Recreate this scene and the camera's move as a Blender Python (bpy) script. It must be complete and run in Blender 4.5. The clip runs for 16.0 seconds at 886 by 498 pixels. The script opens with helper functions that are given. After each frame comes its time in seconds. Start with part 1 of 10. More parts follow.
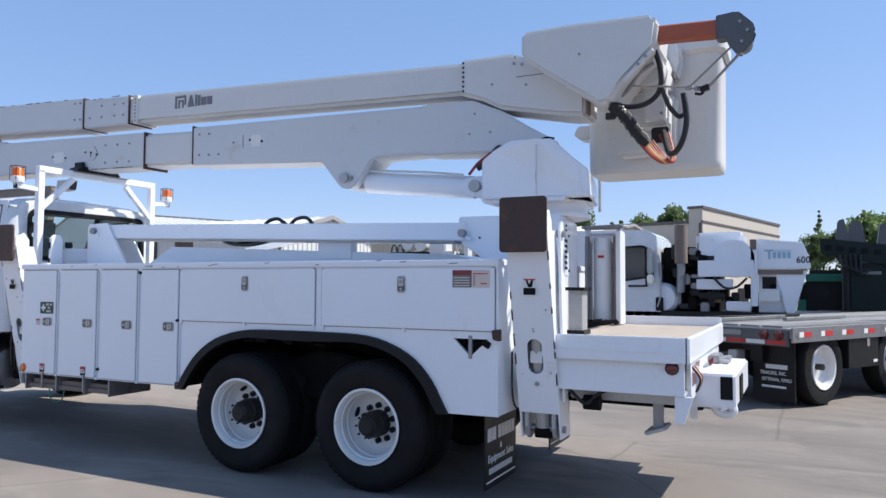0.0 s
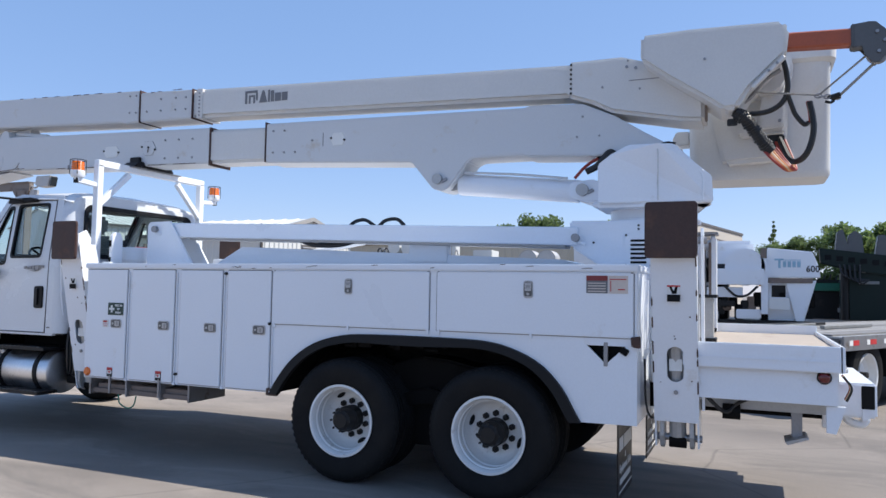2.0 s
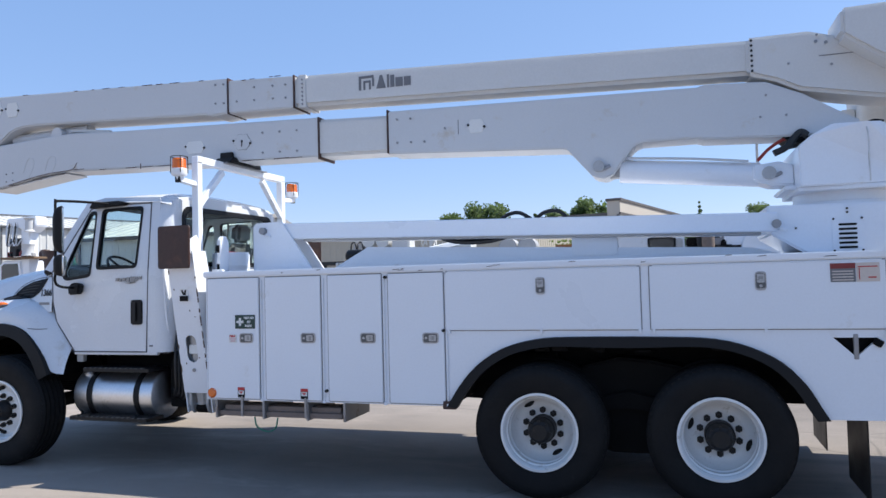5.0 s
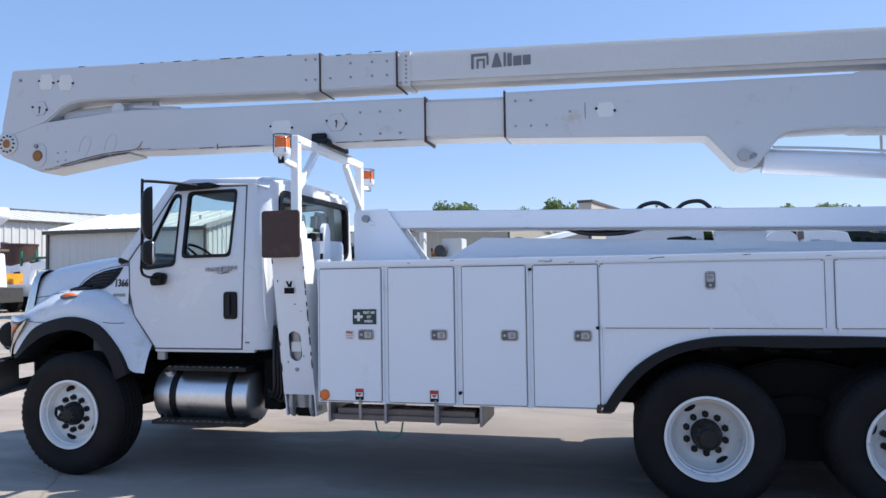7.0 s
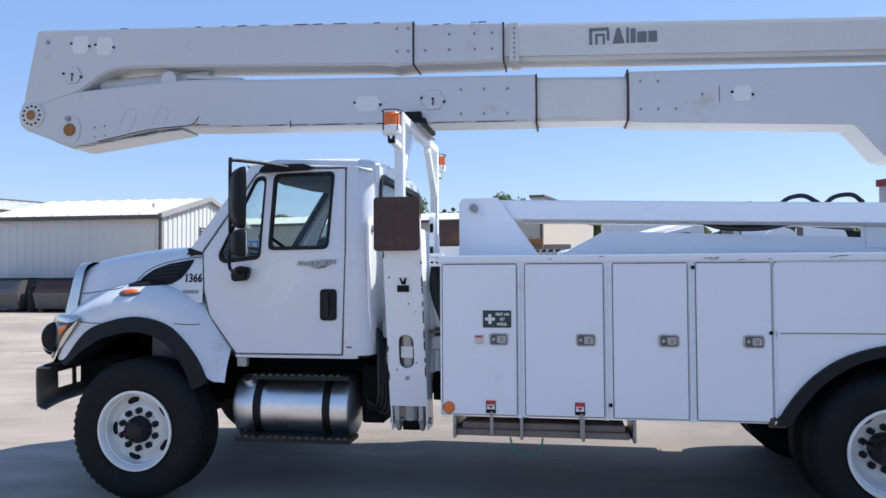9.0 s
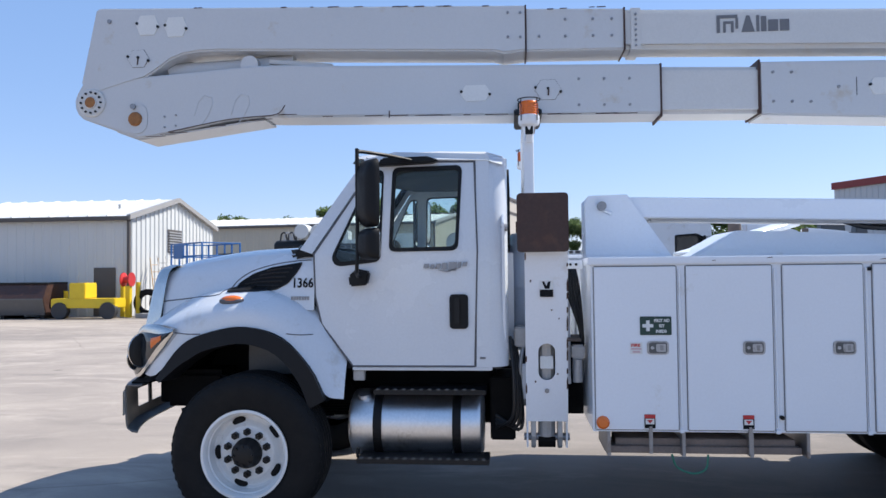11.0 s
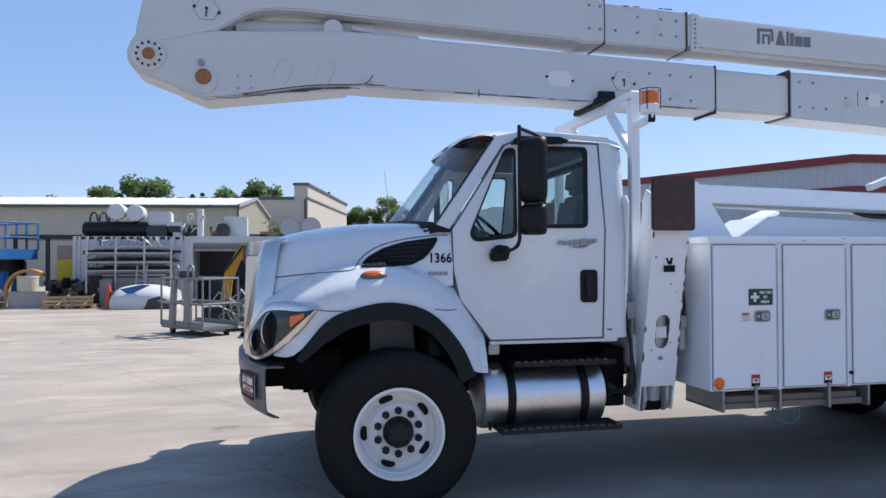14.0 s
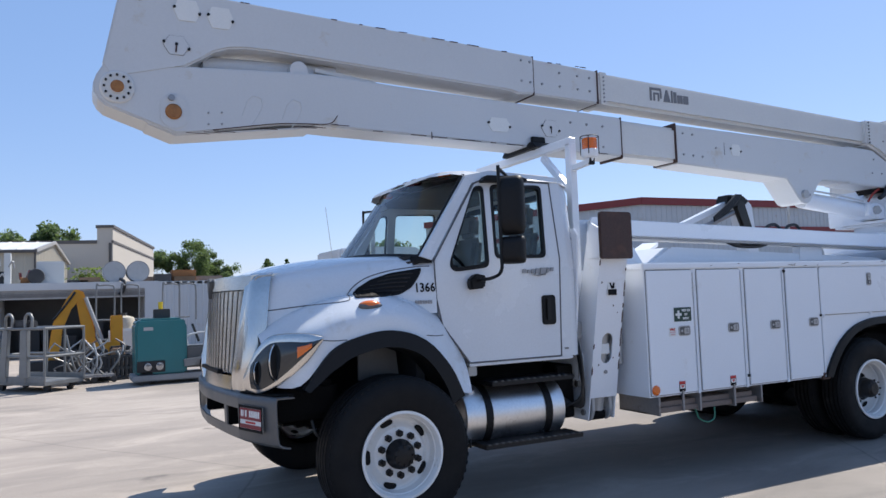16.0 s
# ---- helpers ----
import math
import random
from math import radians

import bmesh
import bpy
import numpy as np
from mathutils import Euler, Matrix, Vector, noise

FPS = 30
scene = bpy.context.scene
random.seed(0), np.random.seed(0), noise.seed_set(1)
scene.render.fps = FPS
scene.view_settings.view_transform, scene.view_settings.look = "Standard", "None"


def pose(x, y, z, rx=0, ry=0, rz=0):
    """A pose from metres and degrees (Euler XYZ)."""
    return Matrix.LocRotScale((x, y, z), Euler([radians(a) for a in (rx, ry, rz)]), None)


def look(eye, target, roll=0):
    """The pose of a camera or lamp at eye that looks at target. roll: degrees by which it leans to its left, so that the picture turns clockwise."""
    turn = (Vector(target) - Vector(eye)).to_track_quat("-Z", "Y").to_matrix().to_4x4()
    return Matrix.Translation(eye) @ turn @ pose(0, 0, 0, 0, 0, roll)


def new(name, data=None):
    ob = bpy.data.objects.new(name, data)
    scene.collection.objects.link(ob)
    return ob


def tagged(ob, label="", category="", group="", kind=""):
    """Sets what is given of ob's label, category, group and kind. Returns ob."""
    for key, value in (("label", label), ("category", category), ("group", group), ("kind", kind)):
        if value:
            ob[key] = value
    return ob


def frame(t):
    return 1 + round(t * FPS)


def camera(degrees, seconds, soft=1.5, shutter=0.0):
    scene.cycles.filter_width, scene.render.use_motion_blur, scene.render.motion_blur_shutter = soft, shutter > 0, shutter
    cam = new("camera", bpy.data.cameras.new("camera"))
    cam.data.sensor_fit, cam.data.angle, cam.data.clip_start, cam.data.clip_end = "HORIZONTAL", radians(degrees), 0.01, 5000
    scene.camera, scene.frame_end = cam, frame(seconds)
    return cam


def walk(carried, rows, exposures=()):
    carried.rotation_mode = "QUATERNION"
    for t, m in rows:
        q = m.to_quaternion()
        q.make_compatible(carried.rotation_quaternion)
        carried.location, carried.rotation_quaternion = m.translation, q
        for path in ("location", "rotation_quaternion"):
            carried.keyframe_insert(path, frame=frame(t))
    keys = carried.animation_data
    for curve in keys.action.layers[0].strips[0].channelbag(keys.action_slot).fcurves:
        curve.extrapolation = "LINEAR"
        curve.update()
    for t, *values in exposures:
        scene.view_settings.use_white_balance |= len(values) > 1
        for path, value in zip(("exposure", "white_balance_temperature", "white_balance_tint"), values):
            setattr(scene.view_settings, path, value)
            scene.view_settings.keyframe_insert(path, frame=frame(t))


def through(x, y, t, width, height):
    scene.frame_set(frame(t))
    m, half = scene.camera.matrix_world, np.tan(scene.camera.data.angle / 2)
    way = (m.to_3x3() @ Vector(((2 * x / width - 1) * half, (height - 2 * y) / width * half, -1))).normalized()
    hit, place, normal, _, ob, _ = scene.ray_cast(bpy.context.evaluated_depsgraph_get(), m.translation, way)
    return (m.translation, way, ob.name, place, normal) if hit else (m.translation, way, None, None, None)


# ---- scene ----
cam = camera(62.5, 16.0)
PATH = [
    (0, (-0.059, 0.097, 1.654), (-0.943, 1.888, 1.752), 0.3),
    (0.5, (-0.318, -0.112, 1.658), (-1.175, 1.694, 1.724), 0.8),
    (1, (-0.593, -0.185, 1.617), (-1.423, 1.634, 1.665), 1.3),
    (1.5, (-0.933, -0.203, 1.641), (-1.737, 1.627, 1.713), 1.3),
    (2, (-1.306, -0.307, 1.642), (-2.089, 1.53, 1.753), 1.0),
    (2.5, (-1.645, -0.384, 1.628), (-2.415, 1.458, 1.761), 0.7),
    (3, (-1.997, -0.409, 1.649), (-2.757, 1.436, 1.791), 0.4),
    (3.5, (-2.351, -0.495, 1.647), (-3.086, 1.36, 1.78), -0.1),
    (3.7, (-2.506, -0.522, 1.665), (-3.218, 1.343, 1.79), -0.4),
    (5.8, (-4.072, -0.548, 1.727), (-4.64, 1.369, 1.8), -1.2),
    (6, (-4.23, -0.548, 1.72), (-4.788, 1.371, 1.799), -1.0),
    (6.5, (-4.633, -0.522, 1.698), (-5.166, 1.403, 1.782), -0.9),
    (7, (-5.054, -0.473, 1.694), (-5.546, 1.464, 1.775), -0.8),
    (7.5, (-5.448, -0.352, 1.695), (-5.911, 1.592, 1.782), -0.5),
    (8, (-5.892, -0.323, 1.708), (-6.311, 1.631, 1.785), -0.2),
    (8.5, (-6.273, -0.235, 1.69), (-6.645, 1.729, 1.756), -0.1),
    (9, (-6.673, -0.106, 1.737), (-6.995, 1.867, 1.798), -0.3),
    (9.5, (-7.08, -0.036, 1.748), (-7.371, 1.942, 1.815), -0.5),
    (10, (-7.432, 0.052, 1.728), (-7.695, 2.034, 1.797), -0.4),
    (10.2, (-7.521, 0.114, 1.775), (-7.792, 2.094, 1.836), -0.5),
    (12.3, (-9.269, 0.22, 1.707), (-9.199, 2.217, 1.783), -1.1),
    (12.5, (-9.434, 0.182, 1.737), (-9.335, 2.178, 1.812), -1.2),
    (13, (-9.823, 0.212, 1.689), (-9.634, 2.202, 1.757), -1.0),
    (13.5, (-10.214, 0.286, 1.678), (-9.92, 2.263, 1.731), -0.4),
    (14, (-10.628, 0.26, 1.68), (-10.204, 2.214, 1.71), -0.2),
    (14.5, (-10.942, 0.282, 1.651), (-10.385, 2.203, 1.677), -0.8),
    (15, (-11.295, 0.323, 1.654), (-10.608, 2.201, 1.704), -1.6),
    (15.5, (-11.669, 0.295, 1.636), (-10.864, 2.123, 1.729), -2.0),
    (16, (-11.938, 0.329, 1.61), (-11.026, 2.105, 1.744), -2.0),
]
walk(cam, [(t, look(eye, target, roll)) for t, eye, target, roll in PATH], [(0, 0.34), (3.5, 0.40), (6, 0.45), (10, 0.46), (13.5, 0.35), (16, 0.29)])

from mathutils.bvhtree import BVHTree

# ---- world, sun ----
SUN_FROM = Vector((0.73, 0.335, 1.0)).normalized()
world = bpy.data.worlds.new("sky_world")
scene.world = world
world.use_nodes = True
wn, wl = world.node_tree.nodes, world.node_tree.links
sky = wn.new("ShaderNodeTexSky")
sky.sky_type = "NISHITA"
sky.sun_disc = False
sky.sun_elevation = math.asin(SUN_FROM.z)
sky.sun_rotation = math.atan2(SUN_FROM.x, SUN_FROM.y)
sky.air_density, sky.dust_density, sky.ozone_density = 1.0, 0.2, 1.8
wn["Background"].inputs["Strength"].default_value = 0.103
# clear deep-blue air: the physical sky mixed with an even blue
tint = wn.new("ShaderNodeMix")
tint.data_type, tint.blend_type = "RGBA", "MULTIPLY"
tint.inputs["Factor"].default_value = 1.0
wl.new(sky.outputs["Color"], tint.inputs["A"])
tint.inputs["B"].default_value = (1.08, 0.96, 1.03, 1)
even = wn.new("ShaderNodeMix")
even.data_type = "RGBA"
even.inputs["Factor"].default_value = 0.40
wl.new(tint.outputs["Result"], even.inputs["A"])
even.inputs["B"].default_value = (2.45, 4.75, 9.0, 1)
wl.new(even.outputs["Result"], wn["Background"].inputs["Color"])
sun = new("sun", bpy.data.lights.new("sun", "SUN"))
sun.data.energy, sun.data.angle, sun.data.color = 5.0, radians(0.53), (1.0, 0.95, 0.87)
sun.matrix_world = look(SUN_FROM * 60, (0, 0, 0))
sun.location = (20, 10, 40)


# ---- materials ----
def material(name, color, rough=0.5, metal=0.0, vary=0.06, scale=3.0, fine=60.0, bump=0.0, bump_scale=80.0,
             stain=None, stain_amount=0.0, stain_scale=1.5, coat=0.0, random_tone=0.0, spec=0.5):
    """Paint, metal, rubber or stone with tone variation at two scales, stains of a second colour and fine relief."""
    m = bpy.data.materials.new(name)
    m.use_nodes = True
    n, l = m.node_tree.nodes, m.node_tree.links
    b = n["Principled BSDF"]
    b.inputs["Metallic"].default_value = metal
    b.inputs["Coat Weight"].default_value = coat
    b.inputs["Specular IOR Level"].default_value = spec
    b.inputs["Coat Roughness"].default_value = 0.08
    co = n.new("ShaderNodeTexCoord")
    big, small = n.new("ShaderNodeTexNoise"), n.new("ShaderNodeTexNoise")
    big.inputs["Scale"].default_value, big.inputs["Detail"].default_value = scale, 5
    small.inputs["Scale"].default_value, small.inputs["Detail"].default_value = fine, 3
    add = n.new("ShaderNodeMath")
    add.operation = "ADD"
    for tex in (big, small):
        l.new(co.outputs["Object"], tex.inputs["Vector"])
    l.new(big.outputs["Fac"], add.inputs[0])
    l.new(small.outputs["Fac"], add.inputs[1])
    tone = n.new("ShaderNodeMapRange")
    tone.inputs["From Min"].default_value, tone.inputs["From Max"].default_value = 0.6, 1.4
    tone.inputs["To Min"].default_value, tone.inputs["To Max"].default_value = 1 - vary, 1 + vary
    l.new(add.outputs[0], tone.inputs["Value"])
    value = tone.outputs["Result"]
    if random_tone:
        info = n.new("ShaderNodeObjectInfo")
        shift = n.new("ShaderNodeMapRange")
        shift.inputs["To Min"].default_value, shift.inputs["To Max"].default_value = 1 - random_tone, 1 + random_tone
        l.new(info.outputs["Random"], shift.inputs["Value"])
        times = n.new("ShaderNodeMath")
        times.operation = "MULTIPLY"
        l.new(value, times.inputs[0])
        l.new(shift.outputs["Result"], times.inputs[1])
        value = times.outputs[0]
    shade = n.new("ShaderNodeVectorMath")
    shade.operation = "SCALE"
    shade.inputs[0].default_value = color
    l.new(value, shade.inputs["Scale"])
    out = shade.outputs["Vector"]
    if stain:
        patch = n.new("ShaderNodeTexNoise")
        patch.inputs["Scale"].default_value, patch.inputs["Detail"].default_value, patch.inputs["Roughness"].default_value = stain_scale, 8, 0.65
        l.new(co.outputs["Object"], patch.inputs["Vector"])
        cut = n.new("ShaderNodeMapRange")
        cut.inputs["From Min"].default_value, cut.inputs["From Max"].default_value = 0.66 - 0.3 * stain_amount, 0.78 - 0.2 * stain_amount
        l.new(patch.outputs["Fac"], cut.inputs["Value"])
        blend = n.new("ShaderNodeMix")
        blend.data_type = "RGBA"
        blend.inputs["B"].default_value = (*stain, 1)
        l.new(cut.outputs["Result"], blend.inputs["Factor"])
        l.new(out, blend.inputs["A"])
        out = blend.outputs["Result"]
    l.new(out, b.inputs["Base Color"])
    gloss = n.new("ShaderNodeMapRange")
    gloss.inputs["From Min"].default_value, gloss.inputs["From Max"].default_value = 0.3, 0.7
    gloss.inputs["To Min"].default_value, gloss.inputs["To Max"].default_value = max(0.02, rough * 0.85), min(1, rough * 1.15)
    l.new(big.outputs["Fac"], gloss.inputs["Value"])
    l.new(gloss.outputs["Result"], b.inputs["Roughness"])
    if bump:
        rough_tex = n.new("ShaderNodeTexNoise")
        rough_tex.inputs["Scale"].default_value, rough_tex.inputs["Detail"].default_value = bump_scale, 4
        l.new(co.outputs["Object"], rough_tex.inputs["Vector"])
        relief = n.new("ShaderNodeBump")
        relief.inputs["Strength"].default_value, relief.inputs["Distance"].default_value = bump, 0.01
        l.new(rough_tex.outputs["Fac"], relief.inputs["Height"])
        l.new(relief.outputs["Normal"], b.inputs["Normal"])
    return m


def glass_material(name, color, rough=0.0):
    """Thin tinted pane: partly see-through, glossy."""
    m = bpy.data.materials.new(name)
    m.use_nodes = True
    n, l = m.node_tree.nodes, m.node_tree.links
    clear, gloss, mixer, edge = n.new("ShaderNodeBsdfTransparent"), n.new("ShaderNodeBsdfGlossy"), n.new("ShaderNodeMixShader"), n.new("ShaderNodeLayerWeight")
    steep, share = n.new("ShaderNodeMath"), n.new("ShaderNodeMath")
    steep.operation, share.operation = "POWER", "MULTIPLY_ADD"
    steep.inputs[1].default_value = 4.0
    share.inputs[1].default_value, share.inputs[2].default_value = 0.6, 0.03
    clear.inputs["Color"].default_value = (*color, 1)
    gloss.inputs["Roughness"].default_value = 0.02
    l.new(edge.outputs["Facing"], steep.inputs[0])
    l.new(steep.outputs[0], share.inputs[0])
    l.new(share.outputs[0], mixer.inputs["Fac"])
    l.new(clear.outputs[0], mixer.inputs[1])
    l.new(gloss.outputs[0], mixer.inputs[2])
    l.new(mixer.outputs[0], n["Material Output"].inputs["Surface"])
    return m


WHITE = material("white_paint", (0.775, 0.805, 0.85), 0.32, vary=0.03, scale=1.3, coat=0.3, stain=(0.62, 0.60, 0.56), stain_amount=0.10, stain_scale=2.2)
CAB_WHITE = material("cab_white_paint", (0.65, 0.675, 0.71), 0.26, vary=0.045, scale=2.2, coat=0.45, stain=(0.52, 0.51, 0.49), stain_amount=0.12, stain_scale=3.0)
BOOM_WHITE = material("boom_white_paint", (0.58, 0.59, 0.60), 0.42, vary=0.035, scale=1.1, stain=(0.50, 0.44, 0.36), stain_amount=0.14, stain_scale=3.0, bump=0.04, bump_scale=14)
FIBRE_WHITE = material("fibreglass_white", (0.63, 0.625, 0.61), 0.5, vary=0.05, scale=2.0, stain=(0.60, 0.55, 0.47), stain_amount=0.16, stain_scale=2.5, bump=0.05, bump_scale=25)
LATCH_GREY = material("worn_latch_chrome", (0.42, 0.42, 0.43), 0.35, metal=0.55, vary=0.25, scale=30, stain=(0.15, 0.14, 0.13), stain_amount=0.3, stain_scale=25)
SEAM = material("door_seam", (0.20, 0.20, 0.215), 0.6)
PLATFORM = material("dull_grey_tube", (0.21, 0.213, 0.21), 0.5, metal=0.3, vary=0.2, scale=8, stain=(0.10, 0.08, 0.06), stain_amount=0.25)
GREY_EDGE = material("grey_seam", (0.10, 0.10, 0.11), 0.6)
RUST = material("rust_brown_plate", (0.055, 0.026, 0.020), 0.55, vary=0.25, scale=6, stain=(0.11, 0.05, 0.03), stain_amount=0.3, stain_scale=4, bump=0.2, bump_scale=60)
RUST_ORANGE = material("rust_orange", (0.32, 0.14, 0.05), 0.8, vary=0.3, scale=20, stain=(0.12, 0.05, 0.02), stain_amount=0.4, stain_scale=30, bump=0.3)
BLACK = material("black_plastic", (0.007, 0.007, 0.008), 0.5, spec=0.25, vary=0.2, scale=6, bump=0.1, bump_scale=200)
CREAM = material("cream_plastic", (0.52, 0.46, 0.36), 0.5, vary=0.12, scale=5, stain=(0.3, 0.24, 0.17), stain_amount=0.25)
SATIN_BLACK = material("black_paint", (0.010, 0.010, 0.011), 0.45, spec=0.3, vary=0.2, scale=5, stain=(0.03, 0.026, 0.023), stain_amount=0.2)
RUBBER = material("tyre_rubber", (0.0075, 0.0075, 0.008), 0.7, spec=0.22, vary=0.25, scale=7, fine=40, stain=(0.022, 0.02, 0.018), stain_amount=0.16, stain_scale=5, bump=0.15, bump_scale=120)
RIM_WHITE = material("white_steel_rim", (0.72, 0.72, 0.71), 0.35, vary=0.05, scale=6, stain=(0.35, 0.32, 0.28), stain_amount=0.16, stain_scale=9)
HUB_DARK = material("greasy_hub", (0.012, 0.011, 0.011), 0.5, spec=0.35, vary=0.3, scale=25, stain=(0.035, 0.026, 0.022), stain_amount=0.25, stain_scale=20, bump=0.2)
CHROME = material("chrome", (0.60, 0.585, 0.565), 0.19, metal=1.0, vary=0.08, scale=5, stain=(0.42, 0.38, 0.33), stain_amount=0.12)
ALU = material("brushed_aluminium", (0.74, 0.74, 0.75), 0.38, metal=1.0, vary=0.10, scale=4, stain=(0.40, 0.38, 0.36), stain_amount=0.22, stain_scale=5)
STEEL = material("grey_steel", (0.30, 0.30, 0.31), 0.45, metal=0.7, vary=0.12, scale=6, stain=(0.16, 0.11, 0.08), stain_amount=0.25, stain_scale=7)
GALV = material("galvanised_steel", (0.42, 0.42, 0.42), 0.5, metal=0.4, vary=0.12, scale=8)
BUMPER_GREY = material("dark_grey_bumper", (0.10, 0.102, 0.105), 0.42, metal=0.2, vary=0.1, scale=4, stain=(0.15, 0.14, 0.13), stain_amount=0.15)
# chassis black; also stands in for shade behind the digger truck's panel
UNDER = material("oily_chassis_and_recess_shade", (0.007, 0.0066, 0.0066), 0.75, vary=0.3, scale=8, stain=(0.018, 0.014, 0.011), stain_amount=0.2, spec=0.12)
AMBER = material("amber_lens", (0.74, 0.15, 0.012), 0.22, vary=0.08, scale=30, coat=0.6)
RED_LENS = material("red_lens", (0.12, 0.006, 0.008), 0.2, vary=0.1, scale=30, coat=0.5)
RED = material("red_sign", (0.50, 0.03, 0.03), 0.5, vary=0.1)
ORANGE_JIB = material("orange_fibreglass", (0.36, 0.085, 0.04), 0.55, vary=0.12, scale=10, stain=(0.2, 0.06, 0.04), stain_amount=0.2, bump=0.1)
# black print, and the painted dark of openings that are not cut
INK = material("black_ink_and_opening_shade", (0.008, 0.008, 0.009), 0.6, spec=0.15)
DIM_INK = material("faded_grey_lettering", (0.16, 0.16, 0.17), 0.5)
DECAL_WHITE = material("white_decal", (0.72, 0.72, 0.70), 0.5, vary=0.05)
DECAL_GREEN = material("dark_green_sign", (0.015, 0.045, 0.035), 0.45)
DECAL_PINK = material("faded_pink_decal", (0.62, 0.42, 0.44), 0.5)
DECAL_CREAM = material("faded_cream_decal", (0.62, 0.54, 0.48), 0.5)
HOSE = material("black_hose", (0.010, 0.010, 0.011), 0.45)
HOSE_ORANGE = material("orange_hose", (0.55, 0.16, 0.03), 0.5)
HOSE_RED = material("red_hose", (0.30, 0.03, 0.02), 0.5)
HOSE_CREAM = material("cream_hose", (0.62, 0.48, 0.30), 0.5)
ROPE = material("grey_rope", (0.28, 0.27, 0.25), 0.9, vary=0.2, scale=40)
SEAT = material("grey_seat_cloth", (0.17, 0.165, 0.16), 0.9, vary=0.15, scale=12)
DASH = material("dark_dashboard", (0.03, 0.03, 0.032), 0.7)
PLY = material("weathered_plywood", (0.38, 0.325, 0.275), 0.8, vary=0.15, scale=4, stain=(0.28, 0.22, 0.17), stain_amount=0.35, stain_scale=3, bump=0.1)
TIMBER = material("weathered_timber", (0.20, 0.155, 0.13), 0.85, vary=0.2, scale=9, stain=(0.10, 0.08, 0.07), stain_amount=0.3, bump=0.2)
PALE_WOOD = material("pale_wood", (0.45, 0.30, 0.17), 0.85, vary=0.2, scale=9, random_tone=0.2)
TEAL = material("teal_plastic", (0.012, 0.15, 0.16), 0.38, vary=0.08, coat=0.2)
DEEP_GREEN = material("green_machine_paint", (0.02, 0.16, 0.10), 0.45, vary=0.12)
BLUE = material("blue_lift_paint", (0.012, 0.10, 0.30), 0.45, vary=0.12, stain=(0.05, 0.12, 0.25), stain_amount=0.2)
YELLOW = material("yellow_machine_paint", (0.62, 0.28, 0.015), 0.5, vary=0.12, stain=(0.25, 0.12, 0.03), stain_amount=0.25)
BOLLARD = material("safety_yellow", (0.72, 0.50, 0.02), 0.5, vary=0.1)
CONE = material("cone_orange", (0.70, 0.10, 0.03), 0.5, vary=0.1)
METAL_WHITE = material("white_corrugated_sheet", (0.56, 0.57, 0.56), 0.45, vary=0.05, scale=0.6, stain=(0.6, 0.57, 0.52), stain_amount=0.1)
METAL_TAN = material("tan_corrugated_sheet", (0.42, 0.385, 0.315), 0.5, vary=0.05, scale=0.6)
ROOF_WHITE = material("white_sheet_roof", (0.66, 0.65, 0.61), 0.45, vary=0.04, scale=0.4)
STUCCO = material("beige_stucco", (0.46, 0.42, 0.37), 0.85, vary=0.05, scale=0.4, bump=0.1, bump_scale=30)
BROWN_TRIM = material("dark_brown_trim", (0.09, 0.08, 0.075), 0.6)
RED_TRIM = material("dark_red_trim", (0.22, 0.03, 0.03), 0.55)
CONTAINER = material("white_container_steel", (0.52, 0.53, 0.54), 0.55, vary=0.08, scale=1.0, stain=(0.45, 0.36, 0.30), stain_amount=0.15)
# scrap tone; also serves as painted shade inside the open container
DARK_STUFF = material("dark_scrap_and_inner_shade", (0.03, 0.03, 0.032), 0.6, vary=0.4, scale=4, random_tone=0.5)
GREY_STUFF = material("grey_scrap", (0.25, 0.24, 0.23), 0.6, vary=0.25, scale=4, random_tone=0.4)
BROWN_STUFF = material("brown_scrap", (0.20, 0.13, 0.08), 0.8, vary=0.25, scale=4, random_tone=0.4)


def leaf_material(name, color, through):
    """Leaves: matt on top, letting some of the sun through."""
    m = bpy.data.materials.new(name)
    m.use_nodes = True
    n, l = m.node_tree.nodes, m.node_tree.links
    co, tex, ramp = n.new("ShaderNodeTexCoord"), n.new("ShaderNodeTexNoise"), n.new("ShaderNodeMapRange")
    tex.inputs["Scale"].default_value, tex.inputs["Detail"].default_value = 0.9, 4
    ramp.inputs["From Min"].default_value, ramp.inputs["From Max"].default_value = 0.3, 0.7
    ramp.inputs["To Min"].default_value, ramp.inputs["To Max"].default_value = 0.65, 1.35
    l.new(co.outputs["Object"], tex.inputs["Vector"])
    l.new(tex.outputs["Fac"], ramp.inputs["Value"])
    out = []
    for c in (color, through):
        tone = n.new("ShaderNodeVectorMath")
        tone.operation = "SCALE"
        tone.inputs[0].default_value = c
        l.new(ramp.outputs["Result"], tone.inputs["Scale"])
        out.append(tone.outputs["Vector"])
    skin, lit, both = n["Principled BSDF"], n.new("ShaderNodeBsdfTranslucent"), n.new("ShaderNodeMixShader")
    skin.inputs["Roughness"].default_value = 0.65
    l.new(out[0], skin.inputs["Base Color"])
    l.new(out[1], lit.inputs["Color"])
    both.inputs["Fac"].default_value = 0.45
    l.new(skin.outputs[0], both.inputs[1])
    l.new(lit.outputs[0], both.inputs[2])
    l.new(both.outputs[0], n["Material Output"].inputs["Surface"])
    return m


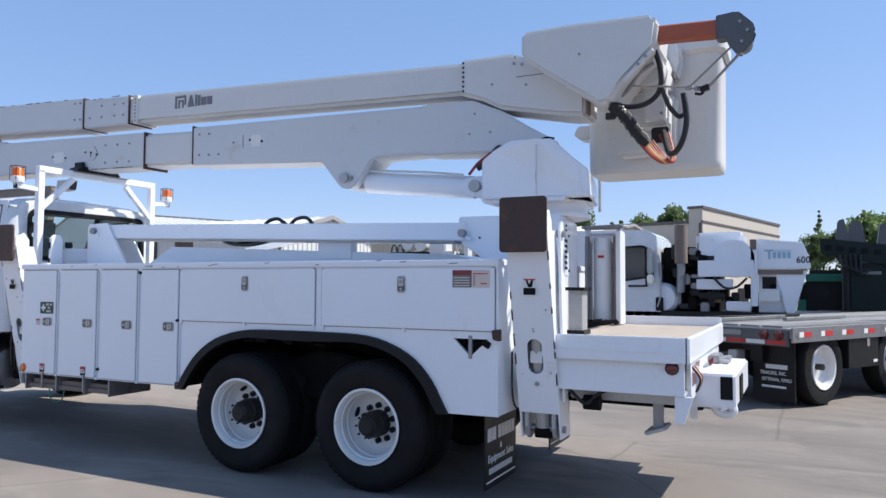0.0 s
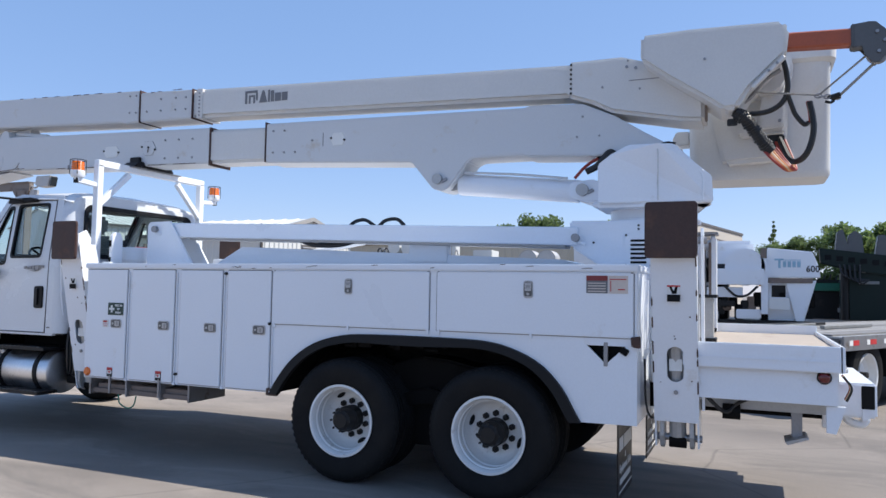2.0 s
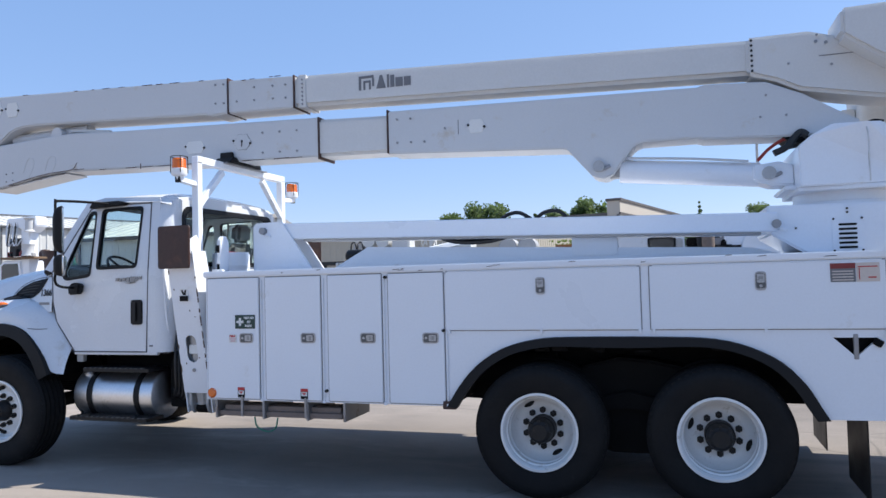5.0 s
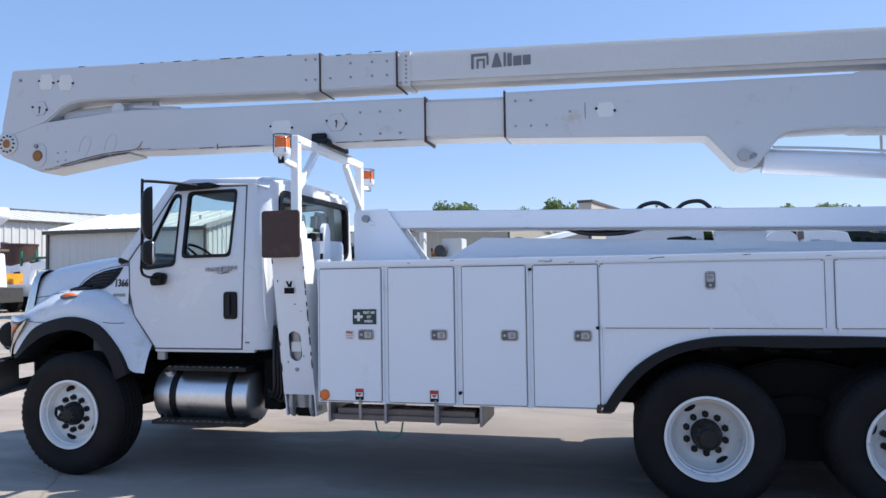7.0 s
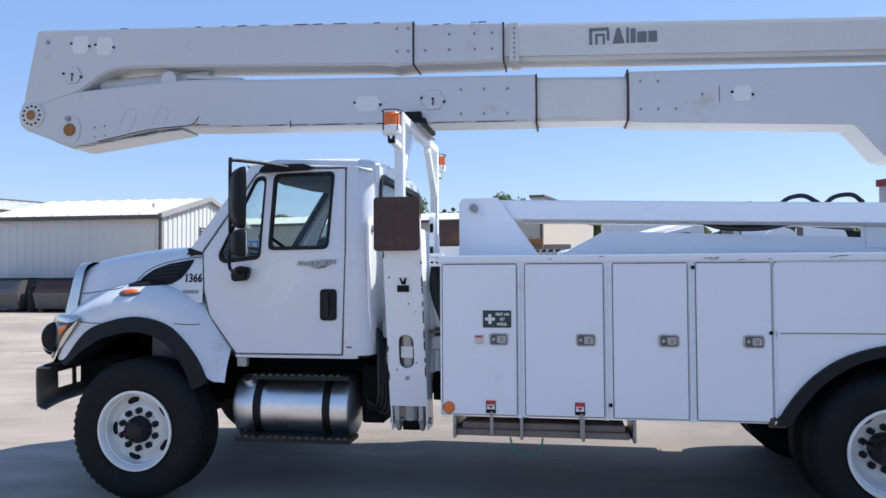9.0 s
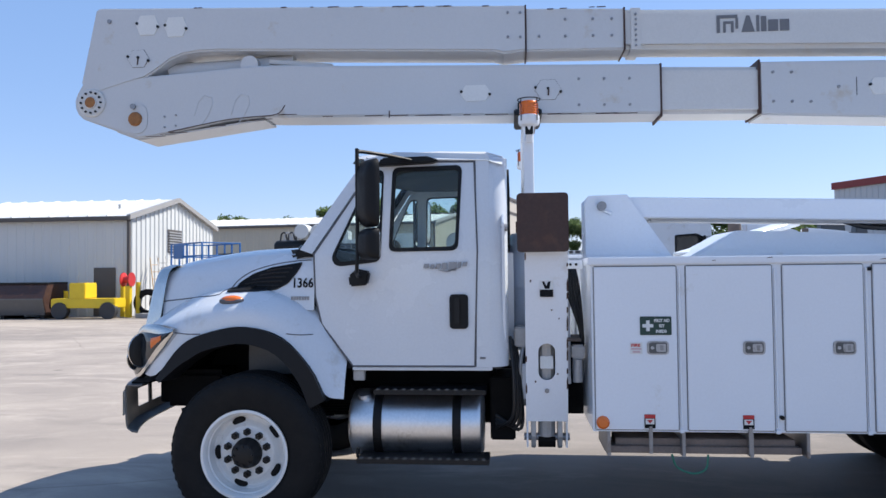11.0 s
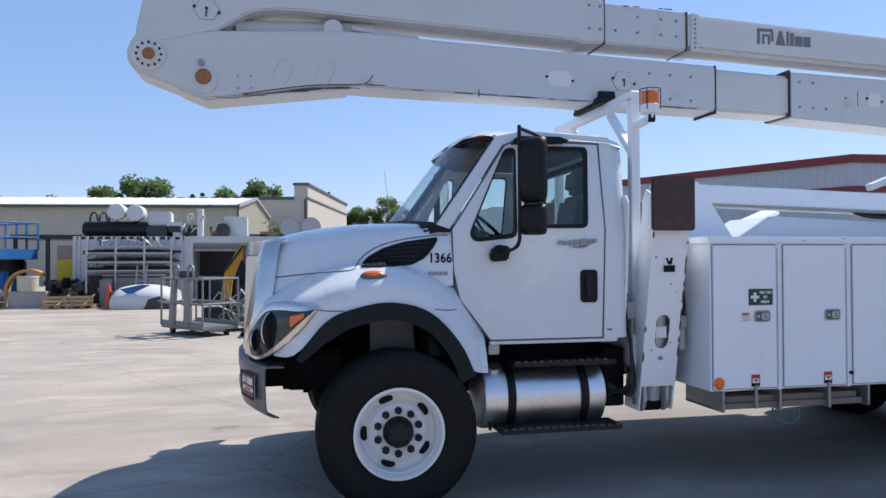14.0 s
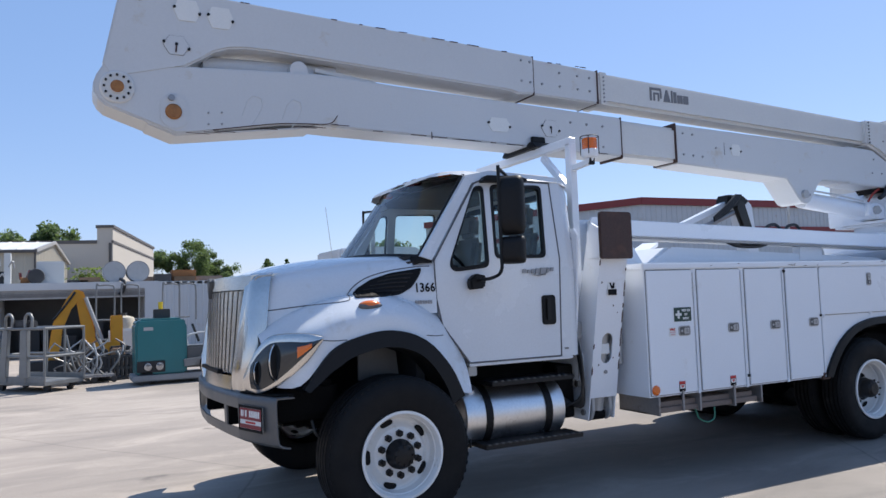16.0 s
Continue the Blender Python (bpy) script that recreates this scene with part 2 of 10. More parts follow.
LEAF = leaf_material("tree_leaves", (0.085, 0.13, 0.05), (0.19, 0.27, 0.09))
LEAF_LIGHT = leaf_material("young_leaves", (0.10, 0.14, 0.035), (0.20, 0.27, 0.06))
BARK = material("bark", (0.10, 0.075, 0.055), 0.9, vary=0.2, scale=6, bump=0.3)
GLASS = glass_material("cab_glass", (0.87, 0.925, 0.915))
FAR_GLASS = material("dark_glass", (0.02, 0.025, 0.03), 0.08, coat=0.5)
LENS = material("clear_headlamp", (0.35, 0.36, 0.38), 0.1, metal=0.8)


def ground_material():
    """Sun-bleached asphalt and concrete: pale dusty sheets, darker wheel marks, oil stains, hairline cracks and grit."""
    m = bpy.data.materials.new("worn_yard_paving")
    m.use_nodes = True
    n, l = m.node_tree.nodes, m.node_tree.links
    b = n["Principled BSDF"]
    co = n.new("ShaderNodeTexCoord")

    def tex(scale, detail, rough=0.55, squash=(1, 1, 1), distortion=0.0):
        mp = n.new("ShaderNodeMapping")
        mp.inputs["Scale"].default_value = squash
        t = n.new("ShaderNodeTexNoise")
        t.inputs["Scale"].default_value, t.inputs["Detail"].default_value, t.inputs["Roughness"].default_value = scale, detail, rough
        t.inputs["Distortion"].default_value = distortion
        l.new(co.outputs["Object"], mp.inputs["Vector"])
        l.new(mp.outputs["Vector"], t.inputs["Vector"])
        return t.outputs["Fac"]

    def steps(fac, rows):
        r = n.new("ShaderNodeValToRGB")
        for i, (at, c) in enumerate(rows):
            e = r.color_ramp.elements[i] if i < 2 else r.color_ramp.elements.new(at)
            e.position, e.color = at, (*c, 1)
        l.new(fac, r.inputs["Fac"])
        return r.outputs["Color"]

    def over(a, bcol, fac, mode="MIX"):
        x = n.new("ShaderNodeMix")
        x.data_type, x.blend_type = "RGBA", mode
        if isinstance(fac, float):
            x.inputs["Factor"].default_value = fac
        else:
            l.new(fac, x.inputs["Factor"])
        l.new(a, x.inputs["A"])
        if isinstance(bcol, tuple):
            x.inputs["B"].default_value = (*bcol, 1)
        else:
            l.new(bcol, x.inputs["B"])
        return x.outputs["Result"]

    col = steps(tex(0.16, 6, 0.6, (1, 1.6, 1), 0.6), [(0.36, (0.225, 0.208, 0.194)), (0.66, (0.36, 0.333, 0.304))])
    swirl = steps(tex(0.55, 6, 0.65, (0.5, 1.7, 1), 1.4), [(0.50, (0, 0, 0)), (0.72, (1, 1, 1))])
    col = over(col, (0.18, 0.17, 0.16), swirl)
    dust = steps(tex(0.9, 8, 0.7, (0.6, 1.4, 1), 0.8), [(0.52, (0, 0, 0)), (0.70, (0.8, 0.8, 0.8))])
    col = over(col, (0.41, 0.378, 0.345), dust)
    oil = steps(tex(1.3, 4, 0.5), [(0.69, (0, 0, 0)), (0.76, (0.75, 0.75, 0.75))])
    col = over(col, (0.055, 0.052, 0.05), oil)
    grit = steps(tex(140, 3, 0.7), [(0.35, (0.72, 0.72, 0.72)), (0.68, (1.12, 1.12, 1.12))])
    col = over(col, grit, 1.0, "MULTIPLY")
    v = n.new("ShaderNodeTexVoronoi")
    v.feature = "DISTANCE_TO_EDGE"
    v.inputs["Scale"].default_value = 0.22
    warp = n.new("ShaderNodeMix")
    warp.data_type = "VECTOR"
    warp.inputs["Factor"].default_value = 0.12
    wob = n.new("ShaderNodeTexNoise")
    wob.inputs["Scale"].default_value, wob.inputs["Detail"].default_value = 1.1, 6
    l.new(co.outputs["Object"], wob.inputs["Vector"])
    l.new(co.outputs["Object"], warp.inputs["A"])
    l.new(wob.outputs["Color"], warp.inputs["B"])
    l.new(warp.outputs["Result"], v.inputs["Vector"])
    crack = steps(v.outputs["Distance"], [(0.0, (0.4, 0.4, 0.4)), (0.003, (0, 0, 0))])
    col = over(col, (0.06, 0.056, 0.052), crack)
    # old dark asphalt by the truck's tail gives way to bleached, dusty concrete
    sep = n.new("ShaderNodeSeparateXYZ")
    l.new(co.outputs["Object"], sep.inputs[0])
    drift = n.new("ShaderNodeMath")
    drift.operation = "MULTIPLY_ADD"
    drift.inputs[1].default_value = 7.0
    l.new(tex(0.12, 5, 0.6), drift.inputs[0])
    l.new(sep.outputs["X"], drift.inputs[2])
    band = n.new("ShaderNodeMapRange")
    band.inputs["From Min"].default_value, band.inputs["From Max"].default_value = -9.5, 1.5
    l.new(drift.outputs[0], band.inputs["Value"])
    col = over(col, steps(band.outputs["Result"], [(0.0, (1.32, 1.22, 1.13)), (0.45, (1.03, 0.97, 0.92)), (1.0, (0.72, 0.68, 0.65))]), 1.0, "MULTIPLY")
    l.new(col, b.inputs["Base Color"])
    b.inputs["Roughness"].default_value = 0.78
    bp = n.new("ShaderNodeBump")
    bp.inputs["Strength"].default_value, bp.inputs["Distance"].default_value = 0.35, 0.006
    l.new(tex(160, 4, 0.7), bp.inputs["Height"])
    l.new(bp.outputs["Normal"], b.inputs["Normal"])
    return m


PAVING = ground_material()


# ---- building helpers ----
def thing(name, at, label, category, group="", kind=""):
    """An empty at the base of a thing; its parts are built in world places and hung under it."""
    e = new(name)
    e.empty_display_size = 0.2
    e.location = at
    return tagged(e, label, category, group, kind)


def origin_of(ob):
    p = Vector(ob.location)
    while ob.parent:
        ob = ob.parent
        if ob.type == "EMPTY":
            p = p + Vector(ob.location)
    return p


def part(name, bm, mat, parent=None, label="", smooth=False):
    """Links a bmesh (in world places) as ONE mesh object under a thing or a part."""
    me = bpy.data.meshes.new(name)
    bm.normal_update()
    bm.to_mesh(me)
    bm.free()
    for mm in (mat if isinstance(mat, (list, tuple)) else [mat]):
        me.materials.append(mm)
    if smooth:
        me.polygons.foreach_set("use_smooth", [True] * len(me.polygons))
        me.set_sharp_from_angle(angle=radians(38))
    ob = new(name, me)
    if parent is not None:
        ob.parent = parent
        top = parent
        while top.parent:
            top = top.parent
        if parent is top:
            ob.matrix_parent_inverse = Matrix.Translation(-Vector(top.location)) if top.type == "EMPTY" else Matrix.Identity(4)
    if label:
        ob["label"] = label
    return ob


def soften(bm, width, segments=2):
    if width:
        edges = [e for e in bm.edges if len(e.link_faces) == 2 and e.calc_face_angle(0) > radians(25)]
        bmesh.ops.bevel(bm, geom=edges, offset=width, segments=segments, affect="EDGES", clamp_overlap=True)
    return bm


def block(x0, x1, y0, y1, z0, z1, bevel=0.0, into=None):
    bm = bmesh.new()
    bmesh.ops.create_cube(bm, size=1)
    for v in bm.verts:
        v.co = Vector(((x0 + x1) / 2 + v.co.x * (x1 - x0), (y0 + y1) / 2 + v.co.y * (y1 - y0), (z0 + z1) / 2 + v.co.z * (z1 - z0)))
    soften(bm, bevel)
    return join(into, bm)


def join(into, bm):
    """Adds one bmesh to another and returns the whole."""
    if into is None:
        return bm
    me = bpy.data.meshes.new("tmp")
    bm.to_mesh(me)
    bm.free()
    into.from_mesh(me)
    bpy.data.meshes.remove(me)
    return into


def prism(outline, lo, hi, axis="y", bevel=0.0, into=None):
    """A plate or box whose outline is given in the two other axes (x,z for y; y,z for x; x,y for z)."""
    def at(p, v):
        return {"y": (p[0], v, p[1]), "x": (v, p[0], p[1]), "z": (p[0], p[1], v)}[axis]
    bm = bmesh.new()
    a = [bm.verts.new(at(p, lo)) for p in outline]
    b = [bm.verts.new(at(p, hi)) for p in outline]
    bm.faces.new(a)
    bm.faces.new(b[::-1])
    for i in range(len(outline)):
        j = (i + 1) % len(outline)
        bm.faces.new((a[i], b[i], b[j], a[j]))
    bmesh.ops.recalc_face_normals(bm, faces=bm.faces)
    soften(bm, bevel)
    return join(into, bm)


def panel(outline, holes, lo, hi, axis="y", into=None):
    """A sheet with openings: the outline and holes in the two other axes, from lo to hi along the axis."""
    def at(p, v):
        return {"y": (p[0], v, p[1]), "x": (v, p[0], p[1]), "z": (p[0], p[1], v)}[axis]
    bm = bmesh.new()
    edges = []
    for loop in (outline, *holes):
        vs = [bm.verts.new(at(p, lo)) for p in loop]
        edges += [bm.edges.new((vs[i], vs[(i + 1) % len(vs)])) for i in range(len(vs))]
    normal = {"y": (0, -1, 0), "x": (1, 0, 0), "z": (0, 0, 1)}[axis]
    bmesh.ops.triangle_fill(bm, use_beauty=True, use_dissolve=False, edges=edges, normal=normal)
    ex = bmesh.ops.extrude_face_region(bm, geom=list(bm.faces))
    shift = {"y": Vector((0, hi - lo, 0)), "x": Vector((hi - lo, 0, 0)), "z": Vector((0, 0, hi - lo))}[axis]
    for v in ex["geom"]:
        if isinstance(v, bmesh.types.BMVert):
            v.co += shift
    bmesh.ops.recalc_face_normals(bm, faces=bm.faces)
    return join(into, bm)


def rod(a, b, r, into=None, sides=12, r2=None, caps=True):
    a, b = Vector(a), Vector(b)
    bm = bmesh.new()
    turn = (b - a).to_track_quat("Z", "Y").to_matrix().to_4x4()
    bmesh.ops.create_cone(bm, cap_ends=caps, segments=sides, radius1=r, radius2=r if r2 is None else r2, depth=(b - a).length,
                          matrix=Matrix.Translation((a + b) / 2) @ turn)
    return join(into, bm)


def beam(a, b, w, h, into=None, bevel=0.006):
    """A square tube between two points; w across, h upright."""
    a, b = Vector(a), Vector(b)
    d = (b - a)
    side = d.cross(Vector((0, 0, 1)))
    side = side.normalized() if side.length > 1e-4 else Vector((1, 0, 0))
    up = side.cross(d).normalized()
    bm = bmesh.new()
    bmesh.ops.create_cube(bm, size=1)
    dn = d.normalized()
    for v in bm.verts:
        v.co = (a + b) / 2 + side * (v.co.x * w) + dn * (v.co.y * d.length) + up * (v.co.z * h)
    bmesh.ops.recalc_face_normals(bm, faces=bm.faces)
    soften(bm, bevel, 1)
    return join(into, bm)


def hose(points, r, into=None, sides=8, steps=6):
    """A bent tube through the points (Catmull-Rom)."""
    pts = [Vector(p) for p in points]
    pts = [pts[0] * 2 - pts[1]] + pts + [pts[-1] * 2 - pts[-2]]
    line = []
    for i in range(1, len(pts) - 2):
        for s in range(steps):
            t = s / steps
            p0, p1, p2, p3 = pts[i - 1:i + 3]
            line.append(0.5 * ((2 * p1) + (p2 - p0) * t + (2 * p0 - 5 * p1 + 4 * p2 - p3) * t * t + (3 * p1 - p0 - 3 * p2 + p3) * t ** 3))
    line.append(pts[-2])
    bm = bmesh.new()
    rings = []
    up = Vector((0.13, 0.27, 0.95))
    for i, p in enumerate(line):
        d = (line[min(i + 1, len(line) - 1)] - line[max(i - 1, 0)]).normalized()
        s = d.cross(up).normalized()
        u = s.cross(d).normalized()
        up = u
        rings.append([bm.verts.new(p + (s * math.cos(2 * math.pi * k / sides) + u * math.sin(2 * math.pi * k / sides)) * r) for k in range(sides)])
    for a, b in zip(rings, rings[1:]):
        for k in range(sides):
            bm.faces.new((a[k], a[(k + 1) % sides], b[(k + 1) % sides], b[k]))
    bm.faces.new(rings[0][::-1])
    bm.faces.new(rings[-1])
    bmesh.ops.recalc_face_normals(bm, faces=bm.faces)
    return join(into, bm)


def lathe(profile, center, axis="y", sides=48, into=None, caps=True):
    """Turns a profile of (radius, along) round an axis through the centre."""
    bm = bmesh.new()
    rings = []
    for r, s in profile:
        ring = []
        for k in range(sides):
            a = 2 * math.pi * k / sides
            c, d = r * math.cos(a), r * math.sin(a)
            p = {"y": (c, s, d), "z": (c, d, s), "x": (s, c, d)}[axis]
            ring.append(bm.verts.new(Vector(center) + Vector(p)))
        rings.append(ring)
    for a, b in zip(rings, rings[1:]):
        for k in range(sides):
            bm.faces.new((a[k], a[(k + 1) % sides], b[(k + 1) % sides], b[k]))
    for ring in (rings[0], rings[-1]):
        if caps and profile[rings.index(ring)][0] > 1e-4:
            bm.faces.new(ring)
    bmesh.ops.remove_doubles(bm, verts=bm.verts, dist=1e-5)
    bmesh.ops.recalc_face_normals(bm, faces=bm.faces)
    return join(into, bm)


def loft(sections, close_ends=True, thickness=0.0):
    """A skin through rows of points, each row of the same length."""
    bm = bmesh.new()
    rows = [[bm.verts.new(p) for p in row] for row in sections]
    for a, b in zip(rows, rows[1:]):
        for i in range(len(a) - 1):
            bm.faces.new((a[i], a[i + 1], b[i + 1], b[i]))
    if close_ends:
        bm.faces.new(rows[0])
        bm.faces.new(rows[-1][::-1])
    bmesh.ops.recalc_face_normals(bm, faces=bm.faces)
    if thickness:
        bmesh.ops.solidify(bm, geom=bm.faces[:], thickness=thickness)
    return bm


def rounded(x0, x1, z0, z1, r, steps=4):
    """Points of a rectangle with round corners."""
    out = []
    for cx, cz, a0 in ((x1 - r, z1 - r, 0), (x0 + r, z1 - r, 90), (x0 + r, z0 + r, 180), (x1 - r, z0 + r, 270)):
        for s in range(steps + 1):
            a = radians(a0 + 90 * s / steps)
            out.append((cx + r * math.cos(a), cz + r * math.sin(a)))
    return out


def lettering(name, text, at, height, mat, parent, turn=(90, 0, 0), wide=1.0, label="", bold=0.0, slant=0.0):
    """Words as thin raised letters, in Blender's own font, whose baseline starts at the given place."""
    cu = bpy.data.curves.new("tmp_text", "FONT")
    cu.body, cu.size, cu.extrude, cu.offset, cu.shear, cu.resolution_u = text, height / 0.7, 0.0012, bold, slant, 2
    tmp = bpy.data.objects.new("tmp_text", cu)
    scene.collection.objects.link(tmp)
    dg = bpy.context.evaluated_depsgraph_get()
    me = bpy.data.meshes.new_from_object(tmp.evaluated_get(dg))
    bpy.data.objects.remove(tmp)
    bm = bmesh.new()
    bm.from_mesh(me)
    bpy.data.meshes.remove(me)
    bm.transform(pose(*at, *turn) @ Matrix.Diagonal((wide, 1, 1, 1)))
    return part(name, bm, mat, parent, label)


def bars(rows, parent, name, mat, axis_y=None, plane="y", depth=0.003):
    """Writing too small to read, as plain bars: rows of (u0, u1, z0, z1) in a plane."""
    bm = None
    for u0, u1, z0, z1 in rows:
        if plane == "y":
            bm = block(u0, u1, axis_y - depth, axis_y, z0, z1, into=bm)
        else:
            bm = block(axis_y, axis_y + depth, u0, u1, z0, z1, into=bm)
    return part(name, bm, mat, parent)

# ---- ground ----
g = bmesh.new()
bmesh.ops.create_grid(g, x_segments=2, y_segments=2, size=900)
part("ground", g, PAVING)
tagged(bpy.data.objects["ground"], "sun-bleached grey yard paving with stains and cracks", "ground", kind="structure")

# ---- the bucket truck ----
CY = 6.35  # its middle line


def other(y):
    return 2 * CY - y


truck = thing("bucket_truck", (-6.0, CY, 0), "white three-axle bucket truck with folded double boom, parked on paving", "truck")


def wheel(x, y_face, r, rim_face, width, dish, sign, dual_inner=False, front=False):
    """A wheel whose outer tyre wall lies at y_face; sign -1 faces the near side, +1 the far side."""
    def Y(d):
        return y_face - sign * d  # d: inwards from the outer wall
    w = part("wheel", lathe([(0.09, 0), (0.09, -sign * width * 0.9)], (x, Y(0.06) if not front else Y(0.03), r), sides=20), HUB_DARK, truck)
    w["label"] = "black truck tyre on white steel rim"
    rb = 0.298
    tyre = [(rb - 0.012, 0.035), (rb + 0.01, 0.012), (rb + 0.05, 0.004), (rb + 0.13, -0.004), (r - 0.055, 0.0), (r - 0.03, 0.016), (r - 0.008, 0.045)]
    grooves = 5 if front else 4
    tread = []
    span = width - 0.09
    for k in range(grooves):
        s0 = 0.045 + span * (k + 0.35) / grooves
        s1 = s0 + 0.012
        tread += [(r, s0 - 0.004), (r - 0.016, s0), (r - 0.016, s1), (r, s1 + 0.004)]
    prof = tyre + tread + [(a, width - b) for a, b in tyre[::-1]]
    part("tyre", lathe([(a, -sign * b) for a, b in prof], (x, y_face, r), sides=72, caps=False), RUBBER, w, smooth=True)
    # shoulder lugs
    lug = None
    for k in range(56):
        a = 2 * math.pi * k / 56
        bm = block(-0.013, 0.013, -0.022, 0.016, -0.014, 0.0, 0.0)
        bm.transform(Matrix.Translation((x, y_face - sign * 0.05, r)) @ Matrix.Rotation(a, 4, "Y") @ Matrix.Translation((0, 0, r - 0.012)))
        lug = join(lug, bm)
    part("tread_pattern", lug, RUBBER, w)["kind"] = "stuff"
    if dual_inner:
        return w
    # rim: flange, barrel, dish with hand holes
    if front:
        rim = [(rb + 0.004, 0.016), (rb + 0.006, 0.000), (rb - 0.012, -0.002), (rb - 0.022, 0.012), (rb - 0.028, 0.045), (rb - 0.036, 0.05), (rb - 0.038, 0.078), (rb - 0.046, 0.112), (rb - 0.062, 0.124), (0.222, 0.122), (0.208, 0.112), (0.188, 0.085), (0.178, 0.078), (0.10, 0.076)]
    else:
        rim = [(rb + 0.004, 0.016), (rb + 0.006, 0.000), (rb - 0.012, -0.002), (rb - 0.022, 0.012), (rb - 0.030, 0.05), (rb - 0.040, 0.058), (rb - 0.042, 0.10), (rb - 0.036, 0.108), (rb - 0.036, 0.125), (rb - 0.046, 0.133), (rb - 0.05, dish - 0.05), (rb - 0.068, dish - 0.012), (0.20, dish + 0.01), (0.17, dish + 0.012), (0.10, dish + 0.012)]
    part("rim", lathe([(a, -sign * b) for a, b in rim], (x, y_face, r), sides=64, caps=False), RIM_WHITE, w, smooth=True)
    d_hole = 0.114 if front else dish - 0.004
    d_nut = 0.078 if front else dish + 0.012
    for k in range(5 if front else 2):
        a = math.radians(38 + 72 * k if front else 120 + 180 * k + (40 if x > -4 else 0))
        p = Vector((x + math.cos(a) * 0.222, Y(d_hole), r + math.sin(a) * 0.222))
        hb = bmesh.new()
        bmesh.ops.create_uvsphere(hb, u_segments=16, v_segments=8, radius=1)
        hb.transform(Matrix.Translation(p) @ Matrix.Rotation(-a, 4, "Y") @ Matrix.Diagonal((0.028, 0.009, 0.05, 1)))
        part("hand_hole", hb, INK, w, smooth=True)
    for k in range(10):
        a = 2 * math.pi * (k + 0.5) / 10
        p = Vector((x + math.cos(a) * 0.143, Y(d_nut), r + math.sin(a) * 0.143))
        nut = rod(p, p + Vector((0, sign * 0.028, 0)), 0.026, sides=6)
        rod(p + Vector((0, sign * 0.02, 0)), p + Vector((0, sign * 0.048, 0)), 0.011, nut, 8)
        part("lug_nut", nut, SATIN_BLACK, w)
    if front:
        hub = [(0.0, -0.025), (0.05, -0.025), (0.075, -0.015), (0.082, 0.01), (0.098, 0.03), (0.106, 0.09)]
    else:
        hub = [(0.0, dish - 0.20), (0.06, dish - 0.20), (0.07, dish - 0.185), (0.082, dish - 0.18), (0.092, dish - 0.16), (0.098, dish - 0.10), (0.108, dish - 0.09), (0.108, dish + 0.02)]
    hb = lathe([(a, -sign * b) for a, b in hub], (x, y_face, r), sides=32)
    for k in range(8):
        a = 2 * math.pi * k / 8
        c = 0.064 if front else 0.088
        p = Vector((x + math.cos(a) * c, y_face + sign * (0.02 if front else -(dish - 0.19)), r + math.sin(a) * c))
        rod(p, p + Vector((0, sign * 0.014, 0)), 0.010, hb, 6)
    part("hub", hb, SATIN_BLACK if front else HUB_DARK, w, smooth=True)
    return w


FRONT_X, REAR_X1, REAR_X2 = -9.89, -4.53, -3.21
for yf, sgn in ((5.015, -1), (other(5.015), 1)):
    wheel(FRONT_X, yf, 0.538, 0, 0.36, 0.06, sgn, front=True)
for xr in (REAR_X1, REAR_X2):
    for yf, sgn in ((5.10, -1), (other(5.10), 1)):
        wheel(xr, yf, 0.52, 0, 0.27, 0.20, sgn)
        wheel(xr, yf - sgn * 0.33, 0.52, 0, 0.27, 0.17, sgn, dual_inner=True)

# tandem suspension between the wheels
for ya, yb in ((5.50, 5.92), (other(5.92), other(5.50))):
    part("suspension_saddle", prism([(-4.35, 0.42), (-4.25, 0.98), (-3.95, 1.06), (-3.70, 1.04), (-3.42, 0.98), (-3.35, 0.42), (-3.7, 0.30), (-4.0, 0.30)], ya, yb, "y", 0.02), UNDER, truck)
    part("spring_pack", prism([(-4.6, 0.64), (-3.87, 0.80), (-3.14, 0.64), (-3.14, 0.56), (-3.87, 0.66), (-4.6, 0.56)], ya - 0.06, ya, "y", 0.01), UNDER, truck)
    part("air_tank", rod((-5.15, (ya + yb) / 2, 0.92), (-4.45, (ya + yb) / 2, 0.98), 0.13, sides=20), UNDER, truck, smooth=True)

# chassis
frame_bm = None
for y in (CY - 0.43, CY + 0.35):
    frame_bm = block(-10.6, -0.75, y, y + 0.08, 0.72, 0.98, 0.008, frame_bm)
for x in (-10.4, -9.2, -8.3, -6.6, -5.2, -3.9, -2.4, -1.2):
    frame_bm = block(x, x + 0.1, CY - 0.43, CY + 0.43, 0.76, 0.94, 0.0, frame_bm)
part("chassis_frame", frame_bm, UNDER, truck, "oily black chassis rails")
for x in (FRONT_X, REAR_X1, REAR_X2):
    ax = rod((x, 5.45, 0.53), (x, other(5.45), 0.53), 0.075, sides=14)
    if x != FRONT_X:
        bm = bmesh.new()
        bmesh.ops.create_uvsphere(bm, u_segments=20, v_segments=12, radius=0.23)
        bm.transform(Matrix.Translation((x, CY, 0.55)))
        join(ax, bm)
    part("axle", ax, UNDER, truck, smooth=True)
eng = block(-10.3, -9.0, CY - 0.38, CY + 0.38, 0.62, 1.30, 0.05)
block(-8.9, -8.0, CY - 0.3, CY + 0.3, 0.55, 1.0, 0.06, eng)
part("engine_block", eng, UNDER, truck)
part("driveshaft", rod((-8.0, CY, 0.72), (-4.6, CY, 0.6), 0.06), UNDER, truck)
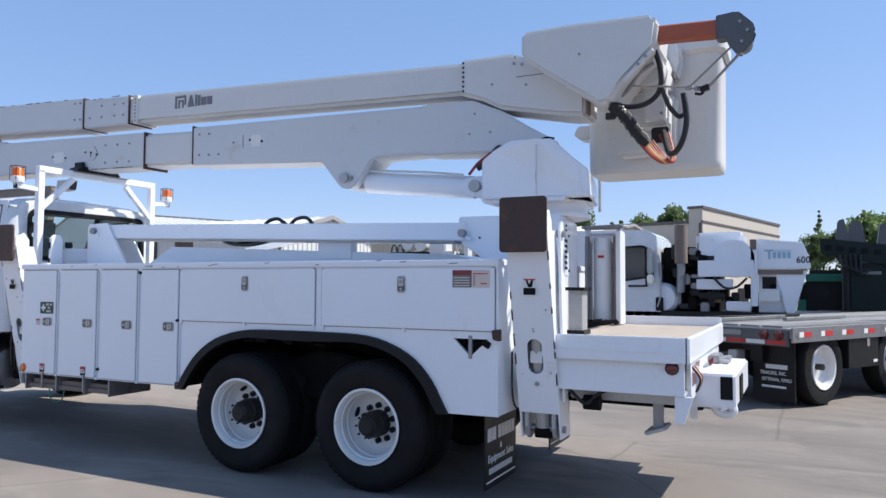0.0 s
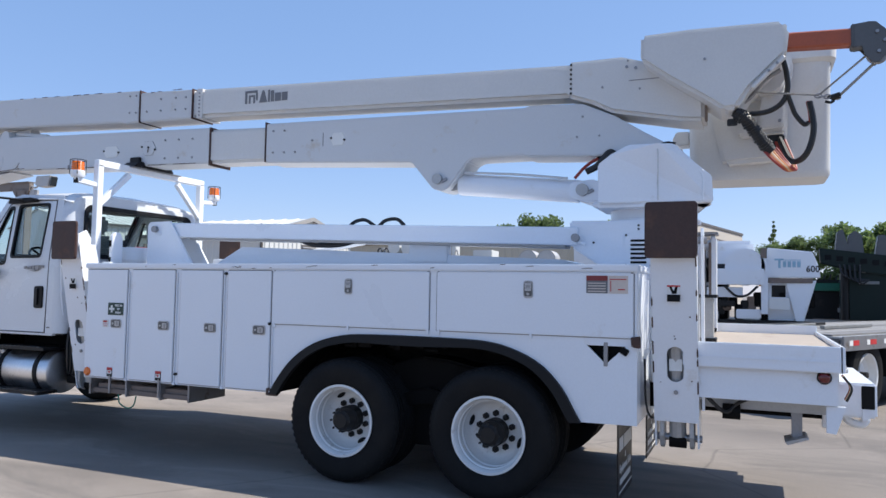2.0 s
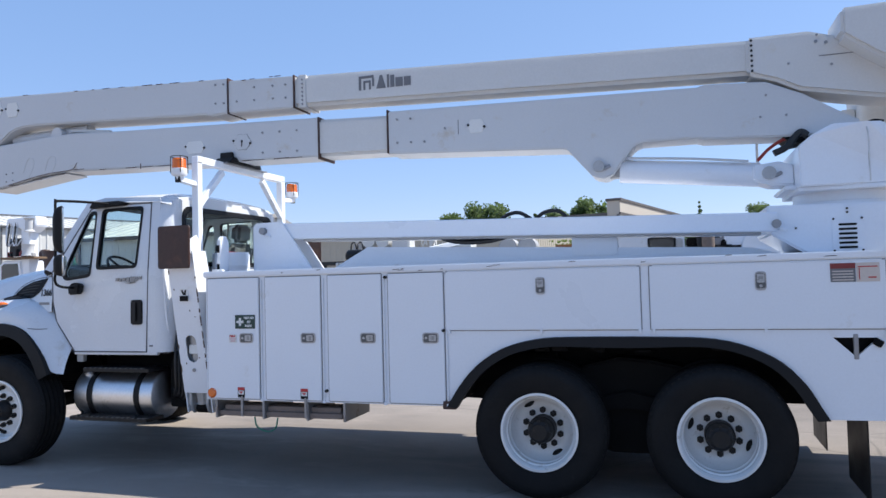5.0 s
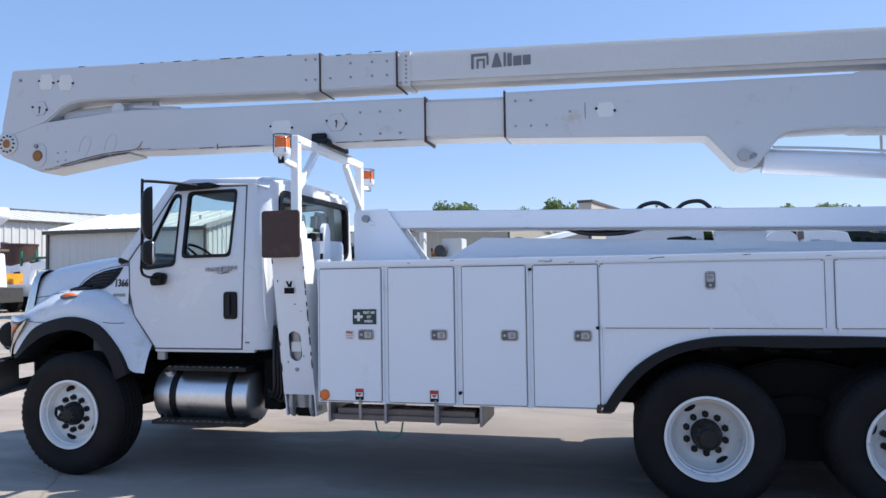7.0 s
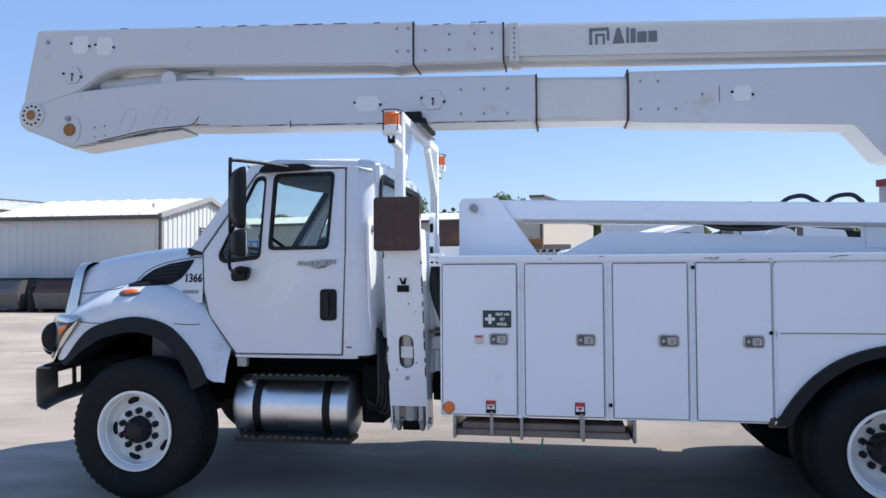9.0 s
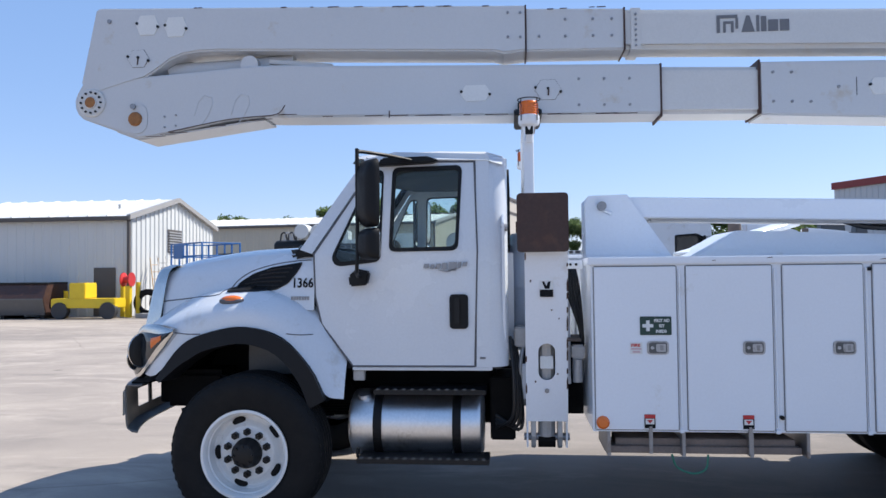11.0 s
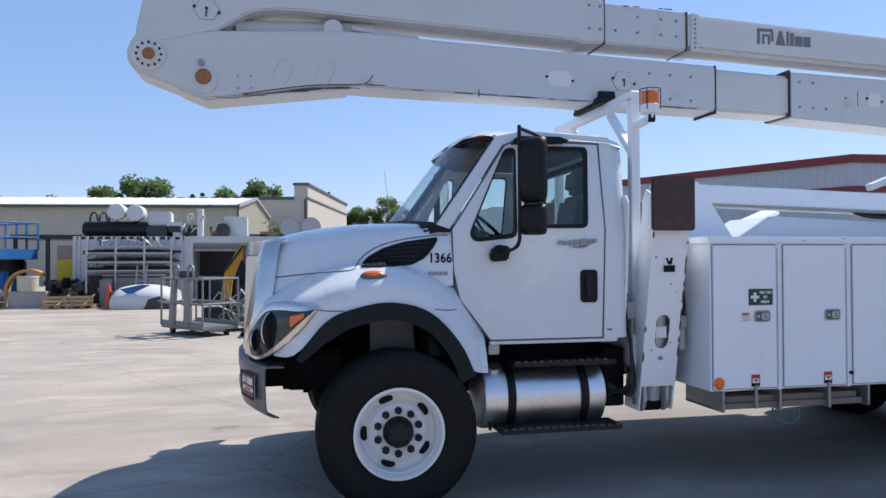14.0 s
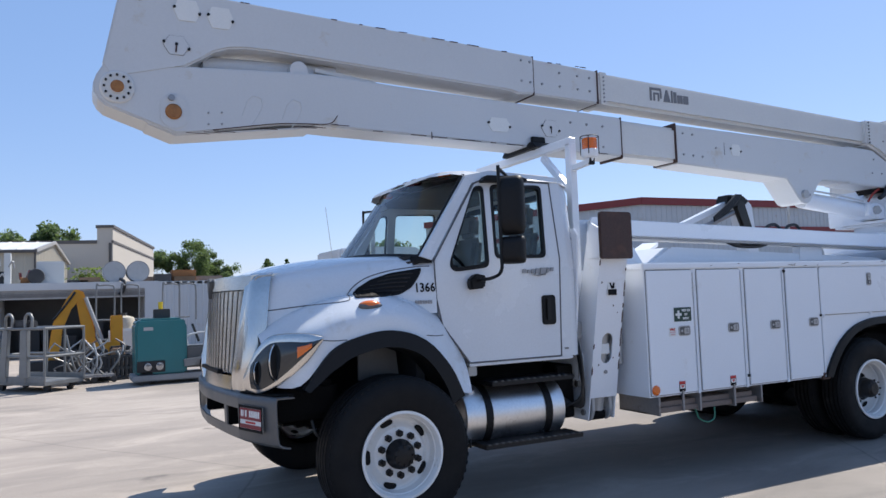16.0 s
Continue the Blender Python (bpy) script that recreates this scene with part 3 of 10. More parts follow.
for sgn in (0, 1):
    leaf = None
    for k in range(5):
        h = 0.7 - 0.1 * k
        y = (CY - 0.44) if not sgn else (CY + 0.36)
        leaf = block(FRONT_X - h, FRONT_X + h, y, y + 0.08, 0.70 - 0.022 * k, 0.718 - 0.022 * k, 0.0, leaf)
    part("leaf_spring", leaf, UNDER, truck)

# ---- service body: side walls, lids, doors ----
BY = 5.13


def arch_line(grow=0.0):
    """The wheel arch over the tandem, from the front foot to the rear foot."""
    pts = [(-5.27, 0.70), (-5.17, 0.86), (-5.02, 1.03), (-4.81, 1.165), (-4.55, 1.238), (-4.26, 1.258), (-3.57, 1.258), (-3.22, 1.243), (-2.98, 1.182),
           (-2.78, 1.076), (-2.63, 0.92), (-2.54, 0.765), (-2.49, 0.68)]
    fine = []
    ext = [pts[0]] + pts + [pts[-1]]
    for i in range(1, len(ext) - 2):
        p0, p1, p2, p3 = (Vector(p) for p in ext[i - 1:i + 3])
        for k in range(3):
            s = k / 3
            fine.append(tuple(0.5 * ((2 * p1) + (p2 - p0) * s + (2 * p0 - 5 * p1 + 4 * p2 - p3) * s * s + (3 * p1 - p0 - 3 * p2 + p3) * s ** 3)))
    pts = fine + [pts[-1]]
    if not grow:
        return pts
    c = Vector((-3.9, 0.55))
    return [((Vector(p) - c) * (1 - grow / max((Vector(p) - c).length, 0.1)) + c)[:] for p in pts]


SIDE = [(-7.55, 0.70), (-7.55, 1.795), (-2.085, 1.795), (-2.085, 0.69)]


def body_side(near):
    y0, y1 = (BY, BY + 0.03) if near else (other(BY) - 0.03, other(BY))
    tri = [(-2.45, 1.25), (-2.165, 1.25), (-2.31, 1.115)]
    outline = SIDE[:3] + [(-2.085, 0.685)] + arch_line()[::-1]
    side = part("compartment_side", panel(outline, [tri] if near else [], y0, y1), WHITE, truck, "white steel service body side")
    d = 0.72
    a, b = (BY + 0.03, BY + d) if near else (other(BY) - d, other(BY) - 0.03)
    # compartment carcass: front, rear, floors, inner wall
    for name, x0, x1, ya, yb, z0, z1 in (("front_wall", -7.55, -7.52, a, b, 0.70, 1.795), ("rear_wall", -2.115, -2.085, a, b, 0.69, 1.795),
                                         ("compartment_floor", -7.52, -5.30, a, b, 0.70, 0.73), ("inner_wall", -7.52, -2.115, b - 0.03, b, 0.98, 1.795),
                                         ("upper_floor", -5.30, -2.115, a, b - 0.03, 1.30, 1.33), ("arch_wall", -5.30, -5.27, a, b, 0.70, 1.30)):
        part(name, block(x0, x1, ya, yb, z0, z1), WHITE, truck)
    return side


body_side(True)
body_side(False)
# well behind the open triangle: its shade is a flat black sheet
well = block(-2.47, -2.14, BY + 0.10, BY + 0.12, 1.09, 1.28)
part("step_well_shade", well, INK, truck)
part("step_bracket", block(-2.325, -2.295, BY - 0.006, BY + 0.02, 1.10, 1.275, 0.003), STEEL, truck)
part("step_bracket", beam((-2.20, BY - 0.004, 1.23), (-2.15, BY - 0.004, 1.20), 0.03, 0.05), UNDER, truck)
for near in (True, False):
    y0, y1 = (BY - 0.02, BY + 0.74) if near else (other(BY) - 0.74, other(BY) + 0.02)
    lid = block(-7.57, -2.07, y0, y1, 1.795, 1.848, 0.008)
    part("compartment_lid", lid, WHITE, truck, "white steel lid with folded rim")
    # sloping cover on top
    s = 1 if near else -1
    if not near:
        continue
    ya, yb, yc = 6.0, 6.015, 6.70
    rows = [[(-6.74, ya, 1.80), (-6.74, yb, 1.84), (-6.74, yc, 1.84)], [(-6.33, ya, 1.80), (-6.33, yb, 2.06), (-6.33, yc, 2.06)],
            [(-2.86, ya, 1.80), (-2.86, yb, 1.925), (-2.86, yc, 1.925)], [(-2.55, ya, 1.80), (-2.55, yb, 1.84), (-2.55, yc, 1.84)]]
    part("top_cover", loft(rows, close_ends=False), WHITE, truck, "sloping white steel cover")
random.seed(61)
for k in range(14):
    x, z = random.uniform(-7.3, -2.4), random.uniform(1.80, 1.842)
    w = random.uniform(0.02, 0.09)
    part("paint_scratch", prism([(x, z), (x + w, z + 0.004), (x + w, z + 0.008), (x + w * 0.3, z + 0.006)], BY - 0.0225, BY - 0.019), RUST, truck)
part("body_floor", block(-7.5, -2.1, BY + 0.7, other(BY) - 0.7, 1.0, 1.06), WHITE, truck)
part("body_bulkhead", block(-7.5, -7.46, BY + 0.7, other(BY) - 0.7, 1.0, 1.83), WHITE, truck)


def latch(x, z, parent, upright=False):
    """A worn paddle latch: flange, dark recess, paddle and a lock barrel."""
    w, h = (0.075, 0.135) if upright else (0.14, 0.088)
    y = BY - 0.014

    def spot(u, v):
        """From the latch's own length and breadth to the door's plane."""
        return (x - v, z + u) if upright else (x + u, z + v)
    base = prism(rounded(x - w / 2, x + w / 2, z - h / 2, z + h / 2, 0.022), y - 0.008, y, "y", 0.003)
    p = part("latch", base, LATCH_GREY, parent, "worn chrome paddle latch")
    part("latch_recess", prism(rounded(x - w * 0.41, x + w * 0.41, z - h * 0.40, z + h * 0.40, 0.014), y - 0.0095, y - 0.0075, "y"), BUMPER_GREY, p)
    (xa, za), (xb, zb) = spot(-0.012, -0.026), spot(0.05, 0.026)
    part("paddle", prism(rounded(min(xa, xb), max(xa, xb), min(za, zb), max(za, zb), 0.008), y - 0.014, y - 0.0095, "y", 0.002), LATCH_GREY, p)
    (xa, za), (xb, zb) = spot(0.012, -0.017), spot(0.034, 0.017)
    part("finger_well", prism(rounded(min(xa, xb), max(xa, xb), min(za, zb), max(za, zb), 0.005), y - 0.0148, y - 0.0139, "y"), STEEL, p)
    xc, zc = spot(-0.036, 0.0)
    part("lock_barrel", rod((xc, y - 0.009, zc), (xc, y - 0.013, zc), 0.011, sides=14), LATCH_GREY, p)


def compartment_door(x0, x1, z0, z1, latch_at, upright=False):
    bm = block(x0, x1, BY - 0.014, BY - 0.001, z0, z1, 0.004)
    d = part("compartment_door", bm, WHITE, truck, "white steel compartment door with chrome latch")
    seal = None
    for a, b, c, e in ((x0 - 0.007, x0 - 0.001, z0, z1), (x1 + 0.001, x1 + 0.007, z0, z1), (x0, x1, z0 - 0.007, z0 - 0.001), (x0, x1, z1 + 0.001, z1 + 0.008)):
        seal = block(a, b, BY - 0.004, BY - 0.001, c, e, 0, seal)
    part("door_gap", seal, SEAM, d)
    latch(*latch_at, d, upright)
    hinge = None
    if upright:
        hinge = rod((x0 + 0.02, BY - 0.008, z1 + 0.002), (x1 - 0.02, BY - 0.008, z1 + 0.002), 0.006, hinge, 8)
        for xx in (x0 + 0.01, x1 - 0.02, (x0 + x1) / 2):
            block(xx, xx + 0.02, BY - 0.02, BY, z0 - 0.03, z0 + 0.012, 0.002, hinge)
    else:
        hinge = rod((x1 + 0.022, BY - 0.008, z0 + 0.02), (x1 + 0.022, BY - 0.008, z1 - 0.02), 0.007, hinge, 8)
        block(x1 + 0.008, x1 + 0.035, BY - 0.016, BY, z0 - 0.02, z0 + 0.006, 0.002, hinge)
    part("hinge", hinge, WHITE, d)
    return d


doors = []
for x0, x1, lx in ((-7.53, -7.00, -7.125), (-6.935, -6.395, -6.515), (-6.325, -5.83, -5.955), (-5.768, -5.285, -5.40)):
    doors.append(compartment_door(x0, x1, 0.715, 1.782, (lx, 1.25)))
compartment_door(-5.262, -3.735, 1.312, 1.782, (-4.487, 1.655), True)
compartment_door(-3.665, -2.11, 1.312, 1.782, (-2.90, 1.655), True)
# rear stop hardware
part("door_stop", prism([(-2.12, 1.25), (-2.06, 1.24), (-2.06, 1.33), (-2.13, 1.32)], BY - 0.03, BY + 0.01, "y", 0.006), RUST, truck)
for xx, zz in ((-5.29, 1.31), (-6.35, 0.80), (-5.79, 1.755)):
    part("rubber_buffer", rod((xx, BY, zz), (xx, BY - 0.024, zz), 0.013), BLACK, truck)
# wheel-arch trim
outer, inner = arch_line(), arch_line(0.085)
trim = bmesh.new()
rows = []
for (xo, zo), (xi, zi) in zip(outer, inner):
    rows.append([trim.verts.new(p) for p in ((xo, BY - 0.004, zo), (xo, BY - 0.03, zo - 0.004), (xi, BY - 0.036, zi), (xi, BY + 0.02, zi), (xo, BY + 0.02, zo))])
for a, b in zip(rows, rows[1:]):
    for i in range(5):
        trim.faces.new((a[i], a[(i + 1) % 5], b[(i + 1) % 5], b[i]))
trim.faces.new(rows[0])
trim.faces.new(rows[-1][::-1])
bmesh.ops.recalc_face_normals(trim, faces=trim.faces)
part("wheel_arch_trim", trim, BLACK, truck, "black rubber wheel arch trim", smooth=True)
part("arch_bracket", block(-5.31, -5.20, BY - 0.015, BY + 0.03, 0.675, 0.745, 0.004), RUST, truck)
# near-black liner above the wheels and panels behind them: hides the sky
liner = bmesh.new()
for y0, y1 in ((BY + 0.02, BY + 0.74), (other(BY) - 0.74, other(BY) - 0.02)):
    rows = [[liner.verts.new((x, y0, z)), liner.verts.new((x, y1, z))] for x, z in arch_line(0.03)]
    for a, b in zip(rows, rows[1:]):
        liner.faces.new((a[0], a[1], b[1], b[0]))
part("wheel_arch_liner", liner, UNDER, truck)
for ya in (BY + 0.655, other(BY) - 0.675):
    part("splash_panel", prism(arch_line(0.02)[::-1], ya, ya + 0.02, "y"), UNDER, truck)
crud = None
random.seed(5)
for k in range(26):
    x = -5.0 + k * 0.085 + random.uniform(-0.03, 0.03)
    z = 1.15 + random.uniform(-0.02, 0.03)
    crud = block(x, x + random.uniform(0.04, 0.12), BY + 0.06, BY + 0.10, z, z + random.uniform(0.015, 0.05), 0.004, crud)
part("arch_bracketry", crud, UNDER, truck)["kind"] = "stuff"
# timber tray below the body
tray = None
for x0 in (-7.46, -6.98, -6.55, -6.2):
    tray = block(x0, x0 + 0.022, BY - 0.01, BY + 0.5, 0.54, 0.70, 0.003, tray)
block(-7.46, -6.18, BY + 0.12, BY + 0.5, 0.54, 0.555, 0, tray)
part("tray_frame", tray, STEEL, truck)
for k, (x0, x1, z) in enumerate(((-7.44, -6.22, 0.555), (-7.40, -6.25, 0.60))):
    part("timber_block", block(x0, x1, BY + 0.02 + 0.03 * k, BY + 0.2 + 0.06 * k, z, z + 0.045, 0.004), TIMBER, truck, "weathered timber cribbing")
part("tray_strap", hose([(-7.05, BY - 0.02, 0.56), (-7.02, BY - 0.03, 0.48), (-6.92, BY - 0.03, 0.44), (-6.84, BY - 0.03, 0.47), (-6.82, BY - 0.02, 0.56)], 0.007), DEEP_GREEN, truck, "green strap hanging in a loop")
for xx in (-7.18, -6.55):
    part("tray_hook", block(xx - 0.012, xx + 0.012, BY - 0.02, BY - 0.005, 0.56, 0.74, 0.003), STEEL, truck)
part("side_marker", lathe([(0.0, -0.022), (0.03, -0.020), (0.042, -0.008), (0.044, 0.0)], (-7.487, BY - 0.014, 0.76), sides=24), AMBER, truck, "round amber side marker")

# signs on the doors
sy = BY - 0.016
s = part("first_aid_sign", prism(rounded(-7.238, -7.035, 1.333, 1.455, 0.004, 1), sy - 0.002, sy), DECAL_GREEN, doors[0], "dark green first aid sign")
cross = block(-7.222, -7.152, sy - 0.004, sy - 0.002, 1.383, 1.405)
block(-7.198, -7.176, sy - 0.0045, sy - 0.002, 1.359, 1.429, 0, cross)
part("white_cross", cross, DECAL_WHITE, doors[0])
for k, (word, wx) in enumerate((("FIRST AID", -7.147), ("KIT", -7.115), ("INSIDE", -7.137))):
    lettering("sign_words", word, (wx, sy - 0.003, 1.419 - 0.035 * k), 0.019, DECAL_WHITE, doors[0], wide=0.85, bold=0.001)
part("fire_decal", block(-7.305, -7.225, sy - 0.002, sy, 1.21, 1.285), DECAL_WHITE, doors[0])
lettering("fire_words", "FIRE", (-7.297, sy - 0.003, 1.258), 0.018, RED, doors[0], wide=1.25, bold=0.001)
bars([(-7.297, -7.232, 1.238, 1.248), (-7.287, -7.240, 1.218, 1.230)], doors[0], "small_print", DECAL_PINK, sy - 0.002)
for k, xx in ((0, -7.185), (1, -6.56)):
    part("warning_decal", block(xx - 0.035, xx + 0.035, sy - 0.002, sy, 0.725, 0.815), INK, doors[k])
    part("warning_decal", block(xx - 0.035, xx + 0.035, sy - 0.0035, sy - 0.002, 0.79, 0.815), RED, doors[k])
    part("warning_decal", block(xx - 0.028, xx + 0.028, sy - 0.0035, sy - 0.002, 0.752, 0.787), DECAL_WHITE, doors[k])
    part("warning_mark", prism([(xx - 0.02, 0.78), (xx + 0.02, 0.78), (xx, 0.757)], sy - 0.005, sy - 0.0035), RED, doors[k])
part("danger_decal", block(-2.452, -2.295, sy - 0.002, sy, 1.635, 1.765), DIM_INK, truck, "red and grey danger sign")
part("danger_decal", block(-2.452, -2.295, sy - 0.004, sy - 0.002, 1.728, 1.765), RED_TRIM, truck)
bars([(-2.44, -2.31, 1.705 - 0.02 * k, 1.713 - 0.02 * k) for k in range(4)], truck, "small_print", DECAL_CREAM, sy - 0.002)
part("danger_decal", block(-2.29, -2.148, sy - 0.002, sy, 1.635, 1.765), DECAL_CREAM, truck)
bars([(-2.28, -2.16, 1.735, 1.742), (-2.275, -2.27, 1.65, 1.73), (-2.22, -2.17, 1.66, 1.668)], truck, "small_print", RED, sy - 0.002)


# ---- outriggers ----
def outrigger(x0, x1, y_ref, slope, front):
    def ly(z):
        return y_ref + slope * (1.65 - z)
    w = x1 - x0
    xm = (x0 + x1) / 2
    root = None
    # leg face with slot, sides, back
    slot = rounded(xm - 0.058, xm + 0.058, 1.005, 1.262, 0.057, 6)
    face = panel([(x0, 0.71), (x0, 2.0), (x1, 2.0), (x1, 0.71)], [slot], 0, 0.012)
    for v in face.verts:
        v.co.y += ly(v.co.z)
    for xa in (x0 + 0.002, x1 - 0.014):
        side = prism([(0, 0.52), (0, 2.05), (0.20, 2.05), (0.26, 1.2), (0.23, 0.52)], xa, xa + 0.012, "x")
        for v in side.verts:
            v.co.y += ly(v.co.z) + 0.004
        face = join(face, side)
    back = panel([(x0 + 0.014, 0.71), (x0 + 0.014, 2.0), (x1 - 0.014, 2.0), (x1 - 0.014, 0.71)], [], 0.19, 0.20)
    for v in back.verts:
        v.co.y += ly(v.co.z)
    face = join(face, back)
    root = part("outrigger_leg", face, WHITE, truck, "white steel outrigger leg with chipped paint")
    # cylinder seen through the slot, and a data plate
    part("outrigger_cylinder", rod((xm, ly(0.7) + 0.10, 0.6), (xm, ly(1.9) + 0.10, 1.9), 0.06), GALV, root)
    part("data_plate", block(xm - 0.045, xm + 0.045, ly(1.12) + 0.02, ly(1.12) + 0.03, 1.085, 1.17), DECAL_WHITE, root)
    # foot fork and pin
    for xa in (x0 + 0.035, x1 - 0.07):
        y0 = ly(0.62)
        part("foot_fork", prism([(y0, 0.72), (y0, 0.60), (y0 + 0.03, 0.53), (y0 + 0.07, 0.505), (y0 + 0.13, 0.53), (y0 + 0.16, 0.60), (y0 + 0.16, 0.72)], xa, xa + 0.032, "x", 0.004), GALV, root)
    part("foot_pin", rod((x0 - 0.015, ly(0.6) + 0.07, 0.585), (x1 + 0.015, ly(0.6) + 0.07, 0.585), 0.026), STEEL, root)
    part("foot_cylinder_end", rod((xm - 0.06, ly(0.6) + 0.09, 0.56), (xm + 0.06, ly(0.6) + 0.09, 0.56), 0.055), UNDER, root)
    # folded foot plate at the top
    px0, px1 = (x0 - 0.05, x1 + 0.002) if front else (x0 - 0.028, x1 + 0.012)
    plate = prism(rounded(px0, px1, 1.888, 2.282, 0.025), 0, 0.03, "y", 0.006)
    for v in plate.verts:
        v.co.y += ly(2.08) - 0.045
    part("outrigger_foot", plate, RUST, root, "rusty brown steel foot plate, folded up")
    for xa in (px0 + 0.03, px1 - 0.05):
        ear = prism([(ly(2.0), 1.9), (ly(2.0), 2.15), (ly(2.0) + 0.10, 2.20), (ly(2.0) + 0.16, 2.12), (ly(2.0) + 0.16, 1.9)], xa, xa + 0.02, "x", 0.003)
        part("foot_ear", ear, WHITE, root)
    # decal and scars
    yd = ly(1.66) - 0.003
    zz = 1.66
    part("caution_decal", block(xm - 0.045, xm + 0.045, yd - 0.004, yd + 0.003, zz - 0.075, zz + 0.055), DECAL_WHITE, root)
    part("caution_decal", block(xm - 0.045, xm + 0.045, yd - 0.006, yd - 0.002, zz - 0.075, zz - 0.025), INK, root)
    if not front:
        part("caution_decal", block(xm - 0.045, xm + 0.045, yd - 0.006, yd - 0.002, zz + 0.03, zz + 0.055), RED, root)
    part("caution_mark", prism([(xm - 0.03, zz + 0.03), (xm - 0.01, zz - 0.02), (xm + 0.02, zz - 0.02), (xm + 0.028, zz + 0.03), (xm + 0.012, zz + 0.03), (xm, zz), (xm - 0.014, zz + 0.03)], yd - 0.006, yd - 0.003), INK, root)
    random.seed(int(-x0 * 10))
    for k in range(22):
        edge = random.random() < 0.8
        xa = random.choice((x0 - 0.001, x1 - 0.009)) if edge else random.uniform(x0 + 0.03, x1 - 0.03)
        za = random.uniform(0.9, 1.86)
        h = random.uniform(0.015, 0.10) if edge else random.uniform(0.008, 0.02)
        chip = prism([(xa, za), (xa + 0.010, za + 0.006), (xa + 0.010, za + h * 0.7), (xa + 0.004, za + h), (xa - 0.001, za + h * 0.6)], 0, 0.006)
        for v in chip.verts:
            v.co.y += ly(v.co.z) - 0.003
        part("paint_chip", chip, RUST, root)
    part("bolt_head", rod((xm, ly(0.93) + 0.002, 0.93), (xm, ly(0.93) - 0.014, 0.93), 0.017, sides=6), STEEL, root)
    return root


outrigger(-7.985, -7.695, 5.205, 0.19, True)
outrigger(-1.985, -1.672, 5.10, 0.22, False)
# guide plates beside the legs
for x0, x1, top, name in ((-8.14, -8.06, 2.16, "front"), (-1.655, -1.60, 2.12, "rear")):
    low = 1.12 if name == "front" else 0.80
    if name == "front":
        gp = prism([(5.36, low), (5.30, 1.5), (5.26, top - 0.06), (5.30, top), (5.40, top), (5.46, top - 0.08), (5.62, low + 0.1)], x0, x0 + 0.02, "x", 0.004)
        block(x0, x1, 5.62, 5.75, low, 1.9, 0.004, gp)
    else:
        gp = prism([(5.32, low), (5.24, 1.5), (5.21, top - 0.06), (5.24, top), (5.28, top), (5.31, top - 0.08), (5.34, 1.5), (5.44, low + 0.1)], x0, x0 + 0.02, "x", 0.004)
    part("outrigger_guide", gp, WHITE, truck)
    yb = 5.36 if name == "front" else 5.26
    part("guide_bolt", rod((x0 - 0.02, yb, top - 0.09), (x0 + 0.04, yb, top - 0.09), 0.026), STEEL, truck)
for x in (-7.86, -1.83):
    part("outrigger_beam", block(x - 0.16, x + 0.16, 5.45, other(5.45), 0.85, 1.10, 0.01), WHITE, truck)
    if x < -3:
        part("far_outrigger_leg", prism([(other(5.1), 2.0), (other(5.32), 0.55), (other(5.40), 0.55), (other(5.18), 2.0)], x - 0.15, x + 0.15, "x", 0.01), WHITE, truck)
    if x < -3:
        part("far_outrigger_foot", block(x - 0.17, x + 0.17, other(5.04), other(5.01), 1.89, 2.28, 0.01), RUST, truck)
# bumper hose loop by the rear leg
part("hanging_hose", hose([(-2.06, 5.35, 1.15), (-2.05, 5.33, 0.85), (-2.02, 5.32, 0.74), (-1.97, 5.36, 0.72)], 0.008), HOSE, truck)

# ---- boom rest rail ----
part("rail_bracket", prism([(-7.51, 1.85), (-7.51, 2.30), (-7.48, 2.335), (-7.19, 2.34), (-6.86, 1.86), (-6.80, 1.85)], 5.86, 5.885, "y", 0.004), WHITE, truck, "white steel gusset plate")
part("rail_bracket", prism([(-7.51, 1.85), (-7.51, 2.30), (-7.48, 2.335), (-7.19, 2.34), (-6.86, 1.86), (-6.80, 1.85)], 6.12, 6.145, "y", 0.004), WHITE, truck)
rail = beam((-7.36, 6.005, 2.25), (-2.68, 5.93, 2.115), 0.22, 0.155, bevel=0.008)
part("tool_rail", rail, WHITE, truck, "long white square tube rail")
lip = beam((-7.0, 6.06, 2.155), (-2.8, 5.99, 2.035), 0.20, 0.03, bevel=0.004)
part("rail_lip", lip, GALV, truck)
for p in ((-7.385, 5.86, 2.252), (-2.695, 5.83, 2.10)):
    q = Vector(p)
    pin = rod(q, q + Vector((0, -0.045, 0)), 0.035)
    part("rail_pin", pin, STEEL, truck)
    part("pin_keeper", beam(q + Vector((0.02, -0.01, -0.03)), q + Vector((0.08, -0.01, -0.06)), 0.012, 0.03), WHITE, truck)
part("rail_hose", hose([(-5.0, 5.95, 2.22), (-4.93, 5.95, 2.29), (-4.81, 5.95, 2.31), (-4.70, 5.95, 2.25)], 0.018), HOSE, truck, "black hose loops")
part("rail_hose", hose([(-4.66, 5.95, 2.24), (-4.58, 5.95, 2.30), (-4.46, 5.95, 2.31), (-4.38, 5.95, 2.25)], 0.018), HOSE, truck)
part("hanging_hose", hose([(-5.6, 5.98, 2.13), (-5.4, 5.97, 2.07), (-5.1, 5.96, 2.065), (-4.85, 5.96, 2.12)], 0.022), HOSE, truck)
part("hanging_hose", hose([(-5.5, 6.02, 2.13), (-5.2, 6.0, 2.075), (-5.0, 6.0, 2.10)], 0.016), HOSE, truck)
part("rail_post", block(-4.35, -3.95, 6.0, 6.1, 1.9, 2.12, 0.006), WHITE, truck)
part("inner_brace", beam((-6.66, 6.44, 1.88), (-5.50, 7.22, 2.18), 0.20, 0.05), WHITE, truck)
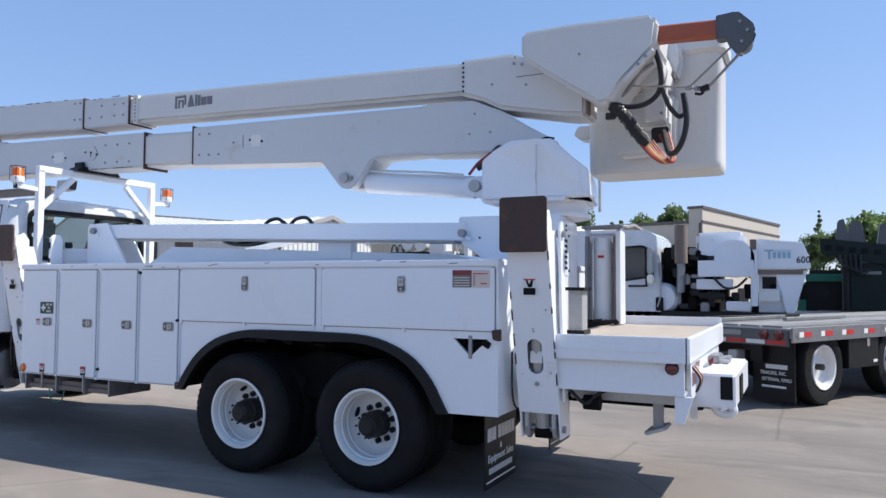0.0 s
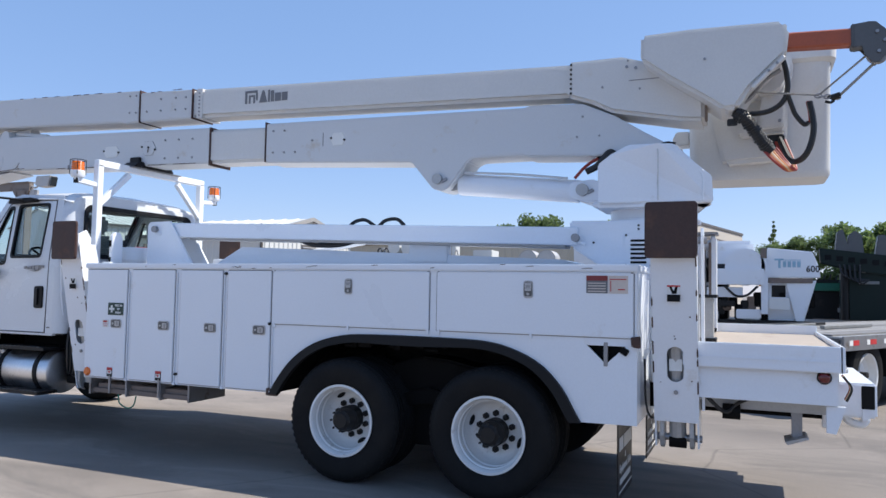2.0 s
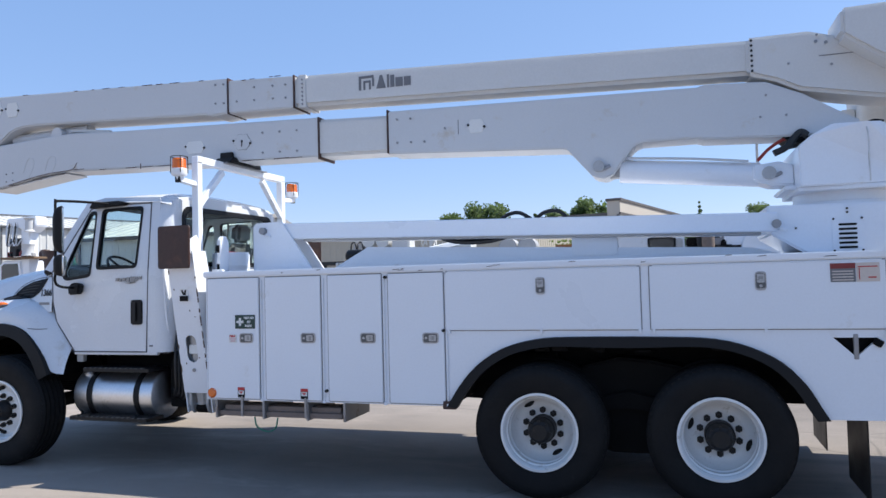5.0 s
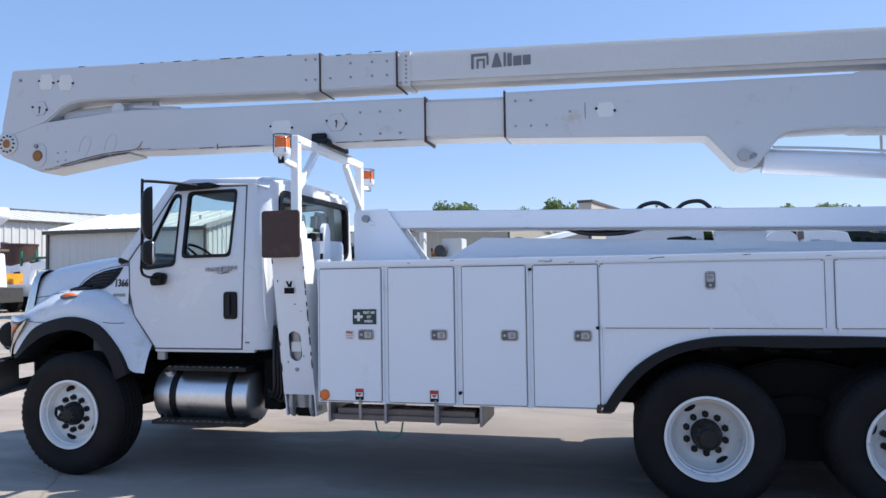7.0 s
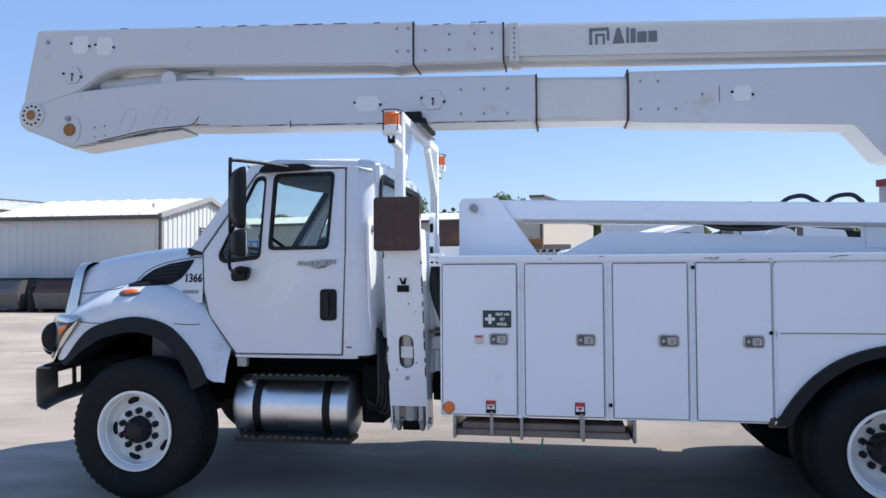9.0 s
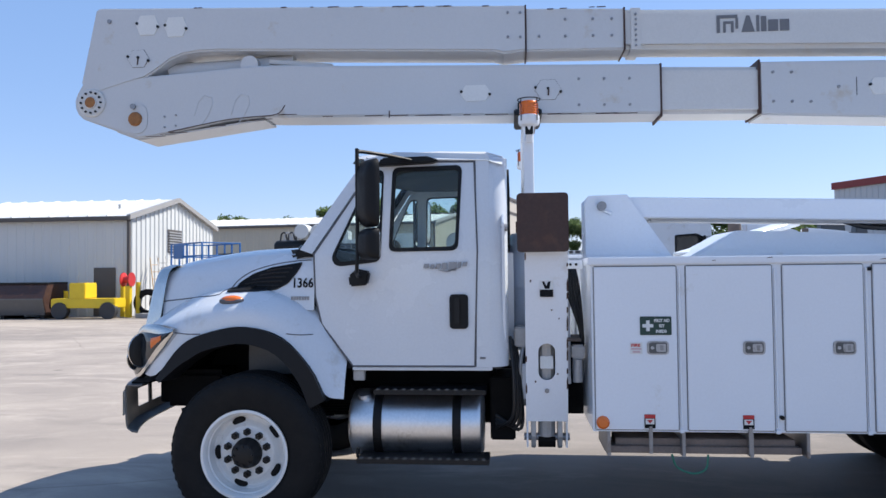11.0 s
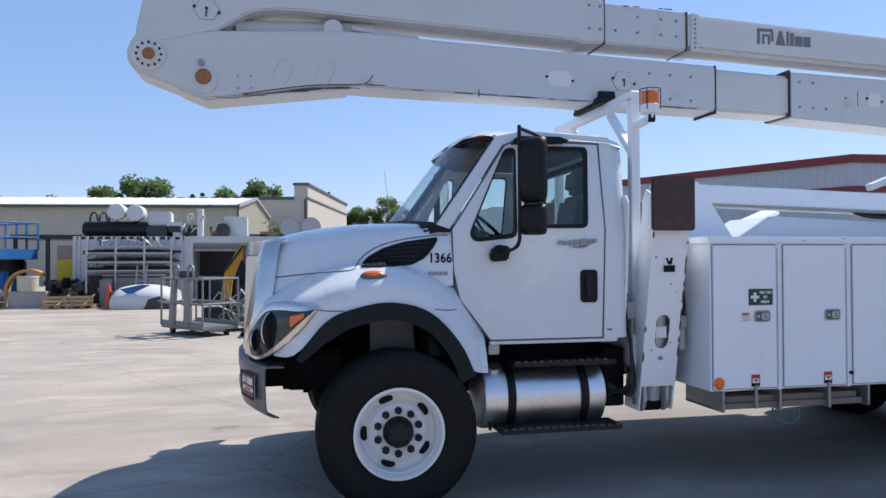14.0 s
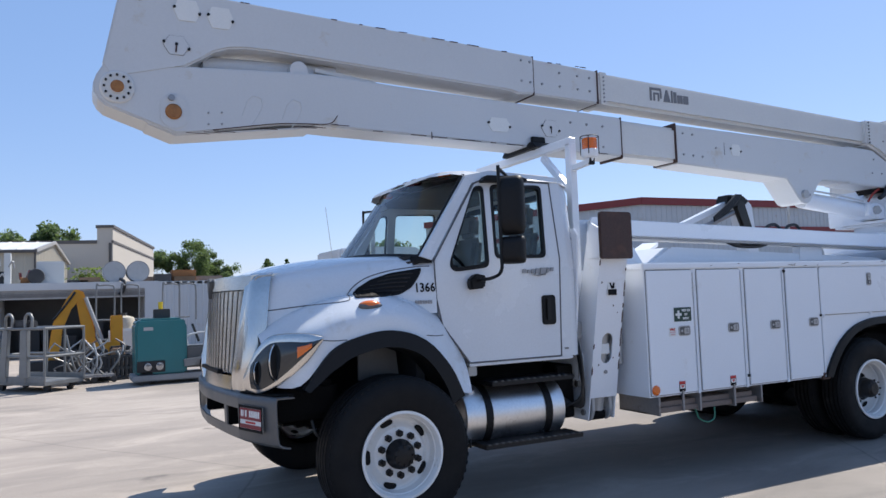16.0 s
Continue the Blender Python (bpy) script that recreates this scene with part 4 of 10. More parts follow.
part("inner_shelf", block(-6.72, -2.6, 6.70, 7.0, 1.80, 1.83, 0.004), WHITE, truck)

# ---- pedestal and turret ----
ped = prism([(-2.76, 2.25), (-2.74, 2.02), (-2.40, 1.80), (-2.40, 0.92), (-1.83, 0.92), (-1.83, 2.24)], 5.86, other(5.86), "y", 0.015)
for v in ped.verts:
    if v.co.x > -1.9 and v.co.y > 6.4:
        v.co.x -= 0.14
part("boom_pedestal", ped, WHITE, truck, "white steel boom pedestal")
lou = part("louvre_plate", prism(rounded(-2.29, -2.07, 1.855, 2.13, 0.006, 1), 5.853, 5.858), WHITE, truck)
for k in range(6):
    part("louvre_slot", prism(rounded(-2.245, -2.115, 1.885 + 0.036 * k, 1.903 + 0.036 * k, 0.008, 3), 5.848, 5.8535), INK, lou)
for xx, zz in ((-2.28, 1.87), (-2.08, 1.87), (-2.28, 2.12), (-2.08, 2.12), (-2.18, 2.17), (-2.18, 2.20), (-2.55, 2.06)):
    part("bolt_head", rod((xx, 5.86, zz), (xx, 5.846, zz), 0.009, sides=6), SATIN_BLACK, lou)
def rear_side(bm):
    """Lays a piece built at x = 0 on the pedestal's slanting rear face."""
    for v in bm.verts:
        v.co.x += -1.83 - 0.143 * (v.co.y - 5.86)
    return bm


lou2 = part("louvre_plate", rear_side(prism(rounded(5.90, 6.30, 1.74, 2.20, 0.006, 1), 0.002, 0.008, "x")), WHITE, truck)
for k in range(6):
    part("louvre_slot", rear_side(prism(rounded(6.0, 6.14, 1.79 + 0.046 * k, 1.812 + 0.046 * k, 0.010, 3), 0.007, 0.012, "x")), INK, lou2)
for yy, zz in ((5.95, 2.08), (6.22, 2.08), (5.95, 1.78), (6.22, 1.78), (6.08, 2.12), (6.08, 2.16)):
    part("bolt_head", rear_side(rod((0.006, yy, zz), (0.018, yy, zz), 0.011, sides=6)), SATIN_BLACK, lou2)
col = lathe([(0.40, 2.24), (0.40, 2.275), (0.37, 2.28), (0.37, 2.375), (0.41, 2.38), (0.41, 2.41), (0.2, 2.41)], (-2.12, CY, 0), "z", 48)
part("slew_ring", col, WHITE, truck, "white slewing ring", smooth=True)
tur = prism([(-2.51, 2.385), (-2.51, 2.715), (-2.40, 2.80), (-2.26, 2.872), (-2.02, 2.868), (-1.90, 2.868), (-1.735, 2.705), (-1.61, 2.60), (-1.60, 2.385)], 5.80, other(5.80), "y", 0.0)
for v in tur.verts:
    s = 1 if v.co.y < CY else -1
    v.co.y += s * (0.27 * max(0.0, v.co.x + 2.02) + 0.10 * max(0.0, v.co.z - 2.72))
    if s < 0 and v.co.x > -1.95:
        v.co.x -= 0.16
soften(tur, 0.035, 3)
tb = part("turret_cover", tur, WHITE, truck, "white fibreglass turret cover")
part("cover_edge", hose([(-2.0, 5.88, 2.872), (-1.95, 5.87, 2.880), (-1.89, 5.88, 2.870)], 0.010), INK, truck)
part("cover_seam", hose([(-2.018, 5.797, 2.40), (-2.018, 5.797, 2.70), (-2.022, 5.808, 2.80), (-2.03, 5.83, 2.845)], 0.006), BOOM_WHITE, truck)
part("cover_seam", hose([(-2.016, 5.799, 2.40), (-2.022, 5.797, 2.55), (-2.018, 5.80, 2.68)], 0.004), SEAM, truck)
part("turret_base", prism([(-2.60, 6.0), (-1.63, 6.0), (-1.63, 6.2), (-1.86, 6.7), (-2.60, 6.7)], 2.385, 2.42, "z", 0.01), WHITE, truck)
part("cover_fold", hose([(-1.68, 5.893, 2.40), (-1.68, 5.893, 2.58), (-1.73, 5.89, 2.67), (-1.78, 5.885, 2.72)], 0.008), WHITE, truck, smooth=True)
part("base_flange", block(-2.52, -1.80, 5.86, other(5.90), 2.355, 2.385, 0.006), WHITE, truck)

# ---- lower boom ----
BN, BF = 6.08, 6.43
BC = 6.26
tip_arc = [(-11.62 + 0.165 * math.cos(radians(a)), 3.24 + 0.165 * math.sin(radians(a))) for a in range(150, 261, 22)]
low1 = [(-6.87, 3.0), (-6.87, 3.40), (-9.40, 3.478), (-9.95, 3.505), (-10.2, 3.505), (-11.08, 3.452), (-11.70, 3.43)] + tip_arc + [(-11.22, 2.922), (-11.10, 2.932), (-10.42, 3.052), (-10.12, 3.07), (-9.9, 3.062)]
part("lower_boom_arm", prism(low1, BN, BF, "y", 0.014), BOOM_WHITE, truck, "white steel lower boom section with rust streaks")
part("boom_belly_plate", prism([(-11.42, 2.985), (-11.22, 2.910), (-10.12, 3.052), (-10.12, 3.066), (-11.22, 2.924), (-11.42, 3.0)], BN + 0.03, BF + 0.006, "y", 0.004), BOOM_WHITE, truck)
part("lower_boom_insulator", prism([(-6.9, 3.005), (-6.9, 3.385), (-6.08, 3.355), (-6.08, 2.985)], BN + 0.014, BF - 0.014, "y", 0.03), FIBRE_WHITE, truck, "smooth white fibreglass boom section")
low3 = [(-6.12, 2.967), (-6.12, 3.388), (-3.24, 3.325), (-3.20, 3.342), (-2.70, 3.318), (-2.41, 3.185), (-2.17, 3.03), (-2.0, 2.93), (-2.0, 2.84), (-2.44, 2.835), (-3.2, 2.868), (-3.25, 2.885), (-3.72, 2.885), (-3.79, 2.858),
        (-3.98, 2.62), (-4.05, 2.585), (-4.15, 2.61), (-4.38, 2.88)]
part("lower_boom_root", prism(low3, BN, BF, "y", 0.012), BOOM_WHITE, truck, "white steel boom root with cylinder bracket")
for x in (-6.872, -6.118):
    ring = prism([(x - 0.012, 2.975), (x - 0.012, 3.405), (x + 0.004, 3.405), (x + 0.004, 2.975)], BN - 0.004, BF + 0.004, "y", 0.003)
    part("boom_collar", ring, RUST, truck)
# lift cylinder
part("lift_cylinder", rod((-3.92, BC, 2.665), (-2.76, BC, 2.555), 0.105, sides=28), WHITE, truck, "white hydraulic lift cylinder", smooth=True)
part("cylinder_line", hose([(-3.85, BC - 0.1, 2.765), (-3.3, BC - 0.1, 2.72), (-2.85, BC - 0.1, 2.665)], 0.012), BOOM_WHITE, truck)
part("cylinder_rod_end", prism([(-4.16, 2.74), (-4.1, 2.78), (-4.0, 2.77), (-3.9, 2.72), (-3.9, 2.61), (-4.0, 2.60), (-4.12, 2.64)], BC - 0.07, BC + 0.07, "y", 0.01), GALV, truck)
part("cylinder_base_lug", prism([(-2.82, 2.62), (-2.62, 2.64), (-2.5, 2.60), (-2.5, 2.43), (-2.68, 2.44), (-2.82, 2.49)], BC - 0.16, BC + 0.16, "y", 0.015), WHITE, truck)
for x, z, r, y in ((-4.095, 2.70, 0.05, BN), (-2.70, 2.545, 0.055, BC - 0.16)):
    part("cylinder_pin", rod((x, y + 0.02, z), (x, y - 0.035, z), r, sides=24), GALV, truck, smooth=True)
    part("pin_keeper", beam((x + 0.04, y - 0.012, z - 0.03), (x + 0.10, y - 0.012, z + 0.0), 0.02, 0.03), STEEL, truck)
part("turret_hose", hose([(-2.78, BC - 0.12, 2.66), (-2.68, BC - 0.13, 2.76), (-2.55, BC - 0.14, 2.83), (-2.42, BC - 0.14, 2.83)], 0.014), HOSE_RED, truck)
part("turret_hose", hose([(-2.66, BC - 0.2, 2.70), (-2.56, BC - 0.2, 2.75), (-2.46, BC - 0.2, 2.86), (-2.4, BC - 0.2, 2.83)], 0.03), HOSE, truck)
# solid black filler painted as the shade between boom and turret
part("boom_gap_shade", prism([(-2.52, 2.78), (-2.60, 2.86), (-2.40, 2.86), (-2.36, 2.80)], BN + 0.02, BF, "y"), INK, truck)

# ---- upper boom ----
up1 = [(-7.93, 3.545), (-7.93, 3.915), (-9.5, 3.975), (-11.54, 4.05), (-11.592, 4.043), (-11.725, 3.40), (-11.66, 3.30), (-11.15, 3.44), (-11.02, 3.52), (-10.93, 3.585), (-10.82, 3.625), (-10.70, 3.642), (-10.5, 3.645), (-8.2, 3.552), (-8.12, 3.53)]
part("upper_boom_arm", prism(up1, BN - 0.006, BF + 0.006, "y", 0.014), BOOM_WHITE, truck, "white steel upper boom section with rusty edge")
part("upper_boom_sleeve", prism([(-7.95, 3.545), (-7.95, 3.895), (-7.14, 3.862), (-7.14, 3.53)], BN + 0.012, BF - 0.012, "y", 0.012), BOOM_WHITE, truck)
part("upper_boom_insulator", prism([(-7.2, 3.545), (-7.2, 3.868), (-2.60, 3.688), (-2.60, 3.39)], BN + 0.03, BF - 0.03, "y", 0.035), FIBRE_WHITE, truck, "long white fibreglass upper boom")
for x, z0, z1 in ((-7.935, 3.535, 3.92), (-7.15, 3.525, 3.868)):
    part("boom_collar", prism([(x - 0.008, z0), (x - 0.008, z1), (x + 0.006, z1), (x + 0.006, z0)], BN, BF, "y", 0.002), RUST, truck)
part("boom_collar", prism([(-7.10, 3.53), (-7.10, 3.866), (-7.02, 3.862), (-7.02, 3.525)], BN + 0.02, BF - 0.02, "y", 0.004), FIBRE_WHITE, truck)
part("elbow_cylinder", rod((-11.0, BC, 3.52), (-9.9, BC, 3.56), 0.075, sides=20), BOOM_WHITE, truck, smooth=True)
part("elbow_link", beam((-10.1, BN + 0.1, 3.56), (-9.55, BN + 0.1, 3.50), 0.06, 0.04), FIBRE_WHITE, truck)
part("elbow_pulley", rod((-10.25, BN + 0.02, 3.525), (-10.25, BN + 0.12, 3.525), 0.075, sides=24), BOOM_WHITE, truck, smooth=True)
up_end = [(-2.84, 3.385), (-2.84, 3.70), (-2.36, 3.70), (-2.1, 3.62), (-1.70, 3.40), (-1.672, 3.25), (-1.672, 3.085), (-1.86, 3.10), (-2.44, 3.215), (-2.62, 3.31)]
part("upper_boom_end", prism(up_end, 6.05, 6.46, "y", 0.03), FIBRE_WHITE, truck, "white moulded boom end")
part("end_seam", block(-2.29, -2.0, 6.046, 6.052, 3.475, 3.481), SEAM, truck)
cover = prism([(-2.165, 3.575), (-2.163, 3.786), (-1.77, 3.795), (-1.085, 3.776), (-1.04, 3.71), (-1.062, 3.515), (-1.325, 3.26), (-1.42, 3.113), (-1.52, 3.105), (-1.625, 3.187), (-1.96, 3.415)], 5.82, 6.36, "y", 0.03)
part("boom_tip_cover", cover, FIBRE_WHITE, truck, "white fibreglass boom tip cover", smooth=True)
part("tip_flange", beam((-1.075, 5.84, 3.49), (-1.31, 5.84, 3.265), 0.05, 0.03), FIBRE_WHITE, truck)
for x, z in ((-1.13, 3.44), (-1.19, 3.385)):
    part("bolt", rod((x, 5.82, z), (x, 5.806, z), 0.012, sides=6), STEEL, truck)
part("end_cap", block(-1.675, -1.655, 6.06, 6.16, 3.09, 3.22, 0.006), TIMBER, truck)
# jib
part("jib_arm", beam((-1.10, 5.96, 3.640), (-0.56, 5.93, 3.606), 0.11, 0.128, bevel=0.012), ORANGE_JIB, truck, "faded orange square jib arm")
head = prism([(-0.60, 3.695), (-0.50, 3.705), (-0.455, 3.70), (-0.36, 3.60), (-0.345, 3.55), (-0.375, 3.467), (-0.440, 3.388), (-0.475, 3.388), (-0.53, 3.45), (-0.55, 3.52), (-0.60, 3.515)], 5.86, 5.875, "y", 0.004)
hd = part("jib_head", head, BUMPER_GREY, truck, "dark grey jib sheave head")
part("jib_cheek", prism([(-0.60, 3.70), (-0.455, 3.70), (-0.345, 3.55), (-0.375, 3.467), (-0.455, 3.39), (-0.55, 3.52), (-0.60, 3.515)], 5.975, 5.99, "y", 0.004), BUMPER_GREY, hd)
part("jib_socket", block(-0.62, -0.50, 5.866, 5.995, 3.52, 3.70, 0.008), BUMPER_GREY, hd)
part("head_web", block(-0.50, -0.475, 5.862, 5.988, 3.45, 3.70, 0.004), BUMPER_GREY, hd)
part("sheave", lathe([(0.02, -0.03), (0.075, -0.03), (0.06, 0.0), (0.075, 0.03), (0.02, 0.03)], (-0.44, 5.925, 3.47), "y", 24), STEEL, hd, smooth=True)
for x, z in ((-0.40, 3.55), (-0.45, 3.62), (-0.44, 3.47)):
    part("sheave_pin", rod((x, 5.86, z), (x, 5.845, z), 0.013, sides=8), STEEL, hd)
part("winch_rope", rod((-0.463, 5.93, 3.40), (-0.687, 5.98, 3.19), 0.011), ROPE, truck)
part("winch_rope", rod((-0.52, 5.93, 3.46), (-0.82, 5.99, 3.215), 0.008), ROPE, truck)
part("winch_rope", hose([(-0.83, 5.99, 3.205), (-1.05, 6.0, 3.238), (-1.37, 6.02, 3.288)], 0.008), ROPE, truck)
for k in range(5):
    c = Vector((-0.835 + 0.032 * k, 5.99, 3.20 - 0.006 * k))
    pts = [c + Vector((0.026 * math.cos(radians(a)), 0.012 * math.sin(radians(a)) * (k % 2), 0.012 * math.sin(radians(a)) * (1 - k % 2) + 0.004 * math.sin(radians(a)))) for a in range(0, 361, 45)]
    part("chain_link", hose(pts, 0.006, steps=2, sides=6), STEEL, truck)
part("load_hook", hose([(-0.77, 5.99, 3.19), (-0.73, 5.99, 3.16), (-0.75, 5.99, 3.14), (-0.79, 5.99, 3.15)], 0.011), SATIN_BLACK, truck)
part("rope_clamp", rod((-0.75, 5.985, 3.175), (-0.685, 5.98, 3.192), 0.024), SATIN_BLACK, truck)
# hose bundle
sl = [(-1.44, 5.97, 3.12), (-1.35, 6.0, 3.045), (-1.29, 6.03, 2.96), (-1.235, 6.05, 2.875), (-1.17, 6.08, 2.80)]
part("hose_sleeve", hose(sl, 0.042, sides=12), HOSE, truck, "black sleeved hydraulic hose bundle")
wrap = None
for k in range(16):
    f = 0.25 + 3.6 * k / 16
    a, b = Vector(sl[int(f)]), Vector(sl[int(f) + 1])
    p, d = a + (b - a) * (f - int(f)), (b - a).normalized()
    wrap = rod(p - d * 0.008, p + d * 0.008, 0.049 + 0.004 * (k % 3), wrap, 12)
part("sleeve_wrap", wrap, HOSE, truck)
for k, mm in enumerate((HOSE_RED, HOSE_ORANGE, HOSE_CREAM, HOSE_ORANGE, HOSE_RED, HOSE_RED)):
    o = 0.016 * (k - 2.5)
    part("control_hose", hose([(-1.18 + o, 6.08 + 0.5 * o, 2.815 + 0.4 * o), (-1.10 + o, 6.08 + o, 2.71 + 0.2 * o), (-1.03 + 0.6 * o, 6.12, 2.65 + 0.1 * o), (-1.0 + 0.3 * o, 6.25, 2.70), (-1.10 + o, 6.42, 2.95)], 0.012), mm, truck)
part("hydraulic_hose", hose([(-1.09, 5.98, 3.53), (-1.06, 6.0, 3.42), (-1.05, 6.02, 3.28), (-1.09, 6.04, 3.18), (-1.19, 6.05, 3.12), (-1.32, 6.04, 3.11), (-1.42, 6.02, 3.14)], 0.021), HOSE, truck)
part("hydraulic_hose", hose([(-1.05, 6.02, 3.24), (-1.02, 6.04, 3.15), (-0.99, 6.06, 3.075), (-0.93, 6.09, 3.005), (-0.90, 6.12, 3.02)], 0.019), HOSE, truck)
part("hydraulic_hose", hose([(-0.89, 6.08, 3.18), (-0.87, 6.07, 3.06), (-0.865, 6.06, 2.95), (-0.885, 6.06, 2.84), (-0.92, 6.07, 2.76), (-0.97, 6.12, 2.72), (-1.03, 6.22, 2.75), (-1.10, 6.40, 2.96)], 0.024), HOSE, truck)
part("hydraulic_hose", hose([(-0.90, 6.12, 3.19), (-0.885, 6.10, 3.10), (-0.88, 6.1, 3.02)], 0.018), HOSE_RED, truck)
part("cable_clip", block(-1.50, -1.42, 6.02, 6.06, 3.02, 3.075, 0.006), HOSE, truck)

# ---- bucket ----
BX0, BX1, BZ0, BZ1, BKY0, BKY1 = -1.87, -0.665, 2.685, 3.83, 6.76, 7.36
rows = []
for z, k in ((BZ0, 0.93), (BZ0 + 0.02, 0.955), (BZ0 + 0.07, 0.965), (BZ1 - 0.12, 0.985), (BZ1 - 0.10, 1.0), (BZ1 - 0.01, 1.015), (BZ1, 1.01), (BZ1, 0.955), (BZ0 + 0.1, 0.92)):
    cx, cy = (BX0 + BX1) / 2, (BKY0 + BKY1) / 2
    g = (1 - k) * 0.5
    ring = rounded(BX0 + g, BX1 - g, BKY0 + g, BKY1 - g, 0.10, 5)
    rows.append([(x, y, z) for x, y in ring] + [(ring[0][0], ring[0][1], z)])
part("bucket", loft(rows), FIBRE_WHITE, truck, "white fibreglass personnel bucket with moulded sides", smooth=True)
part("bucket_lip", loft([[(x, y, z) for x, y in rounded(BX0 - o, BX1 + o, BKY0 - o, BKY1 + o, 0.12, 5)] + [(BX1 + o, BKY1 - 0.12 + o, z)] for z, o in ((BZ1 - 0.13, 0.0), (BZ1 - 0.10, 0.035), (BZ1 - 0.01, 0.04), (BZ1 + 0.01, 0.02))], close_ends=False), FIBRE_WHITE, truck, smooth=True)
part("bucket_step", prism([(-1.67, 3.32), (-1.57, 2.85), (-1.54, 2.80), (-1.10, 2.82), (-1.04, 2.86), (-1.02, 3.32)], 6.60, 6.80, "y", 0.035), FIBRE_WHITE, truck, "moulded step in the bucket wall", smooth=True)
part("bucket_rib", prism([(-1.0, 3.78), (-0.97, 3.62), (-1.02, 3.45), (-1.10, 3.55), (-1.12, 3.78)], 6.66, 6.80, "y", 0.03), FIBRE_WHITE, truck, smooth=True)
part("control_box", prism([(-1.42, 3.01), (-1.42, 3.30), (-1.22, 3.34), (-1.05, 3.28), (-1.06, 3.02)], 6.42, 6.60, "y", 0.02), FIBRE_WHITE, truck, "white moulded control housing", smooth=True)
part("control_box", prism([(-1.25, 3.05), (-1.25, 3.36), (-1.06, 3.33), (-1.07, 3.05)], 6.33, 6.42, "y", 0.012), FIBRE_WHITE, truck, smooth=True)
part("bolt", rod((-1.10, 6.33, 3.10), (-1.10, 6.315, 3.10), 0.014, sides=8), STEEL, truck)
part("bucket_bracket", prism([(-1.42, 3.28), (-1.40, 3.60), (-1.10, 3.66), (-1.04, 3.50), (-1.08, 3.30)], 6.30, 6.70, "y", 0.05), FIBRE_WHITE, truck, smooth=True)
part("bucket_bracket", rod((-1.20, 6.2, 3.45), (-1.20, 6.75, 3.45), 0.14, sides=24), FIBRE_WHITE, truck, smooth=True)
part("tip_pipe", hose([(-1.10, 5.98, 3.43), (-1.22, 6.0, 3.36), (-1.30, 6.02, 3.26), (-1.37, 6.03, 3.20)], 0.016), STEEL, truck, smooth=True)
part("valve_recess", block(-1.20, -1.06, 6.40, 6.46, 2.87, 3.0, 0.01), HUB_DARK, truck)
part("bucket_liner_hook", prism([(-2.02, 3.10), (-1.98, 3.18), (-1.86, 3.18), (-1.86, 3.05), (-1.96, 3.05)], 6.9, 7.1, "y", 0.01), FIBRE_WHITE, truck)
part("handrail", hose([(-2.02, 7.9, 2.45), (-2.02, 7.9, 3.25)], 0.016), GALV, truck)
part("handrail", hose([(-2.65, 7.4, 2.62), (-2.65, 7.4, 3.02), (-2.62, 7.4, 3.09), (-2.54, 7.4, 3.11)], 0.014), GALV, truck)

# bolts, plates and pins on the booms
random.seed(3)


def bolts(places, y, r=0.012, mat=STEEL):
    for x, z in places:
        part("bolt", rod((x, y + 0.004, z), (x, y - 0.010, z), r, sides=6), mat, truck)


bolts([(-7.83 + 0.0, 3.80), (-7.62, 3.79), (-7.40, 3.785), (-7.25, 3.78), (-7.83, 3.66), (-7.62, 3.655), (-7.40, 3.65), (-7.25, 3.645)][1:], BN + 0.012, 0.012)
bolts([(-8.08, 3.86), (-7.98, 3.855), (-8.08, 3.66), (-7.98, 3.655)], BN - 0.006)
bolts([(-7.06, 3.56 + 0.042 * k) for k in range(7)], BN + 0.02, 0.010)
bolts([(-7.52, 3.30), (-7.32, 3.295), (-7.12, 3.29), (-7.52, 3.09), (-7.32, 3.085), (-7.12, 3.08)], BN)
bolts([(-6.02, 3.30), (-5.88, 3.295), (-6.02, 3.07), (-5.88, 3.065), (-5.74, 3.06), (-5.53, 3.17)], BN)
bolts([(-2.80, 3.41 + 0.043 * k) for k in range(7)], 6.052, 0.011, SATIN_BLACK)
bolts([(-2.52, 3.44), (-2.30, 3.655), (-2.20, 3.40)], 6.05, 0.010)
bolts([(-2.31, 3.60), (-2.235, 3.585)], 6.05, 0.014)
bolts([(-2.7, 3.20), (-2.55, 3.02), (-2.75, 3.02)], BN, 0.010)
bolts([(-1.66, 3.53)], 5.822, 0.011)
bolts([(-11.47, 3.93)], BN - 0.006, 0.02, STEEL)


def hex_plate(x, z, w, h, y):
    o = [(x - w, z), (x - w * 0.65, z + h), (x + w * 0.65, z + h), (x + w, z), (x + w * 0.65, z - h), (x - w * 0.65, z - h)]
    p = part("inspection_plate", prism(o, y - 0.006, y + 0.002, "y", 0.002), DECAL_WHITE, truck, "small white inspection plate")
    for s in (-1, 1):
        part("screw", rod((x + s * w * 0.92, y, z - s * h * 0.2), (x + s * w * 0.92, y - 0.012, z - s * h * 0.2), 0.012, sides=8), SATIN_BLACK, p)


